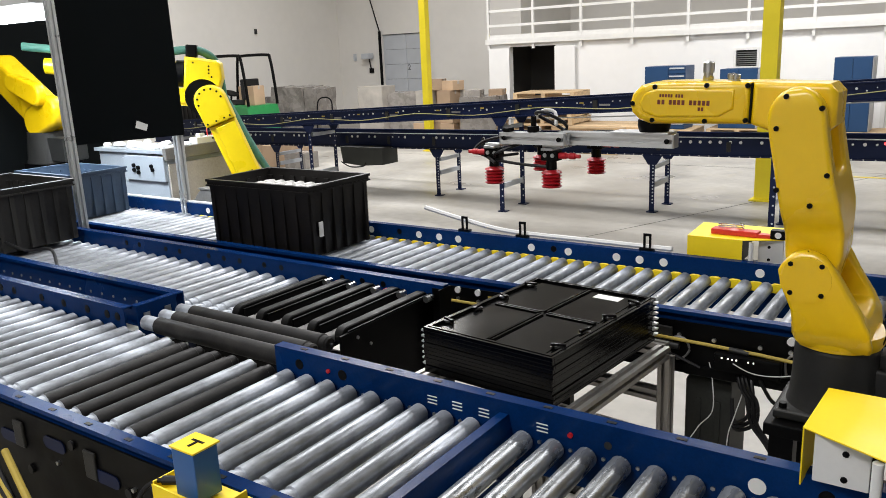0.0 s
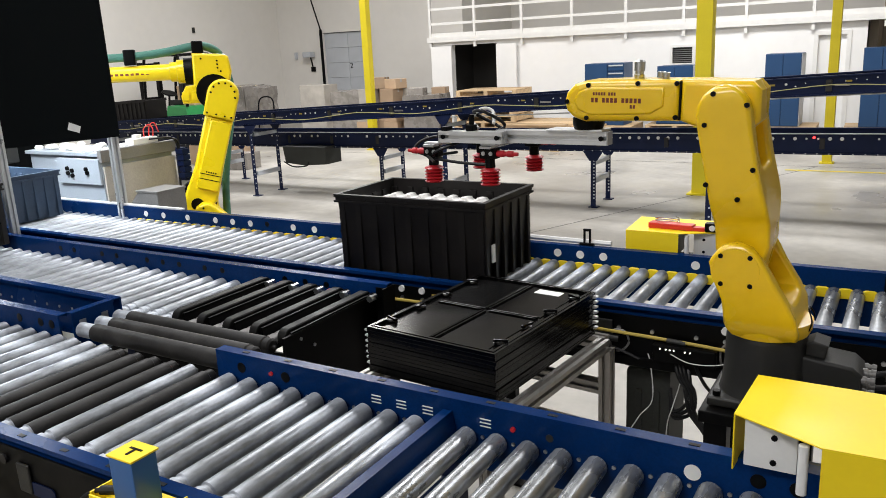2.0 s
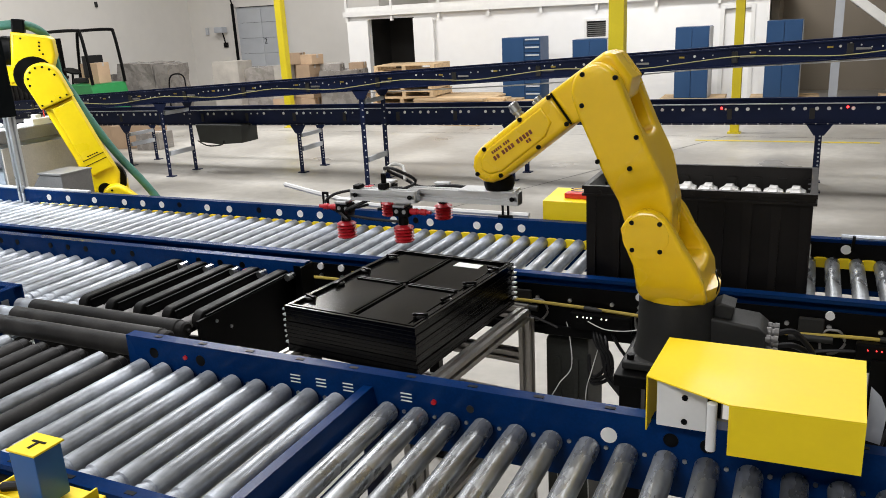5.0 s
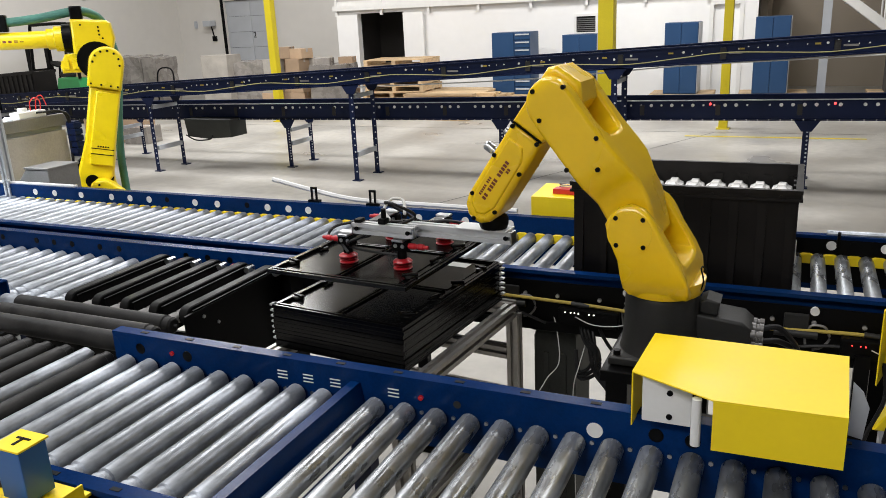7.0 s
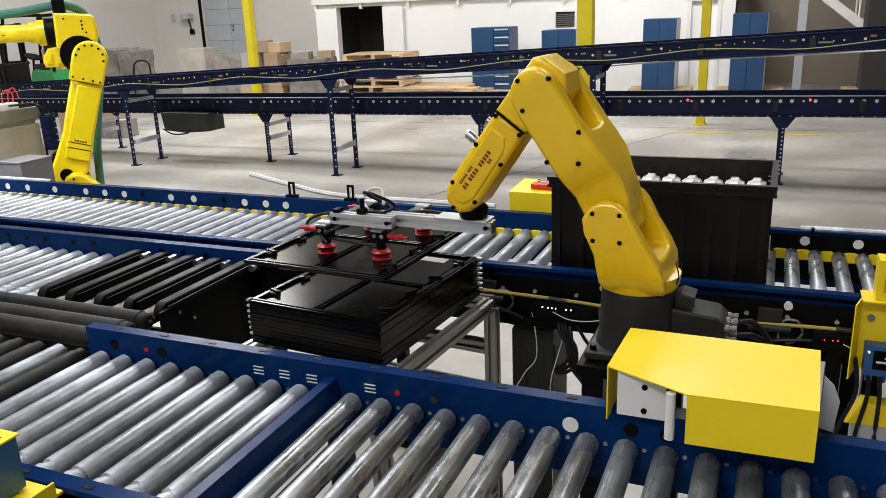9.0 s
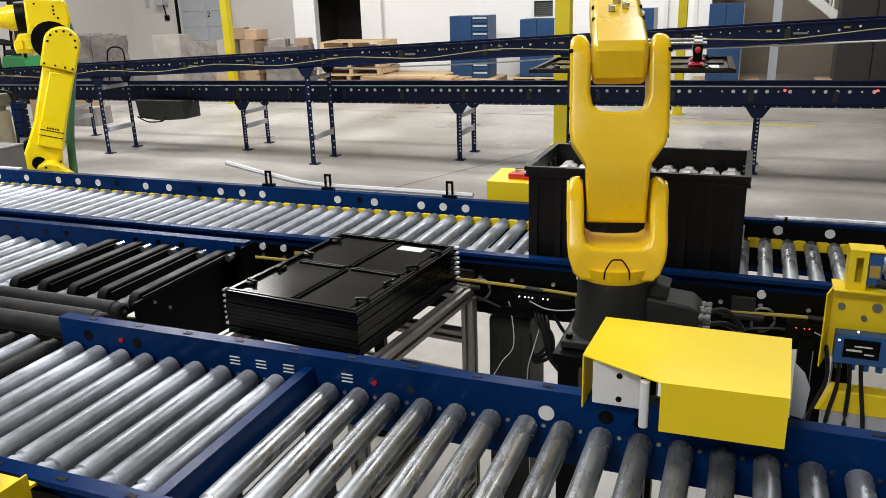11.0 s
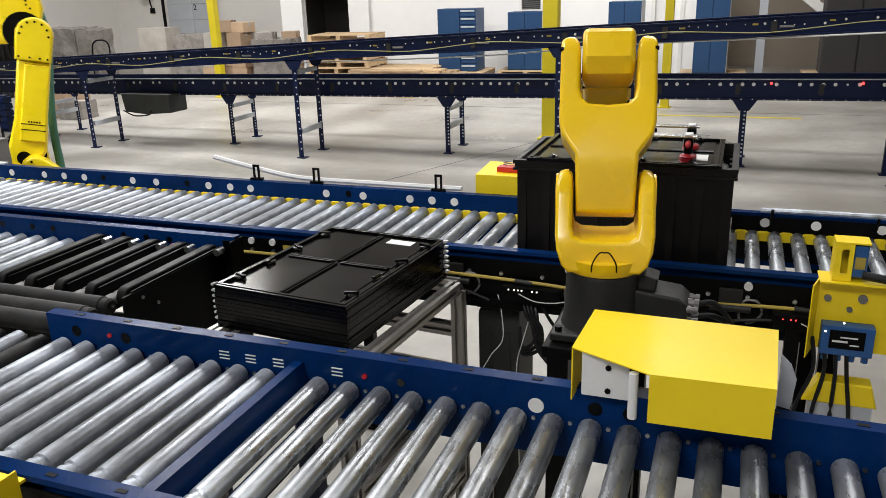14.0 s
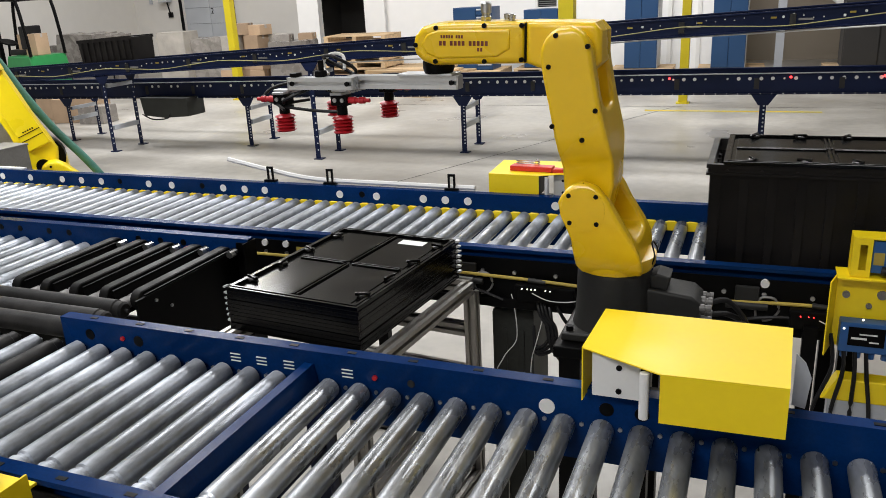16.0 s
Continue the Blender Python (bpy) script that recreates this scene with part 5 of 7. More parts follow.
part("back_plate", b, YELLOWS, t)
b = B()
for x0, x1, z0, z1 in ((-0.026, -0.012, 1.180, 1.288), (0.006, 0.018, 1.180, 1.288), (-0.012, 0.006, 1.180, 1.200), (-0.012, 0.006, 1.272, 1.288)):
    box(b, x0, x1, -0.034, -0.030, z0, z1)
box(b, -0.026, 0.058, -0.034, 0.034, 1.2885, 1.293)
box(b, -0.030, -0.026, -0.034, 0.034, 1.180, 1.293)
box(b, -0.026, 0.058, 0.030, 0.034, 1.180, 1.288)
part("hood", b, YELLOWS, t)
b = B()
box(b, 0.020, 0.056, -0.026, 0.026, 1.19, 1.283, 0.004)
part("reader", b, SENSOR, t, smooth=True)
b = B()
box(b, 0.024, 0.050, -0.028, -0.0262, 1.215, 1.25)
part("reader_label", b, CABLEY, t)
b = B()
cyl(b, (0.045, -0.03, 1.20), (0.18, -0.05, 1.19), 0.012)
part("plug", b, CABLE, t)
b = B()
box(b, -0.040, 0.098, -0.05, -0.006, 0.958, 1.048, 0.004)
for k in range(4):
    cyl(b, (-0.022 + 0.035 * k, -0.028, 0.935), (-0.022 + 0.035 * k, -0.028, 0.9585), 0.010, seg=8)
part("junction_box", b, SENSOR, t, smooth=True)
b = B()
box(b, -0.018, 0.074, -0.0525, -0.0502, 0.980, 1.036)
part("display", b, BLACKM, t)
b = B()
box(b, -0.010, 0.030, -0.054, -0.0526, 1.000, 1.006)
box(b, 0.036, 0.060, -0.054, -0.0526, 0.992, 0.996)
box(b, 0.010, 0.055, -0.054, -0.0526, 1.014, 1.018)
part("print", b, PAPER, t)
b = B()
cyl(b, (0.015, -0.05, 1.06), (0.015, -0.053, 1.06), 0.003, seg=8)
part("status_light", b, LEDG, t)
b = B()
cyl(b, (-0.03, -0.0505, 1.03), (-0.03, -0.053, 1.03), 0.003, seg=8)
part("status_light", b, LEDG, t)
for bx, bz, r in ((0.06, 1.12, 0.013), (-0.03, 1.115, 0.010), (0.03, 1.085, 0.008)):
    b = B()
    cyl(b, (bx, -0.002, bz), (bx, -0.010, bz), r, seg=14)
    cyl(b, (bx, -0.010, bz), (bx, -0.014, bz), r * 0.6, seg=6)
    part("bolt", b, WORNSTEEL, t)
b = B()
for k in range(4):
    x0 = -0.06 + 0.03 * k
    tube(b, [(x0, -0.028, 1.0), (x0 + 0.01, -0.05, 0.9), (x0 - 0.03 + 0.02 * k, -0.06, 0.75), (x0 + 0.03, -0.02, 0.6), (0.05, 0.0, 0.35), (0.05, 0.02, 0.02)], 0.006)
part("cable", b, CABLE, t)
b = B()
box(b, -0.13, -0.09, 0.0, 0.03, 0.0, 1.0)
part("post", b, BLACKM, t)
t = tagged(empty("junction_cover", pose(0.36, 2.34, 0.80)), "small folded yellow cover plate below the barcode reader", "cover")
b = B()
prism(b, [(-0.10, 0.0), (0.10, 0.0), (0.08, 0.07), (-0.06, 0.07)], -0.03, 0.03, bevel=0.004, segments=1)
part("sheet", b, YELLOWS, t)
b = B()
box(b, -0.08, 0.09, -0.025, 0.025, -0.12, 0.0)
part("box", b, CABGREY, t)
b = B()
box(b, 0.085, 0.1, -0.02, 0.02, -0.8, -0.12)
part("post", b, BLACKM, t)

# dark bin and cable coils between the conveyors
t = tagged(empty("waste_bin", pose(-0.728, 2.60, 0)), "tall dark grey stained plastic bin on the floor", "bin")
b = B()
prism(b, [(-0.076, -0.10), (0.076, -0.10), (0.076, 0.10), (-0.076, 0.10)], 0.0, 0.90, plane="xy", bevel=0.02)
part("body", b, GREYBIN, t, smooth=True)
b = B()
box(b, -0.084, 0.084, -0.11, 0.11, 0.9005, 0.925, 0.008)
part("rim", b, GREYBIN, t, smooth=True)
b = B()
for k in (-1, 1):
    b = B()
    box(b, 0.032 * k - 0.01, 0.032 * k + 0.01, -0.106, -0.0995, 0.08, 0.82, 0.002)
    part("rib", b, GREYBIN, t)
t = tagged(empty("cable_coil", pose(-0.58, 2.40, 0)), "loose loops of black and white cable hanging to the floor", "cable")
for k in range(3):
    b = B()
    tube(b, [(-0.04 + 0.01 * k, 0.02, 1.0), (-0.02 + 0.012 * k, -0.01, 0.94), (0.012 + 0.012 * k, -0.02, 0.895), (0.008 + 0.012 * k, -0.02, 0.845 - 0.01 * k), (-0.035, 0.0, 0.81 - 0.012 * k), (-0.05, 0.02, 0.88)], 0.0065)
    part("black_loop", b, CABLE, t)
for k in range(2):
    b = B()
    tube(b, [(-0.03 + 0.02 * k, 0.04, 1.0), (-0.008 + 0.02 * k, 0.0, 0.95), (0.01 + 0.016 * k, -0.02, 0.88), (0.025 + 0.015 * k, -0.02, 0.82), (0.08 + 0.01 * k, -0.03, 0.755), (0.13, -0.05, 0.66), (0.15 + 0.02 * k, -0.06, 0.4), (0.14 + 0.03 * k, -0.05, 0.012)], 0.0075)
    part("black_loop", b, CABLE, t)
b = B()
tube(b, [(0.02, 0.03, 1.0), (0.035, 0.0, 0.972), (0.055, -0.01, 0.94), (0.075, 0.0, 0.905), (0.10, 0.02, 0.88)], 0.006)
part("black_loop", b, CABLE, t)
for dx, sw in ((0.0, 0.0), (-0.1, 0.03)):
    b = B()
    tube(b, [(-0.03 + dx, 0.02, 1.0), (-0.01 + dx, 0.0, 0.94), (-0.03 + dx + sw, -0.02, 0.84), (-0.048 + dx, -0.02, 0.765), (-0.05 + dx - sw, -0.02, 0.65), (-0.04 + dx, -0.02, 0.3), (-0.05 + dx, -0.02, 0.008)], 0.0018)
    part("white_wire", b, CABLEW, t)
t = tagged(empty("floor_cable", pose(-0.72, 2.1, 0)), "black cable coiled on the floor beside the table", "cable")
b = B()
for k in range(4):
    tube(b, [(0.12 * math.cos(a * 0.7) * (1 - 0.1 * k), 0.1 * math.sin(a * 0.7), 0.012 + 0.014 * k) for a in range(10)], 0.009, fine=3)
part("loop", b, CABLE, t)

# ---------------------------------------------------------------- packing cell upstream
t = tagged(empty("light_screen", pose(-3.95, 2.3, 0)), "matt black screen hung on an aluminium profile frame over the conveyors", "screen")
b = B()
prism(b, [(-0.02, 1.61), (0.725, 1.59), (0.715, 3.6), (-0.02, 3.6)], -0.09, -0.085, plane="yz")
part("panel", b, SCREEN, t)
b = B()
profile(b, (0.0, -0.05, 0.0), (0.0, -0.05, 3.6), 0.038)
part("post", b, ALU, t)
b = B()
profile(b, (-0.12, 0.70, 0.0), (-0.12, 0.70, 3.6), 0.045)
part("post", b, ALU, t)
b = B()
profile(b, (-0.06, -0.03, 3.62), (-0.06, 0.85, 3.62), 0.045)
part("top_beam", b, ALU, t)
b = B()
v = [b.verts.new(p) for p in ((-0.083, 0.395, 1.665), (-0.083, 0.465, 1.64), (-0.083, 0.48, 1.675), (-0.083, 0.41, 1.705))]
b.faces.new(v)
part("note", b, PAPER, t, "small white paper note")
t2 = tagged(empty("back_screen", pose(-6.9, 2.6, 0)), "dark screen closing the packing cell", "screen")
b = B()
box(b, 0, 0.02, -1.9, 1.75, 0.08, 3.6)
part("panel", b, SCREEN, t2)
for yy in (-1.92, 1.77):
    b = B()
    box(b, -0.01, 0.03, yy - 0.0195, yy + 0.0195, 0.0, 3.64)
    part("post", b, ALU, t2)

lt = tote("tote", GREYTOTE, 0.6, 0.41, 0.30, "grey-black ribbed plastic tote waiting on the middle conveyor", group="black totes")
lt.matrix_basis = pose(-4.33, 1.70, ZA - 0.0318)
b = B()
box(b, 0.40, 0.425, -0.012, 0.008, 0.06, 0.14)
part("label", b, PAPER, lt, "upright white barcode label")
bt = tote("tote", BLUETOTE, 0.6, 0.40, 0.28, "dull blue ribbed plastic tote on the far conveyor", group="blue totes")
bt.matrix_basis = pose(-5.08, 2.50, ZF - 0.0318)
lt2 = copy_thing(lt, pose(-5.12, 1.70, ZA - 0.0318))

# hose stub lying over the middle conveyor
t = tagged(empty("air_line", pose(-3.3, 1.75, ZA)), "thin black air line lying across the rollers", "hose")
b = B()
tube(b, [(-0.55, -0.02, 0.05), (-0.3, 0.0, 0.0), (-0.12, 0.02, 0.02), (0.05, -0.05, -0.02), (0.12, -0.09, -0.02)], 0.007)
part("line", b, CABLE, t)

# small second robot inside the cell
r2 = tagged(empty("packing_robot", pose(-6.15, 3.36, 0)), "yellow robot arm bowed over the packing cell", "robot")
b = B()
box(b, -0.16, 0.16, -0.16, 0.16, 0, 1.30, 0.01)
part("stand", b, BLACKM, r2)
b = B()
lathe(b, [(1.301, 0.19), (1.36, 0.18), (1.54, 0.16)], (0, 0, 0), (0, 0, 1), seg=20)
box(b, 0.1, 0.34, -0.1, 0.1, 1.32, 1.50, 0.01)
part("base", b, GREYR, r2, smooth=True)
b = B()
prism(b, hull_round(0.02, 1.66, 0.13, -0.55, 2.02, 0.12), -0.10, 0.10, bevel=0.03)
prism(b, hull_round(0.0, 1.62, 0.12, 0.22, 1.70, 0.12), -0.13, -0.02, bevel=0.03)
part("lower_arm", b, YELLOW, r2, smooth=True)
b = B()
prism(b, hull_round(-0.6, 2.02, 0.11, -1.1, 1.85, 0.08), -0.08, 0.08, bevel=0.02)
prism(b, hull_round(-0.12, 1.92, 0.07, 0.18, 1.83, 0.085), -0.19, -0.11, bevel=0.02)
part("forearm", b, YELLOW, r2, smooth=True)

# machines behind the far conveyor
t = tagged(empty("control_cabinet", pose(-4.83, 3.45, 0)), "pale grey feeder machine with round controls and a worn buff side", "machine")
b = B()
box(b, -0.55, -0.012, 0.0, 0.62, 0.0, 1.345, 0.008)
part("body", b, MACHINE, t, smooth=True)
b = B()
box(b, -0.48, -0.014, -0.022, -0.001, 1.19, 1.372, 0.004)
part("panel", b, MACHINE, t)
b = B()
for xx, zz in ((-0.36, 1.30), (-0.31, 1.285), (-0.36, 1.265), (-0.31, 1.25), (-0.15, 1.30), (-0.14, 1.275)):
    cyl(b, (xx, -0.022, zz), (xx, -0.036, zz), 0.015, seg=12)
part("knob", b, BLACKM, t, smooth=True)
b = B()
box(b, -0.0115, 0.004, 0.01, 0.63, 0.05, 1.315, 0.003)
part("side_panel", b, CRATE, t, "worn buff side panel")
b = B()
box(b, -0.03, 0.012, -0.01, 0.66, 1.346, 1.43, 0.004)
part("top_rail", b, WORNSTEEL, t, "worn grey steel top rail")
b = B()
for k in range(5):
    box(b, 0.02, 0.095, 0.625 + 0.006 * (k % 2), 0.70, 1.14 + 0.045 * k, 1.18 + 0.045 * k, 0.006)
box(b, 0.005, 0.085, 0.64, 0.69, 1.12, 1.37)
part("motor", b, NAVY, t, "ribbed dark blue motor", smooth=True)
b = B()
tube(b, [(-0.05, 0.5, 1.44), (0.03, 0.58, 1.45), (0.05, 0.64, 1.40), (0.03, 0.635, 1.2), (0.02, 0.63, 1.0)], 0.009)
tube(b, [(-0.1, 0.35, 1.44), (0.02, 0.45, 1.46), (0.045, 0.62, 1.42), (0.02, 0.64, 1.1), (0.01, 0.63, 0.9)], 0.007)
part("cable", b, CABLE, t)
b = B()
box(b, -0.09, 0.0, 0.28, 0.50, 1.4305, 1.475, 0.006)
box(b, -0.075, -0.03, 0.33, 0.38, 1.4755, 1.50, 0.004)
part("valve_block", b, WHITEP, t, "small white valve block")
b = B()
tube(b, [(-0.05, 0.42, 1.47), (-0.06, 0.43, 1.53), (-0.04, 0.46, 1.56), (-0.02, 0.48, 1.53), (-0.03, 0.48, 1.47)], 0.004)
tube(b, [(-0.05, 0.46, 1.47), (-0.04, 0.47, 1.55), (-0.02, 0.50, 1.57), (-0.01, 0.52, 1.50)], 0.004)
part("air_line", b, REDP, t, "orange-red air line")
t = tagged(empty("vibration_table", pose(-4.83, 3.47, 0)), "long pale tray of white parts on a machine frame", "machine")
b = B()
box(b, -1.0, -0.06, 0.05, 0.42, 1.373, 1.40, 0.005)
part("tray", b, MACHINE, t)
b = B()
box(b, -0.98, -0.62, 0.08, 0.38, 0.0, 1.372)
part("frame", b, MACHINE, t)
random.seed(21)
for k in range(26):
    b = B()
    lathe(b, [(0, 0.030), (0.015, 0.034), (0.03, 0.020)], (0, 0, 0), (0, 0, 1), seg=8)
    if k == 0:
        loose = mesh_of("loose_part", b, PART, True)
    else:
        b.free()
    again("loose_part", loose, t, pose(-0.94 + 0.033 * k, random.uniform(0.09, 0.36), 1.402, random.uniform(-14, 14), random.uniform(-14, 14), 0))
t = tagged(empty("grey_case", pose(-4.36, 3.45, 0)), "grey steel case with a sloped front beside the robot", "case")
b = B()
prism(b, [(-0.30, 0.0), (0.03, 0.0), (0.03, 1.15), (-0.17, 1.15), (-0.30, 1.02)], 0.02, 0.26, bevel=0.006)
part("body", b, WORNSTEEL, t, smooth=True)
b = B()
box(b, -0.18, 0.035, 0.015, 0.265, 1.1505, 1.164, 0.003)
part("lid", b, WORNSTEEL, t)

# large robot behind the far conveyor (foot, then moving parts); its arm swings across the view
BX, BY, BZ = -4.50, 4.15, 0.96
big = tagged(empty("palletising_robot", pose(BX, BY, 0, 0, 0, 44)), "large yellow industrial robot arm with a green sleeved hose", "robot")
BPX, BL1 = -0.11, 0.83
b = B()
box(b, -0.38, 0.26, -0.28, 0.28, 0.0, 0.30, 0.01)
part("plinth", b, BLACKM, big)
b = B()
lathe(b, [(0.30, 0.27), (0.40, 0.26), (0.55, 0.22), (0.66, 0.21), (0.74, 0.17)], (-0.06, 0, 0), (-0.06, 0, 1), seg=24)
prism(b, hull_round(BPX, 0.62, 0.14, BPX, BZ, 0.11), 0.0, 0.16, bevel=0.02)
part("turret", b, YELLOWB, big, smooth=True)
b = B()
prism(b, [(-0.175, 0.60), (-0.17, 0.90), (-0.145, 0.965), (-0.10, 0.995), (-0.05, 0.995), (0.0, 0.965), (0.12, 0.845), (0.16, 0.78), (0.16, 0.60)], -0.27, -0.15, bevel=0.02)
part("gear_housing", b, YELLOWB, big, smooth=True)
b = B()
for ax, az in ((-0.13, 0.93), (-0.09, 0.965), (0.02, 0.90), (0.07, 0.85)):
    screw(big, (ax, -0.2725, az), (ax, -0.268, az), 0.008)
b = B()
cyl(b, (BPX - 0.03, -0.02, BZ + 0.03), (BPX - 0.03, 0.10, BZ + 0.03), 0.14, seg=24)
part("motor", b, BLACKM, big, smooth=True)
barm = empty("lower_arm")
barm.parent = big
b = B()
prism(b, [(-0.10, -0.08), (-0.125, 0.0), (-0.13, 0.06), (-0.115, 0.16), (-0.10, 0.28), (-0.097, BL1 - 0.17), (0.103, BL1 - 0.17), (0.100, 0.30), (0.105, 0.17), (0.105, 0.06), (0.06, -0.02), (0.02, -0.08)], -0.145, -0.02, bevel=0.022)
prism(b, [(-0.055, 0.13), (-0.06, 0.25), (-0.05, BL1 - 0.19), (0.100, BL1 - 0.19), (0.096, 0.30), (0.10, 0.13)], -0.175, -0.13, bevel=0.012)
part("casting", b, YELLOWB, barm, smooth=True)
b = B()
prism(b, [(-0.108, BL1 - 0.168), (-0.112, BL1)] + [(-0.112 * math.cos(radians(15 * k)), BL1 + 0.112 * math.sin(radians(15 * k))) for k in range(1, 12)] + [(0.112, BL1), (0.108, BL1 - 0.168)], -0.19, -0.03, bevel=0.018)
part("elbow_cover", b, YELLOWB, barm, smooth=True)
b = B()
cyl(b, (-0.03, -0.16, 0.01), (-0.03, -0.149, 0.01), 0.045, seg=16)
part("pivot_recess", b, BLACKM, barm, smooth=True)
b = B()
for k in range(5):
    screw(barm, (-0.01 + 0.016 * k, -0.1765, 0.262), (-0.01 + 0.016 * k, -0.1745, 0.262), 0.006)
for a in range(7):
    ax, az = 0.085 * math.cos(radians(30 * a)), BL1 + 0.085 * math.sin(radians(30 * a))
    screw(barm, (ax, -0.1925, az), (ax, -0.189, az), 0.008)
for ax in (-0.085, -0.02, 0.04, 0.085):
    screw(barm, (ax, -0.1925, BL1 - 0.145), (ax, -0.189, BL1 - 0.145), 0.007)
b = B()
for z0 in (0.205, 0.243):
    box(b, -0.055, 0.094, -0.177, -0.1735, z0, z0 + 0.005)
part("seam", b, BLACKM, barm)
bfore = empty("upper_arm")
bfore.parent = big
b = B()
prism(b, [(0.035, 0.02), (0.075, 0.16), (0.06, 0.265), (0.03, 0.285), (-0.19, 0.30), (-0.20, 0.07), (-0.14, 0.05), (-0.10, -0.05)], -0.06, 0.15, bevel=0.02)
part("casting", b, YELLOWB, bfore, smooth=True)
b = B()
prism(b, [(-0.14, 0.08), (-0.26, 0.07), (-0.30, 0.0), (-0.29, -0.055), (-0.15, -0.055), (-0.12, 0.0)], -0.02, 0.14, bevel=0.012)
for k in range(3):
    box(b, -0.29 + 0.07 * k, -0.24 + 0.07 * k, -0.035, -0.0195, -0.03, 0.03, 0.004)
part("motor_housing", b, YELLOWB, bfore, smooth=True)
b = B()
lathe(b, [(0.0, 0.084), (0.05, 0.084), (0.055, 0.070), (0.10, 0.070), (0.105, 0.058), (0.55, 0.055), (0.62, 0.062), (0.9, 0.055)], (-0.255, 0.05, 0.175), (-1.4, 0.05, 0.175), seg=24)
part("forearm_tube", b, YELLOWB, bfore, smooth=True)
b = B()
for k in range(9):
    box(b, -0.80 + 0.035 * k, -0.778 + 0.035 * k, -0.0065, -0.0045, 0.165, 0.18)
part("lettering", b, BROWN, bfore, "dark bars of lettering")
b = B()
cyl(b, (-0.20, 0.05, 0.175), (-0.256, 0.05, 0.175), 0.096, seg=24)
cyl(b, (-0.06, -0.07, 0.02), (-0.06, -0.028, 0.02), 0.128, seg=24)
part("motor", b, BLACKM, bfore, smooth=True)
b = B()
box(b, -0.19, -0.11, 0.0, 0.08, 0.295, 0.385, 0.01)
part("hose_clamp", b, BLACKM, bfore)
b = B()
box(b, -0.66, -0.58, 0.0, 0.08, 0.235, 0.345, 0.01)
part("hose_clamp", b, BLACKM, bfore)
b = B()
for ax, az in ((-0.02, 0.24), (-0.02, 0.215), (-0.02, 0.19), (0.0, 0.165), (-0.13, 0.26), (-0.14, 0.10)):
    screw(bfore, (ax, -0.0625, az), (ax, -0.059, az), 0.007)
b = B()
tube(b, [(-1.3, 0.04, 0.30), (-0.9, 0.04, 0.29), (-0.60, 0.04, 0.295), (-0.38, 0.04, 0.315), (-0.15, 0.04, 0.35), (-0.04, 0.10, 0.32), (0.01, 0.17, 0.25), (0.04, 0.21, 0.12), (0.06, 0.21, 0.0)], 0.030, seg=14)
part("hose", b, HOSE, bfore, "green sleeved hose", smooth=True)
bhose = empty("hose_drop")
bhose.parent = big
b = B()
tube(b, [(0.06, 0.21, BL1 + 0.04), (0.08, 0.16, BL1 - 0.15), (0.10, 0.10, 0.45), (0.135, 0.08, 0.18), (0.20, 0.06, -0.10), (0.24, 0.06, -0.35)], 0.028, seg=14)
part("hose", b, HOSE, bhose, "green sleeved hose", smooth=True)

# ---------------------------------------------------------------- conveyors at the back
def back_rail(t, x0, z0, x1, z1, y, h, mat=NAVY):
    """A channel rail, its flanges to the viewer's side, that may rise along x."""
    b = B()
    prof = [(0, 0), (-0.035, 0), (-0.035, -0.012), (-0.004, -0.012), (-0.004, 0.012 - h), (-0.035, 0.012 - h), (-0.035, -h), (0, -h)]
    lo = [b.verts.new((x0, y + p, z0 + q)) for p, q in prof]
    hi = [b.verts.new((x1, y + p, z1 + q)) for p, q in prof]
    b.faces.new(lo), b.faces.new(list(reversed(hi)))
    for k in range(8):
        b.faces.new((lo[k], lo[k - 1], hi[k - 1], hi[k]))
    return wpart("rail", b, mat, t)


def back_leg(t, x, y0, y1, top0, top1):
    for y, tp in ((y0, top0), (y1, top1)):
        b = B()
        box(b, x - 0.032, x + 0.032, y - 0.028, y - 0.022, 0.012, tp)
        box(b, x - 0.032, x - 0.027, y - 0.022, y + 0.028, 0.012, tp)
        box(b, x - 0.058, x + 0.058, y - 0.05, y + 0.05, 0, 0.012)
        prism(b, [(x - 0.13, tp), (x + 0.13, tp), (x + 0.05, tp - 0.12), (x - 0.05, tp - 0.12)], y - 0.035, y - 0.029)
        wpart("leg", b, NAVY, t)
        b = B()
        for k in range(12):
            zz = 0.12 + k * (tp - 0.2) / 12
            cyl(b, (x + 0.01, y - 0.0285, zz), (x + 0.01, y - 0.030, zz), 0.011, seg=6)
        tagged(wpart("leg_hole", b, CABGREY, t), kind="stuff")
    b = B()
    box(b, x - 0.02, x + 0.02, y0 + 0.03, y1 - 0.03, 0.30, 0.36)
    wpart("leg_brace", b, CABGREY, t)
    b = B()
    box(b, x - 0.02, x + 0.02, y0 + 0.03, y1 - 0.03, top0 - 0.18, top0 - 0.13)
    wpart("leg_brace", b, CABGREY, t)


low = tagged(empty("low_back_conveyor", pose(-3.5, 9.4, 0)), "level dark blue roller conveyor on perforated legs", "conveyor", group="dark blue back conveyors")
LY0, LY1 = 9.17, 9.72
def zl(x):
    return 0.955 + 0.0095 * (x + 0.1)
back_rail(low, -13.0, zl(-13.0), 4.5, zl(4.5), LY0, 0.225)
back_rail(low, -13.0, zl(-13.0), 4.5, zl(4.5), LY1, 0.225)
for lx in (-11.3, -9.75, -6.50, -3.34, 0.08, 3.2):
    back_leg(low, lx, LY0, LY1, zl(lx) - 0.22, zl(lx) - 0.22)
me_bl = mesh_of("roller", roller(LY1 - LY0 - 0.02), STEEL, True)
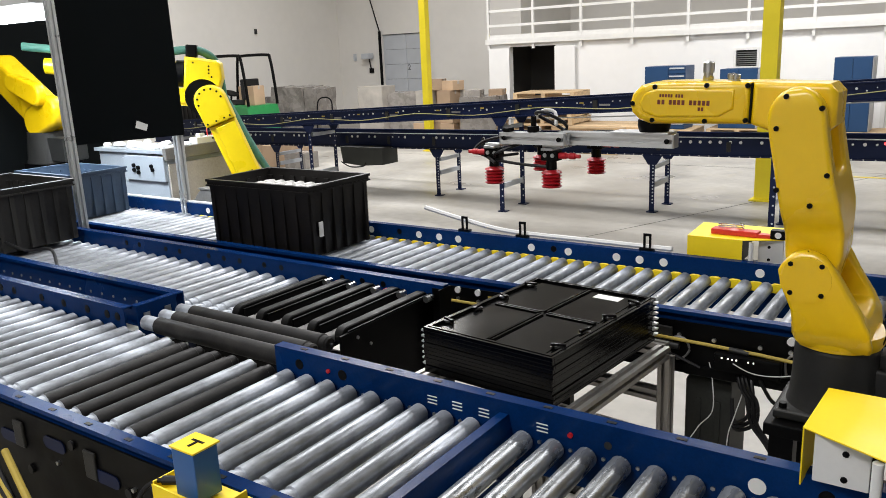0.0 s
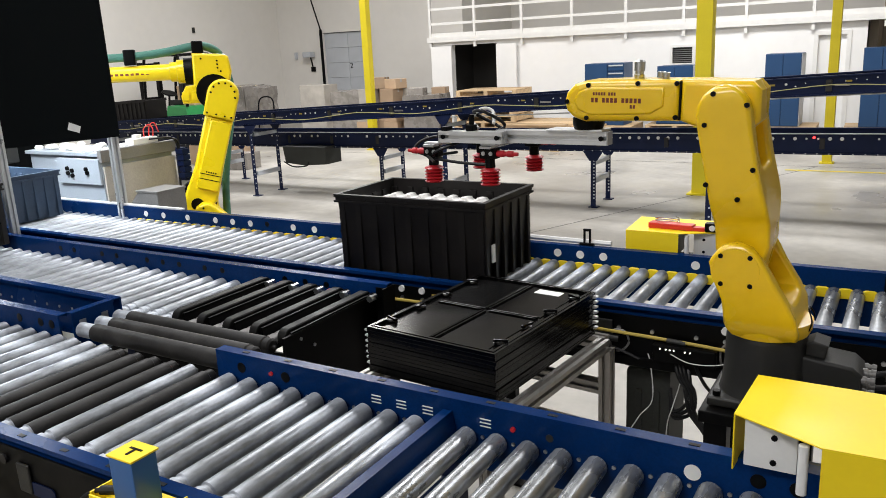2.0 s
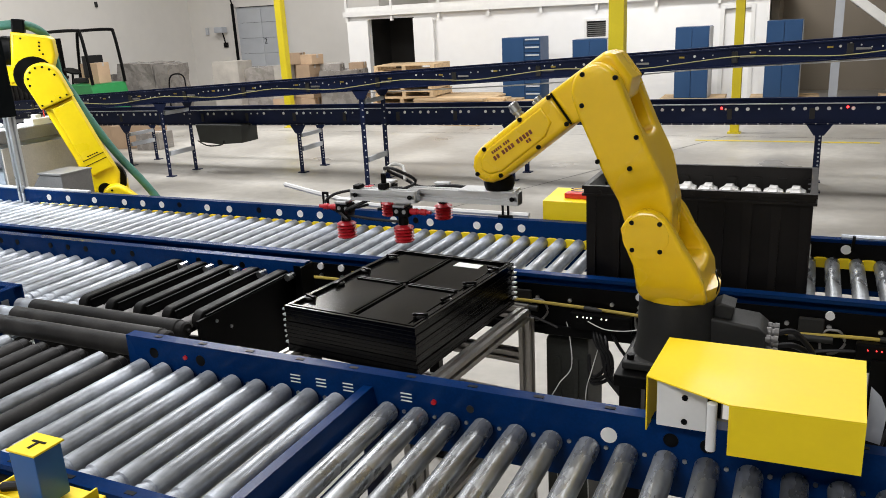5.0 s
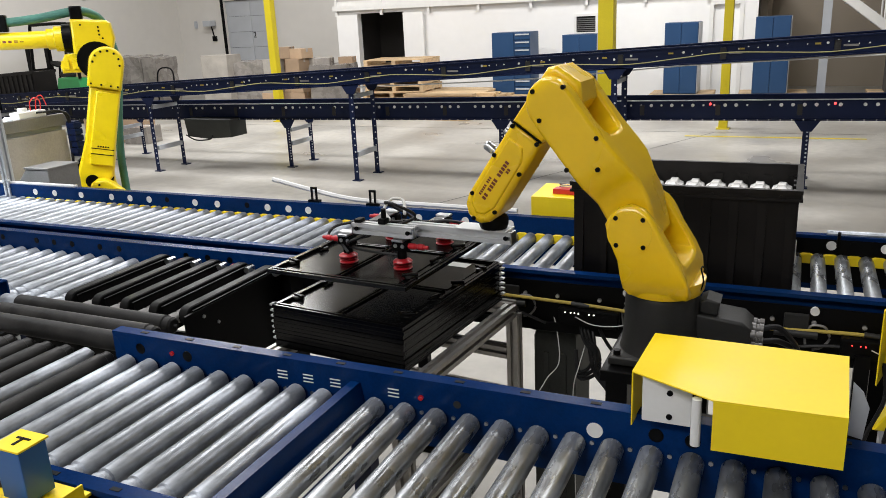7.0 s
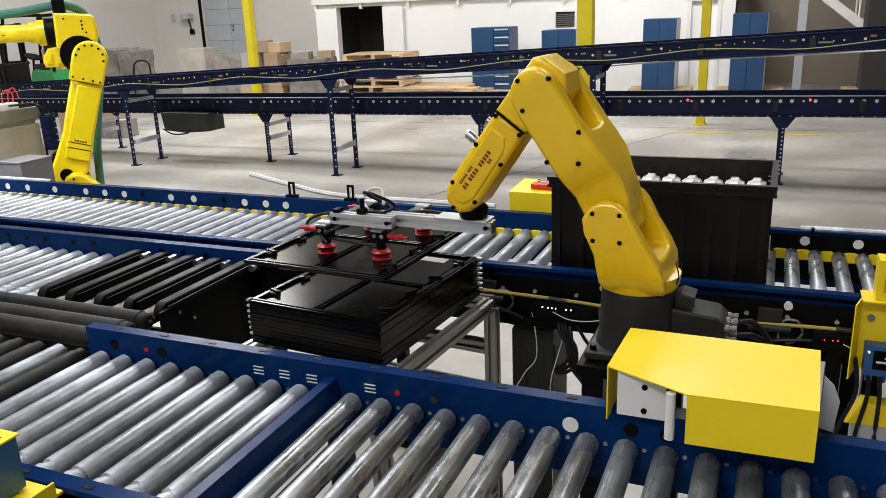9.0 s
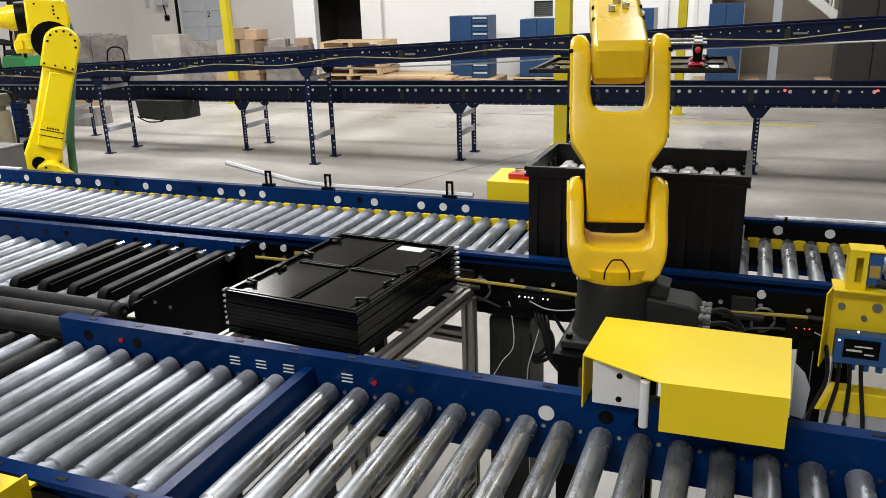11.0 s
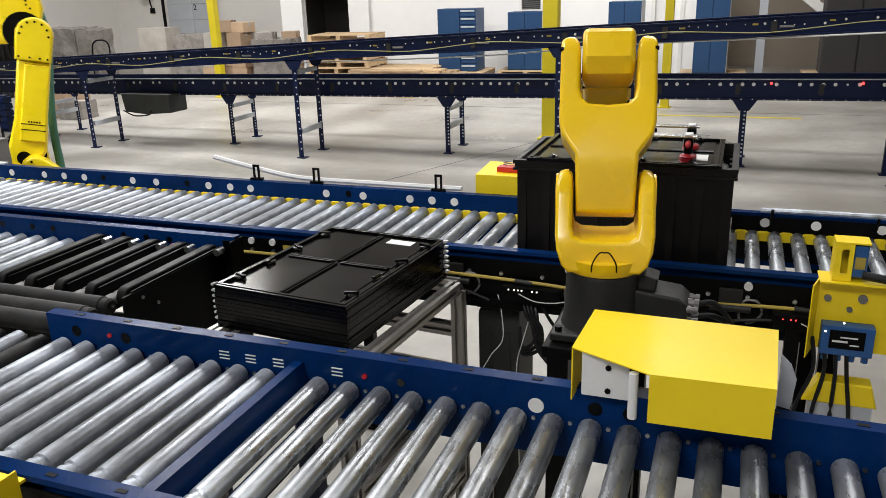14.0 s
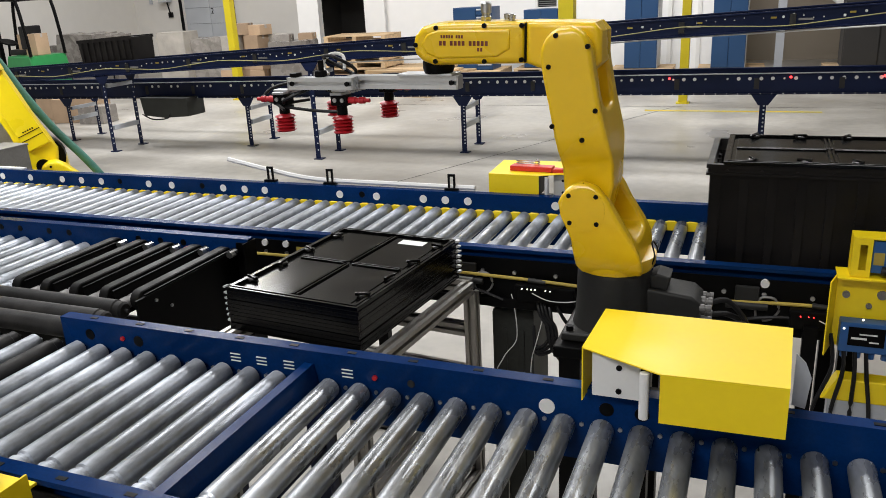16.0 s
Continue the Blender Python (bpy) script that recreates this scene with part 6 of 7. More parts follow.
for i in range(110):
    x = -12.6 + 0.152 * i
    wagain("roller", me_bl, low, pose(x, LY0 + 0.01, zl(x) - 0.085))
random.seed(3)
b = B()
bw = B()
for i in range(150):
    x = -12.5 + 0.113 * i
    if random.random() < 0.75:
        cyl(bw, (x, LY0 - 0.006, zl(x) - 0.06), (x, LY0 - 0.010, zl(x) - 0.06), random.choice((0.012, 0.019, 0.02)), seg=8)
    cyl(bw, (x, LY0 - 0.036, zl(x) - 0.215), (x, LY0 - 0.038, zl(x) - 0.215), 0.007, seg=6)
tagged(wpart("stud", bw, PAPER, low), kind="stuff")
for i in range(20):
    x = -12.3 + 0.82 * i
    b = B()
    box(b, x - 0.026, x + 0.026, LY0 - 0.012, LY0 - 0.005, zl(x) - 0.17, zl(x) - 0.055, 0.003)
    wpart("joint_plate", b, GREYR, low)
wdiscs("status_light", [(x, LY0 - 0.03, zl(x) - 0.045) for x in (-0.9, 0.33, 1.2, 2.1)], (0, 1, 0), 0.013, 0.006, 8, LEDR, low)
b = B()
tube(b, [(x, LY0 - 0.04, zl(x) - 0.004) for x in (-13, -8, -4, 0, 4.4)], 0.006)
wpart("edge_strip", b, CABGREY, low)

up = tagged(empty("inclined_back_conveyor", pose(-3.5, 8.75, 0)), "gently rising dark blue conveyor with a slack yellow cable", "conveyor", group="dark blue back conveyors")
UY0, UY1 = 8.52, 9.06
def zu(x):
    return 1.385 + 0.0455 * (x + 4.9)
back_rail(up, -12.5, zu(-12.5), 5.0, zu(5.0), UY0, 0.185)
back_rail(up, -12.5, zu(-12.5), 5.0, zu(5.0), UY1, 0.185)
for lx in (-11.6, -8.34, -5.06, -1.82, 1.5):
    back_leg(up, lx, UY0, UY1, zu(lx) - 0.17, zu(lx) - 0.17)
b = B()
prism(b, [(-12.4, zu(-12.4) - 0.03), (4.9, zu(4.9) - 0.03), (4.9, zu(4.9) - 0.04), (-12.4, zu(-12.4) - 0.04)], UY0 + 0.02, UY1 - 0.02)
wpart("belt", b, BLACKM, up)
b = B()
pts = []
for i in range(36):
    x = -12 + 0.47 * i
    pts.append((x, UY0 - 0.05, zu(x) - 0.115 + 0.028 * math.cos(i * 1.57)))
tube(b, pts, 0.0048, fine=3)
wpart("cable", b, CABLEP, up, "slack pale yellow cable")
bw = B()
for i in range(190):
    x = -12.3 + 0.088 * i
    if random.random() < 0.6:
        z = zu(x) - random.choice((0.045, 0.06, 0.06, 0.085))
        cyl(bw, (x, UY0 - 0.006, z), (x, UY0 - 0.010, z), random.choice((0.006, 0.008, 0.008, 0.013)), seg=8)
for i in range(100):
    x = -12.3 + 0.17 * i
    if i % 4 == 1:
        bg = B()
        box(bg, x - 0.026, x + 0.026, UY0 - 0.010, UY0 - 0.005, zu(x) - 0.070, zu(x) - 0.053)
        wpart("tag", bg, CABLEY, up)
    if i % 6 == 2:
        bg = B()
        box(bg, x - 0.028, x + 0.028, UY0 - 0.02, UY0 - 0.005, zu(x) - 0.15, zu(x) - 0.04, 0.003)
        wpart("joint_plate", bg, GREYR, up)
        bg = B()
        box(bg, x + 0.05, x + 0.18, UY0 - 0.016, UY0 - 0.005, zu(x) - 0.100, zu(x) - 0.080)
        wpart("name_plate", bg, WORNSTEEL, up)
tagged(wpart("stud", bw, PAPER, up), kind="stuff")
b = B()
tube(b, [(-5.5, UY1 + 0.05, zu(-5.5) - 0.25), (-3.0, UY1 + 0.05, zu(-3) - 0.28), (-1.2, UY1, zu(-1.2) - 0.23), (0.5, UY0 - 0.02, zu(0.5) - 0.20), (4, UY0, zu(4) - 0.2)], 0.008)
wpart("wire", b, CABLEW, up)

t = tagged(empty("motor_guard", pose(-7.75, 9.05, 0.41)), "dark mesh motor guard hung under the back conveyor", "guard")
b = B()
prism(b, [(-0.4, 0.28), (0.42, 0.28), (0.42, 0.03), (0.0, 0.0), (-0.36, 0.03)], -0.12, 0.25, bevel=0.01)
part("cage", b, GREYBIN, t)
b = B()
tube(b, [(-0.38, -0.13, 0.05), (-0.2, -0.13, -0.02), (0.05, -0.13, 0.0), (0.1, -0.13, 0.06)], 0.010)
part("cable", b, CABLE, t)

# black tote that comes along the rising conveyor
btote = tagged(empty("back_tote"), "black plastic tote riding the inclined back conveyor", "tote", group="black totes")
b = B()
prism(b, [(0.02, 0.0), (0.92, 0.0), (0.94, 0.30), (0.0, 0.30)], 0.06, 0.48)
part("body", b, TOTEP, btote)
b = B()
box(b, -0.01, 0.95, 0.05, 0.07, 0.27, 0.315)
box(b, -0.01, 0.95, 0.47, 0.49, 0.27, 0.315)
for k in range(9):
    box(b, 0.05 + 0.105 * k, 0.075 + 0.105 * k, 0.045, 0.06, 0.02, 0.27)
part("rim", b, TOTEP, btote)

# ---------------------------------------------------------------- goods along the back wall
def pallet(x, y, turn=0, w=1.2, d=1.0, z=0.0):
    t = tagged(empty("pallet", pose(x, y, z, 0, 0, turn)), "plain wooden pallet on the floor", "pallet", group="pallets")
    b = B()
    box(b, -w / 2, w / 2, -0.05, 0.05, 0, 0.02)
    board = mesh_of("board", b, WOOD)
    n = 7
    for k in range(n):
        again("board", board, t, pose(0, -d / 2 + 0.05 + (d - 0.1) * k / (n - 1), 0.115))
    for k in range(3):
        again("board", board, t, pose(0, -d / 2 + 0.05 + (d - 0.1) * k / 2, 0.0))
    b = B()
    box(b, -0.045, 0.045, -d / 2, d / 2, 0.0205, 0.1145)
    bear = mesh_of("bearer", b, WOOD)
    for k in (-1, 0, 1):
        again("bearer", bear, t, pose(k * (w / 2 - 0.05), 0, 0))
    return t


def cabinet(x, y, w, h, label, drawers=False, z=0.273):
    t = tagged(empty("tool_cabinet", pose(x, y, z)), label, "cabinet", group="blue cabinets")
    h -= 0.136
    b = B()
    box(b, 0, w, 0.02, 0.6, 0, h, 0.006)
    part("body", b, CABBLUE, t, smooth=True)
    dw = w / 2 if not drawers else w
    for k in range(2):
        b = B()
        if drawers:
            box(b, 0.006, 0.58 * w - 0.003, 0.0, 0.019, 0.01 if k == 0 else h / 2 + 0.005, h / 2 - 0.005 if k == 0 else h - 0.01, 0.004)
        else:
            box(b, 0.006 + k * dw, (k + 1) * dw - 0.006, 0.0, 0.019, 0.01, h - 0.01, 0.004)
        d = part("door", b, CABBLUE, t, smooth=True)
        b = B()
        hx = 0.5 * w if drawers else dw + (-0.05 if k == 0 else 0.05)
        box(b, hx - 0.01, hx + 0.01, -0.02, 0.0, h * 0.5, h * 0.5 + 0.12)
        part("handle", b, BLACKM, d)
    if drawers:
        for k in range(8):
            b = B()
            box(b, 0.60 * w, w - 0.006, 0.0, 0.019, 0.01 + k * h / 8, (k + 1) * h / 8 - 0.01, 0.004)
            d = part("drawer", b, CABBLUE, t)
            b = B()
            box(b, 0.62 * w, w - 0.02, -0.015, 0.0, (k + 0.62) * h / 8, (k + 0.8) * h / 8)
            part("label_strip", b, CABGREY, d)
    else:
        b = B()
        box(b, w, w + 0.012, 0.03, 0.58, 0.01, h - 0.01)
        part("side_panel", b, CABGREY, t)
    return t


CY = 16.0
cabinet(-6.02, CY, 0.84, 1.40, "blue cabinet with a bank of labelled drawers on a pallet", True)
pallet(-5.6, CY + 0.35)
pallet(-5.6, CY + 0.35, 2, z=0.136)
cabinet(-4.60, CY + 0.35, 0.72, 1.30, "blue two-door steel cabinet on a pallet")
pallet(-4.2, CY + 0.7)
pallet(-4.2, CY + 0.7, 2, z=0.136)
cabinet(-2.48, CY, 0.62, 1.47, "blue two-door steel cabinet on a pallet")
pallet(-2.15, CY + 0.3)
pallet(-2.15, CY + 0.3, 2, z=0.136)
cabinet(-0.86, CY, 0.60, 1.52, "tall blue two-door steel cabinet on a pallet")
pallet(-0.5, CY + 0.3)
pallet(-0.5, CY + 0.3, 2, z=0.136)
t = tagged(empty("dark_cabinet", pose(1.35, CY, 0.273)), "large black closed cabinet on a pallet", "cabinet")
b = B()
box(b, 0, 1.15, 0, 0.7, 0, 2.0, 0.01)
part("body", b, DARK, t)
b = B()
box(b, 0.02, 0.56, -0.02, -0.002, 0.02, 1.97)
box(b, 0.59, 1.13, -0.02, -0.002, 0.02, 1.97)
part("door", b, DARK, t)
pallet(1.7, CY + 0.3)
pallet(1.7, CY + 0.3, 2, z=0.136)
t = tagged(empty("grey_post", pose(0.35, 17.9, 0)), "pale grey steel post by the recess", "post")
b = B()
box(b, -0.08, 0.08, -0.08, 0.08, 0.0, ZC)
part("shaft", b, CABGREY, t)

# timber and pallets in front of the open store
for k, (px, py, tt) in enumerate(((-8.9, 16.4, 4), (-7.6, 14.6, 10), (-6.3, 14.4, -5))):
    pallet(px, py, tt)
for k in range(8):
    pallet(-8.02 + random.uniform(-0.05, 0.05), 15.7, 3 + random.uniform(-3, 3), 1.4, 1.0, 0.136 * k)
# sawn boards piled crosswise on two bearers
for px in (-6.9, -5.6):
    t = tagged(empty("timber_bearer", pose(px, 15.6, 0)), "square timber bearer under a pile of boards", "timber", group="timber bearers")
    b = B()
    box(b, -0.05, 0.05, -0.75, 0.75, 0.0, 0.10, 0.004)
    part("beam", b, WOOD, t)
for k in range(42):
    row, lv = k % 6, k // 6
    t = tagged(empty("plank", pose(-6.2 - 0.04 * lv + random.uniform(-0.25, 0.25), 15.0 + 0.24 * row + random.uniform(-0.03, 0.03), 0.101 + 0.043 * lv, 0, 0, random.uniform(-4, 4))), "sawn timber plank in a loose pile", "plank", group="piled planks")
    b = B()
    box(b, -1.1 + random.uniform(-0.2, 0.2), 1.1 - 0.1 * lv + random.uniform(-0.3, 0.2), -0.09, 0.09, 0.0, 0.04, 0.004)
    part("board", b, WOOD, t)

# wrapped goods and cartons by the dock door
random.seed(11)
def carton(x, y, z, w, d, h, turn, mat=CARD, name="carton", label="brown cardboard carton in a pile by the dock door"):
    t = tagged(empty(name, pose(x, y, z, 0, 0, turn)), label, "carton" if name == "carton" else "bundle", group="stored goods")
    b = B()
    box(b, -w / 2, w / 2, -d / 2, d / 2, 0, h, 0.012)
    part("box", b, mat, t, smooth=True)
    b = B()
    box(b, -w / 2 - 0.001, w / 2 + 0.001, -0.03, 0.03, h - 0.08, h + 0.0015)
    part("tape", b, CRATE, t)
    return t


for k in range(18):
    lv = k // 6
    carton(-11.35 + 0.36 * (k % 6) + random.uniform(-0.06, 0.06), 15.6 + 0.3 * (k % 2), 0.38 * lv, random.uniform(0.33, 0.5), random.uniform(0.3, 0.45), 0.38, random.uniform(-14, 14), random.choice((CARD, CARD, FILM, CRATE)))
carton(-11.05, 15.75, 1.14, 0.34, 0.3, 0.26, 12, CARD)
carton(-10.55, 15.65, 1.14, 0.42, 0.34, 0.22, -18, CARD)
wr = "goods wrapped in creased clear film on a pallet"
def bundle(x, y, w, d, h, turn, mat=FILM, label=wr):
    t = tagged(empty("wrapped_bundle", pose(x, y, 0, 0, 0, turn)), label, "bundle", group="stored goods")
    b = B()
    box(b, -w / 2, w / 2, -d / 2, d / 2, 0.12, h)
    bmesh.ops.subdivide_edges(b, edges=b.edges[:], cuts=5, use_grid_fill=True)
    for v in b.verts:
        s = noise.noise(v.co * 3.1 + Vector((x, y, 0)))
        v.co += Vector((s * 0.06, noise.noise(v.co * 2.7 + Vector((y, x, 3))) * 0.06, s * 0.05 if v.co.z > 0.2 else 0))
    part("wrapped_load", b, mat, t)
    b = B()
    box(b, -w / 2, w / 2, -d / 2, d / 2, 0.0, 0.10)
    part("skid", b, WOOD, t)
    return t


bundle(-12.2, 16.2, 1.5, 0.8, 1.08, 4)
bundle(-9.7, 15.6, 0.9, 0.7, 1.0, 10)
bundle(-15.0, 15.0, 1.1, 0.8, 1.32, 4)
bundle(-15.9, 15.2, 0.7, 0.8, 1.05, -6)
bundle(-14.2, 15.0, 0.45, 0.7, 1.28, 3, FILM, "grey panel goods wrapped in clear film")
carton(-13.0, 15.8, 0, 0.75, 0.6, 1.26, 4, CRATE, "tall_crate", "plain tall buff crate by the dock door")
carton(-11.3, 10.9, 0, 0.8, 0.6, 0.42, 20, CARD)
carton(-12.0, 11.1, 0, 0.6, 0.6, 0.5, -10, CARD)
carton(-10.75, 10.7, 0, 0.5, 0.4, 0.3, 5, FILM)
t = tagged(empty("white_carton", pose(-10.68, 16.6, 0)), "flat white boxes stacked on the floor", "carton")
b = B()
box(b, -0.45, 0.45, -0.3, 0.3, 0, 0.20, 0.01)
part("box", b, PAPER, t)
t = tagged(empty("hand_truck", pose(-13.75, 14.6, 0, 0, 0, 20)), "black steel hand truck with a looped handle", "hand truck")
b = B()
tube(b, [(-0.2, 0, 0.1), (-0.2, 0.05, 0.5), (-0.18, 0.12, 0.95), (0.0, 0.13, 1.05), (0.18, 0.12, 0.95), (0.2, 0.05, 0.5), (0.2, 0, 0.1)], 0.018)
part("frame", b, BLACKM, t)
b = B()
box(b, -0.2, 0.2, -0.25, 0.0, 0.06, 0.08)
part("toe_plate", b, BLACKM, t)
for s in (-0.22, 0.22):
    b = B()
    cyl(b, (s - 0.03, 0.08, 0.11), (s + 0.03, 0.08, 0.11), 0.11, seg=16)
    part("wheel", b, CABLE, t)

# forklift
t = tagged(empty("forklift", pose(-15.1, 13.2, 0, 0, 0, 0)), "green forklift truck with a black overhead guard", "forklift")
b = B()
prism(b, [(-0.75, 0.25), (0.75, 0.25), (0.78, 0.7), (0.72, 0.98), (0.1, 1.0), (0.0, 0.7), (-0.5, 0.65), (-0.75, 0.6)], -0.5, 0.5, bevel=0.03)
part("chassis", b, GREEN, t, smooth=True)
b = B()
b.free()
for s in (-0.46, 0.46):
    b = B()
    tube(b, [(-0.72, s, 0.6), (-0.62, s, 1.4), (-0.52, s, 2.08), (-0.35, s, 2.14), (0.5, s, 2.14), (0.62, s, 2.05), (0.70, s, 1.5), (0.74, s, 0.98)], 0.035)
    part("overhead_guard", b, BLACKM, t)
for k in range(6):
    b = B()
    box(b, -0.45 + 0.2 * k, -0.40 + 0.2 * k, -0.46, 0.46, 2.12, 2.15)
    part("guard_bar", b, BLACKM, t)
b = B()
for s in (-0.25, 0.25):
    box(b, -1.0, -0.9, s - 0.05, s + 0.05, 0.05, 2.0)
for zz in (0.3, 1.1, 1.9):
    box(b, -0.98, -0.92, -0.25, 0.25, zz, zz + 0.08)
box(b, -1.06, -1.01, -0.45, 0.45, 0.15, 0.55)
part("mast", b, BLACKM, t)
for s in (-0.2, 0.2):
    b = B()
    box(b, -2.0, -1.01, s - 0.05, s + 0.05, 0.06, 0.11)
    part("fork", b, BLACKM, t)
b = B()
box(b, -0.1, 0.35, -0.25, 0.25, 1.0, 1.12, 0.03)
box(b, 0.28, 0.4, -0.25, 0.25, 1.12, 1.6, 0.03)
part("seat", b, CABLE, t)
b = B()
tube(b, [(-0.45, 0, 0.65), (-0.35, 0, 1.25)], 0.025)
lathe(b, [(0, 0.17), (0.02, 0.18), (0.035, 0.17)], (-0.36, 0, 1.25), (-0.30, 0, 1.40), seg=18)
part("steering_column", b, BLACKM, t)
for wx, wr2 in ((-0.5, 0.3), (0.5, 0.25)):
    for s in (-0.5, 0.5):
        b = B()
        cyl(b, (wx, s - 0.09, wr2), (wx, s + 0.09, wr2), wr2, seg=24)
        part("wheel", b, CABLE, t, smooth=True)
carton(-14.72, 13.2, 0.985, 0.45, 0.4, 0.45, 8, CARD)

# ---------------------------------------------------------------- movements
def arm_pose(yaw, r, z):
    """Angles for the wrist at reach r and height z over the foot: yaw, upper arm's lean, forearm's fall."""
    dx, dz = r + J2X, z - J2Z
    d = min(math.hypot(dx, dz), L1 + L2 - 0.004)
    base = math.atan2(dz, dx)
    k = math.acos((L1 * L1 + d * d - L2 * L2) / (2 * L1 * d))
    a = base + k                       # upper arm above the horizon
    ex, ez = L1 * math.cos(a), L1 * math.sin(a)
    f = math.atan2(dz - ez, dx - ex)   # forearm above the horizon
    return a, f


def robot_parts(yaw, r, z, twist=0.0):
    a, f = arm_pose(yaw, r, z)
    spin = pose(0, 0, 0, 0, 0, yaw)
    m_up = spin @ Matrix.Translation((J2X, 0, J2Z)) @ Matrix.Rotation(-(math.pi / 2 - a), 4, "Y")
    el = Vector((J2X - L1 * math.cos(a), 0, J2Z + L1 * math.sin(a)))
    m_fo = spin @ Matrix.Translation(el) @ Matrix.Rotation(f, 4, "Y")
    wr3 = Vector((-r, 0, z))
    m_wr = spin @ Matrix.Translation(wr3)
    m_gr = m_wr @ pose(0, 0, 0, 0, 0, twist)
    return spin, m_up, m_fo, m_wr, m_gr


# seconds, yaw, reach, wrist height over the foot, gripper twist
HOME = (0.0, 0.424, 0.672, -3.0)
RKEYS = [
    (0.0, *HOME), (4.25, *HOME), (4.4, 0, 0.430, 0.614, -3), (4.6, 0, 0.436, 0.540, -2), (4.8, 0, 0.437, 0.489, -1), (5.0, 0, 0.436, 0.452, 0),
    (5.2, 0, 0.430, 0.408, -2), (5.6, -3.0, 0.444, 0.335, -1), (5.9, -5.3, 0.455, 0.268, 0.5), (6.2, -5.74, 0.457, 0.2235, 0.74), (6.5, -5.74, 0.457, 0.2235, 0.74), (7.0, -3.2, 0.430, 0.336, 0), (7.2, -2.5, 0.420, 0.3465, -0.5),
    (8.85, -2.5, 0.420, 0.3465, -0.5), (9.0, -2.5, 0.420, 0.3525, -0.5), (9.2, -2.5, 0.422, 0.392, -0.5), (9.5, -4, 0.424, 0.55, -1), (9.8, -8, 0.43, 0.68, -1.5), (10.1, -22, 0.44, 0.73, -2),
    (10.4, -45, 0.45, 0.75, -3.5), (10.7, -66, 0.455, 0.755, -5), (10.95, -77, 0.46, 0.755, -8), (11.15, -80, 0.465, 0.75, -9.5), (11.3, -80, 0.468, 0.71, -9.5), (11.5, -80, 0.475, 0.625, -9.5),
    (11.7, -80, 0.485, 0.50, -9.5), (11.85, -80, 0.49, 0.452, -9.5), (12.0, -80, 0.49, 0.4475, -9.5), (13.95, -80, 0.49, 0.4475, -9.5), (14.1, -80, 0.49, 0.48, -9.5), (14.2, -80, 0.488, 0.54, -9.5),
    (14.3, -80, 0.484, 0.60, -9.5), (14.4, -80, 0.475, 0.645, -9), (14.6, -80, 0.465, 0.69, -8), (14.7, -79, 0.463, 0.70, -8), (14.8, -78, 0.46, 0.705, -7), (14.9, -76, 0.455, 0.71, -6), (15.0, -71, 0.45, 0.705, -4), (15.1, -55, 0.44, 0.705, -3),
    (15.2, -35, 0.435, 0.69, -3), (15.3, -16, 0.428, 0.68, -3), (15.4, -4, 0.425, 0.674, -3), (15.5, -0.5, 0.424, 0.672, -3), (15.6, *HOME), (16.0, *HOME)]
TKEYS = [(0, -3.196), (0.5, -2.891), (1, -2.603), (1.5, -2.318), (2, -2.027), (2.5, -1.732), (3, -1.429), (3.5, -1.123), (4, -0.804), (4.15, -0.719), (4.25, -0.676), (4.35, -0.668),
         (14.45, -0.668), (14.6, -0.658), (14.8, -0.601), (15.0, -0.504), (15.5, -0.281), (16.0, -0.102)]
BKEYS = [(0, -20), (0.8, -18.5), (1.0, -13.5), (1.2, 0), (1.35, 11), (1.5, 16), (1.65, 17), (3.8, 17), (4.1, 6), (4.4, -13), (4.6, -19), (5.2, -21), (6.4, -20.5), (7.0, 13), (7.3, 17),
         (9.2, 17), (13.8, 16.5), (14.0, 12), (14.15, 0), (14.3, -13), (14.45, -19), (14.6, -21.5), (16.0, -22.5)]


def lerp_keys(keys, t):
    for k0, k1 in zip(keys, keys[1:]):
        if k0[0] <= t <= k1[0]:
            u = (t - k0[0]) / (k1[0] - k0[0])
            return [a + (b2 - a) * u for a, b2 in zip(k0[1:], k1[1:])]
    return list(keys[-1][1:])


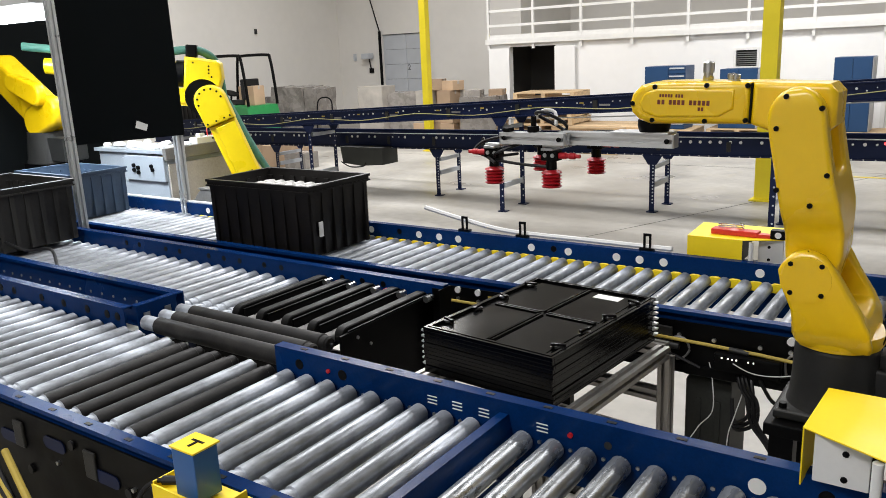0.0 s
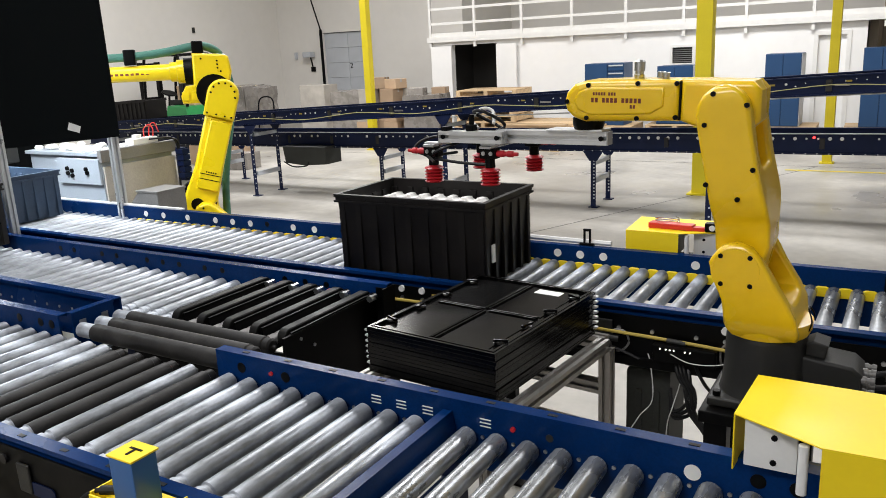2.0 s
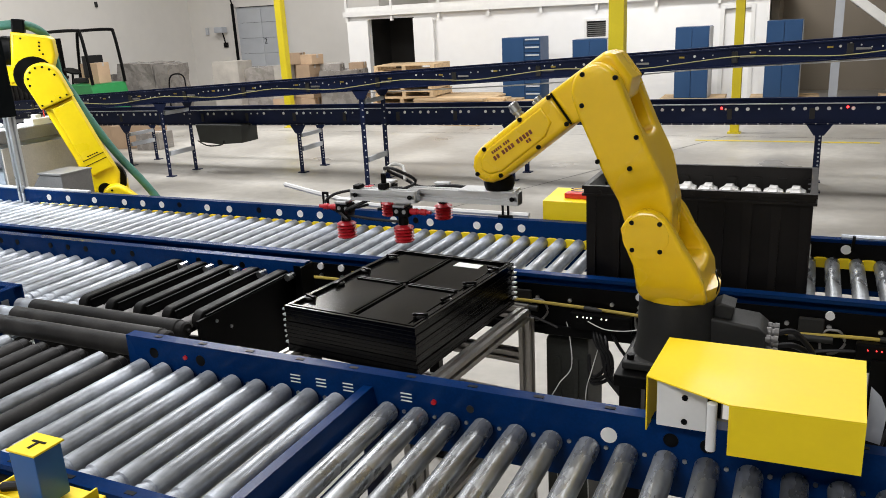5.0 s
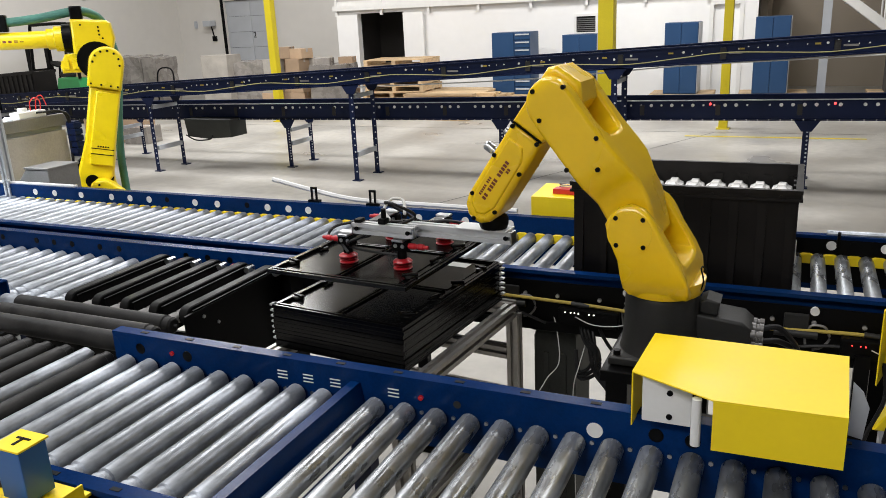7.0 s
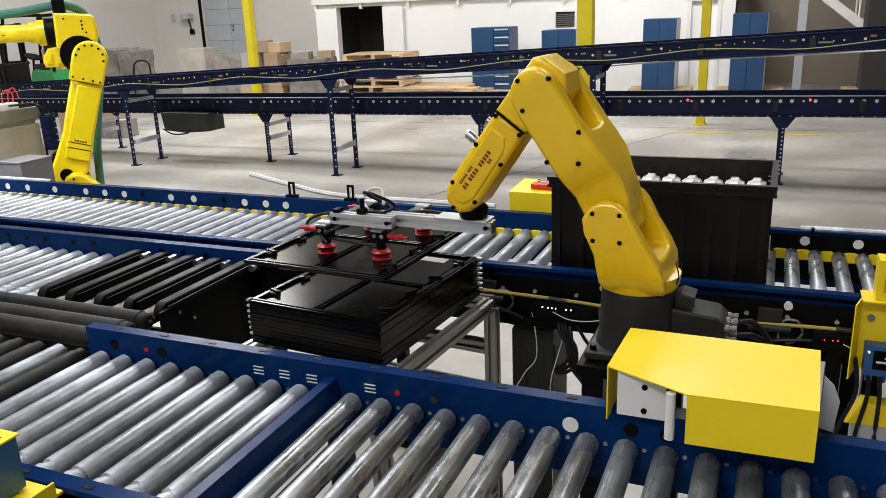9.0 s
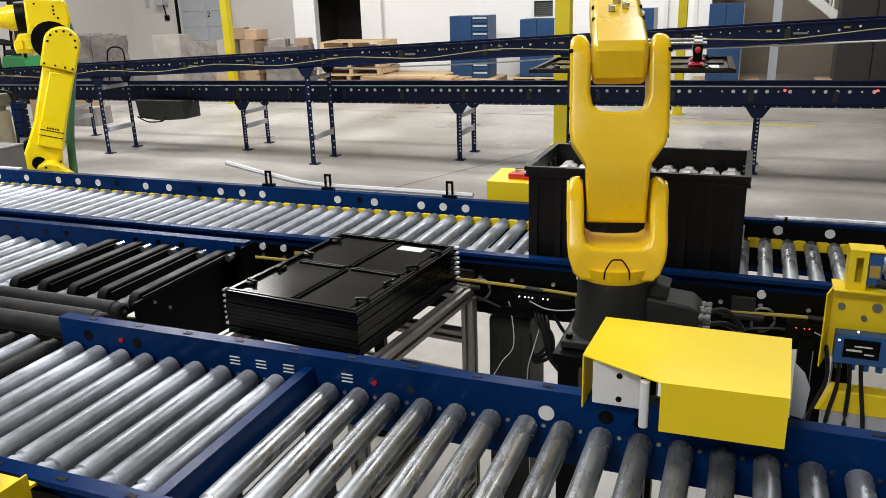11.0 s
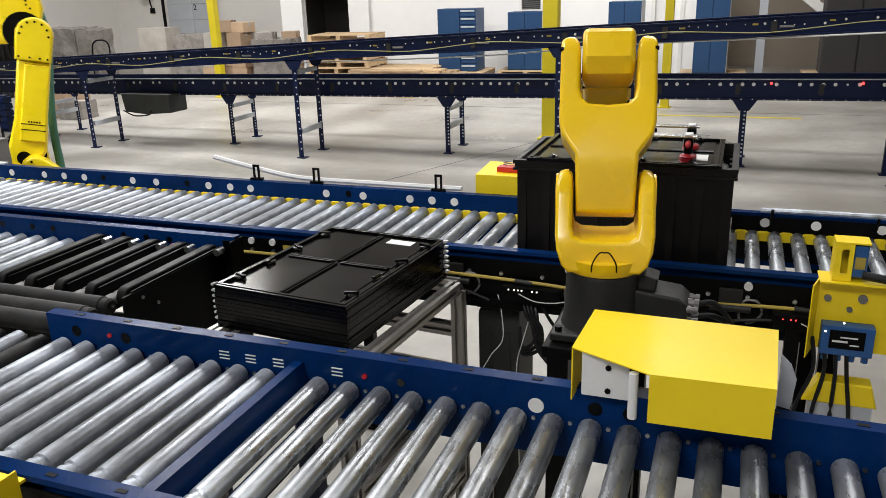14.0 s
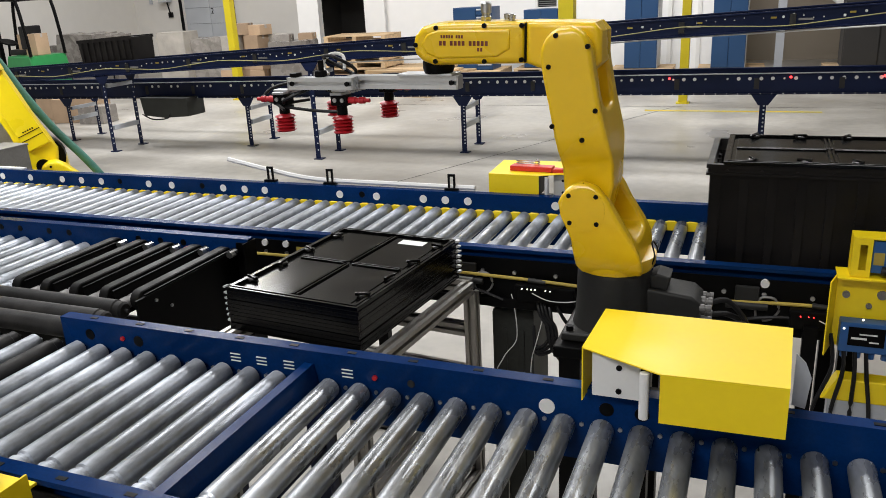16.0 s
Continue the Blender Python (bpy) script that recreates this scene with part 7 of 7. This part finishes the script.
def motions():
    # handling robot, in its foot's space; rows close enough that the joints stay together
    times = sorted({k[0] for k in RKEYS} | {round(9.2 + 0.1 * i, 2) for i in range(22)} | {round(4.3 + 0.1 * i, 2) for i in range(28)})
    rows = [(t, robot_parts(*lerp_keys(RKEYS, t))) for t in times]
    for ob, k in ((turret, 0), (upper, 1), (fore, 2), (wrist, 3), (grip, 4)):
        walk(ob, [(t, m[k]) for t, m in rows])
    # cups' lower folds: pressed together while the lid hangs on them
    for ob in lips:
        x, y = ob.location.x, ob.location.y
        walk(ob, [(t, pose(x, y, z)) for t, z in ((0, 0), (6.1, 0), (6.25, 0.017), (13.95, 0.017), (14.1, 0), (16, 0))])
    # lid: on the stack, carried, then riding its tote
    foot = pose(RX, RY, RZ)
    on_stack = pose(STACK[0], STACK[1], ZSTACK, 0, 0, STACK[2])
    grab = foot @ robot_parts(*lerp_keys(RKEYS, 6.5))[4]
    hold = grab.inverted() @ on_stack
    lrows = [(0.0, on_stack), (6.5, on_stack)]
    rest = pose(-0.668 + TL / 2, T_Y + TW / 2, T_Z + TH + 0.012, 0, 0, -90)
    # the cups' hold eases from the stack's square to the tote's
    there = (foot @ robot_parts(*lerp_keys(RKEYS, 12.0))[4]).inverted() @ rest
    lrows += [(t, foot @ m[4] @ hold.lerp(there, min(1, max(0, (t - 9.2) / 1.9)))) for t, m in rows if 6.5 < t < 11.9]
    lrows += [(12.0, rest), (14.45, rest)]
    for t, x in TKEYS:
        if t > 14.45:
            lrows.append((t, pose(x + TL / 2, T_Y + TW / 2, T_Z + TH + 0.012, 0, 0, -90)))
    walk(lid, lrows)
    walk(main_tote, [(t, pose(x, T_Y, T_Z)) for t, x in TKEYS])
    # large robot: its lower arm swings, its upper arm stays near level
    brows = []
    for t, lean in BKEYS:
        m1 = Matrix.Translation((BPX, 0, BZ)) @ Matrix.Rotation(radians(lean), 4, "Y")
        top = m1 @ Vector((0, 0, BL1))
        m2 = Matrix.Translation(top) @ Matrix.Rotation(radians(6 if lean < 0 else 0) * abs(lean) / 20, 4, "Y")
        brows.append((t, m1, m2))
    walk(barm, [(t, m1) for t, m1, m2 in brows])
    walk(bhose, [(t, m1) for t, m1, m2 in brows])
    walk(bfore, [(t, m2) for t, m1, m2 in brows])
    # tote on the rising conveyor
    walk(btote, [(t, pose(x, UY0 + 0.02, zu(x + 0.47) - 0.028, 0, -2.6, 0)) for t, x in ((0, -11.6), (13.2, -11.6), (14.5, -9.75), (15.2, -9.3), (16.0, -8.75))])


motions()
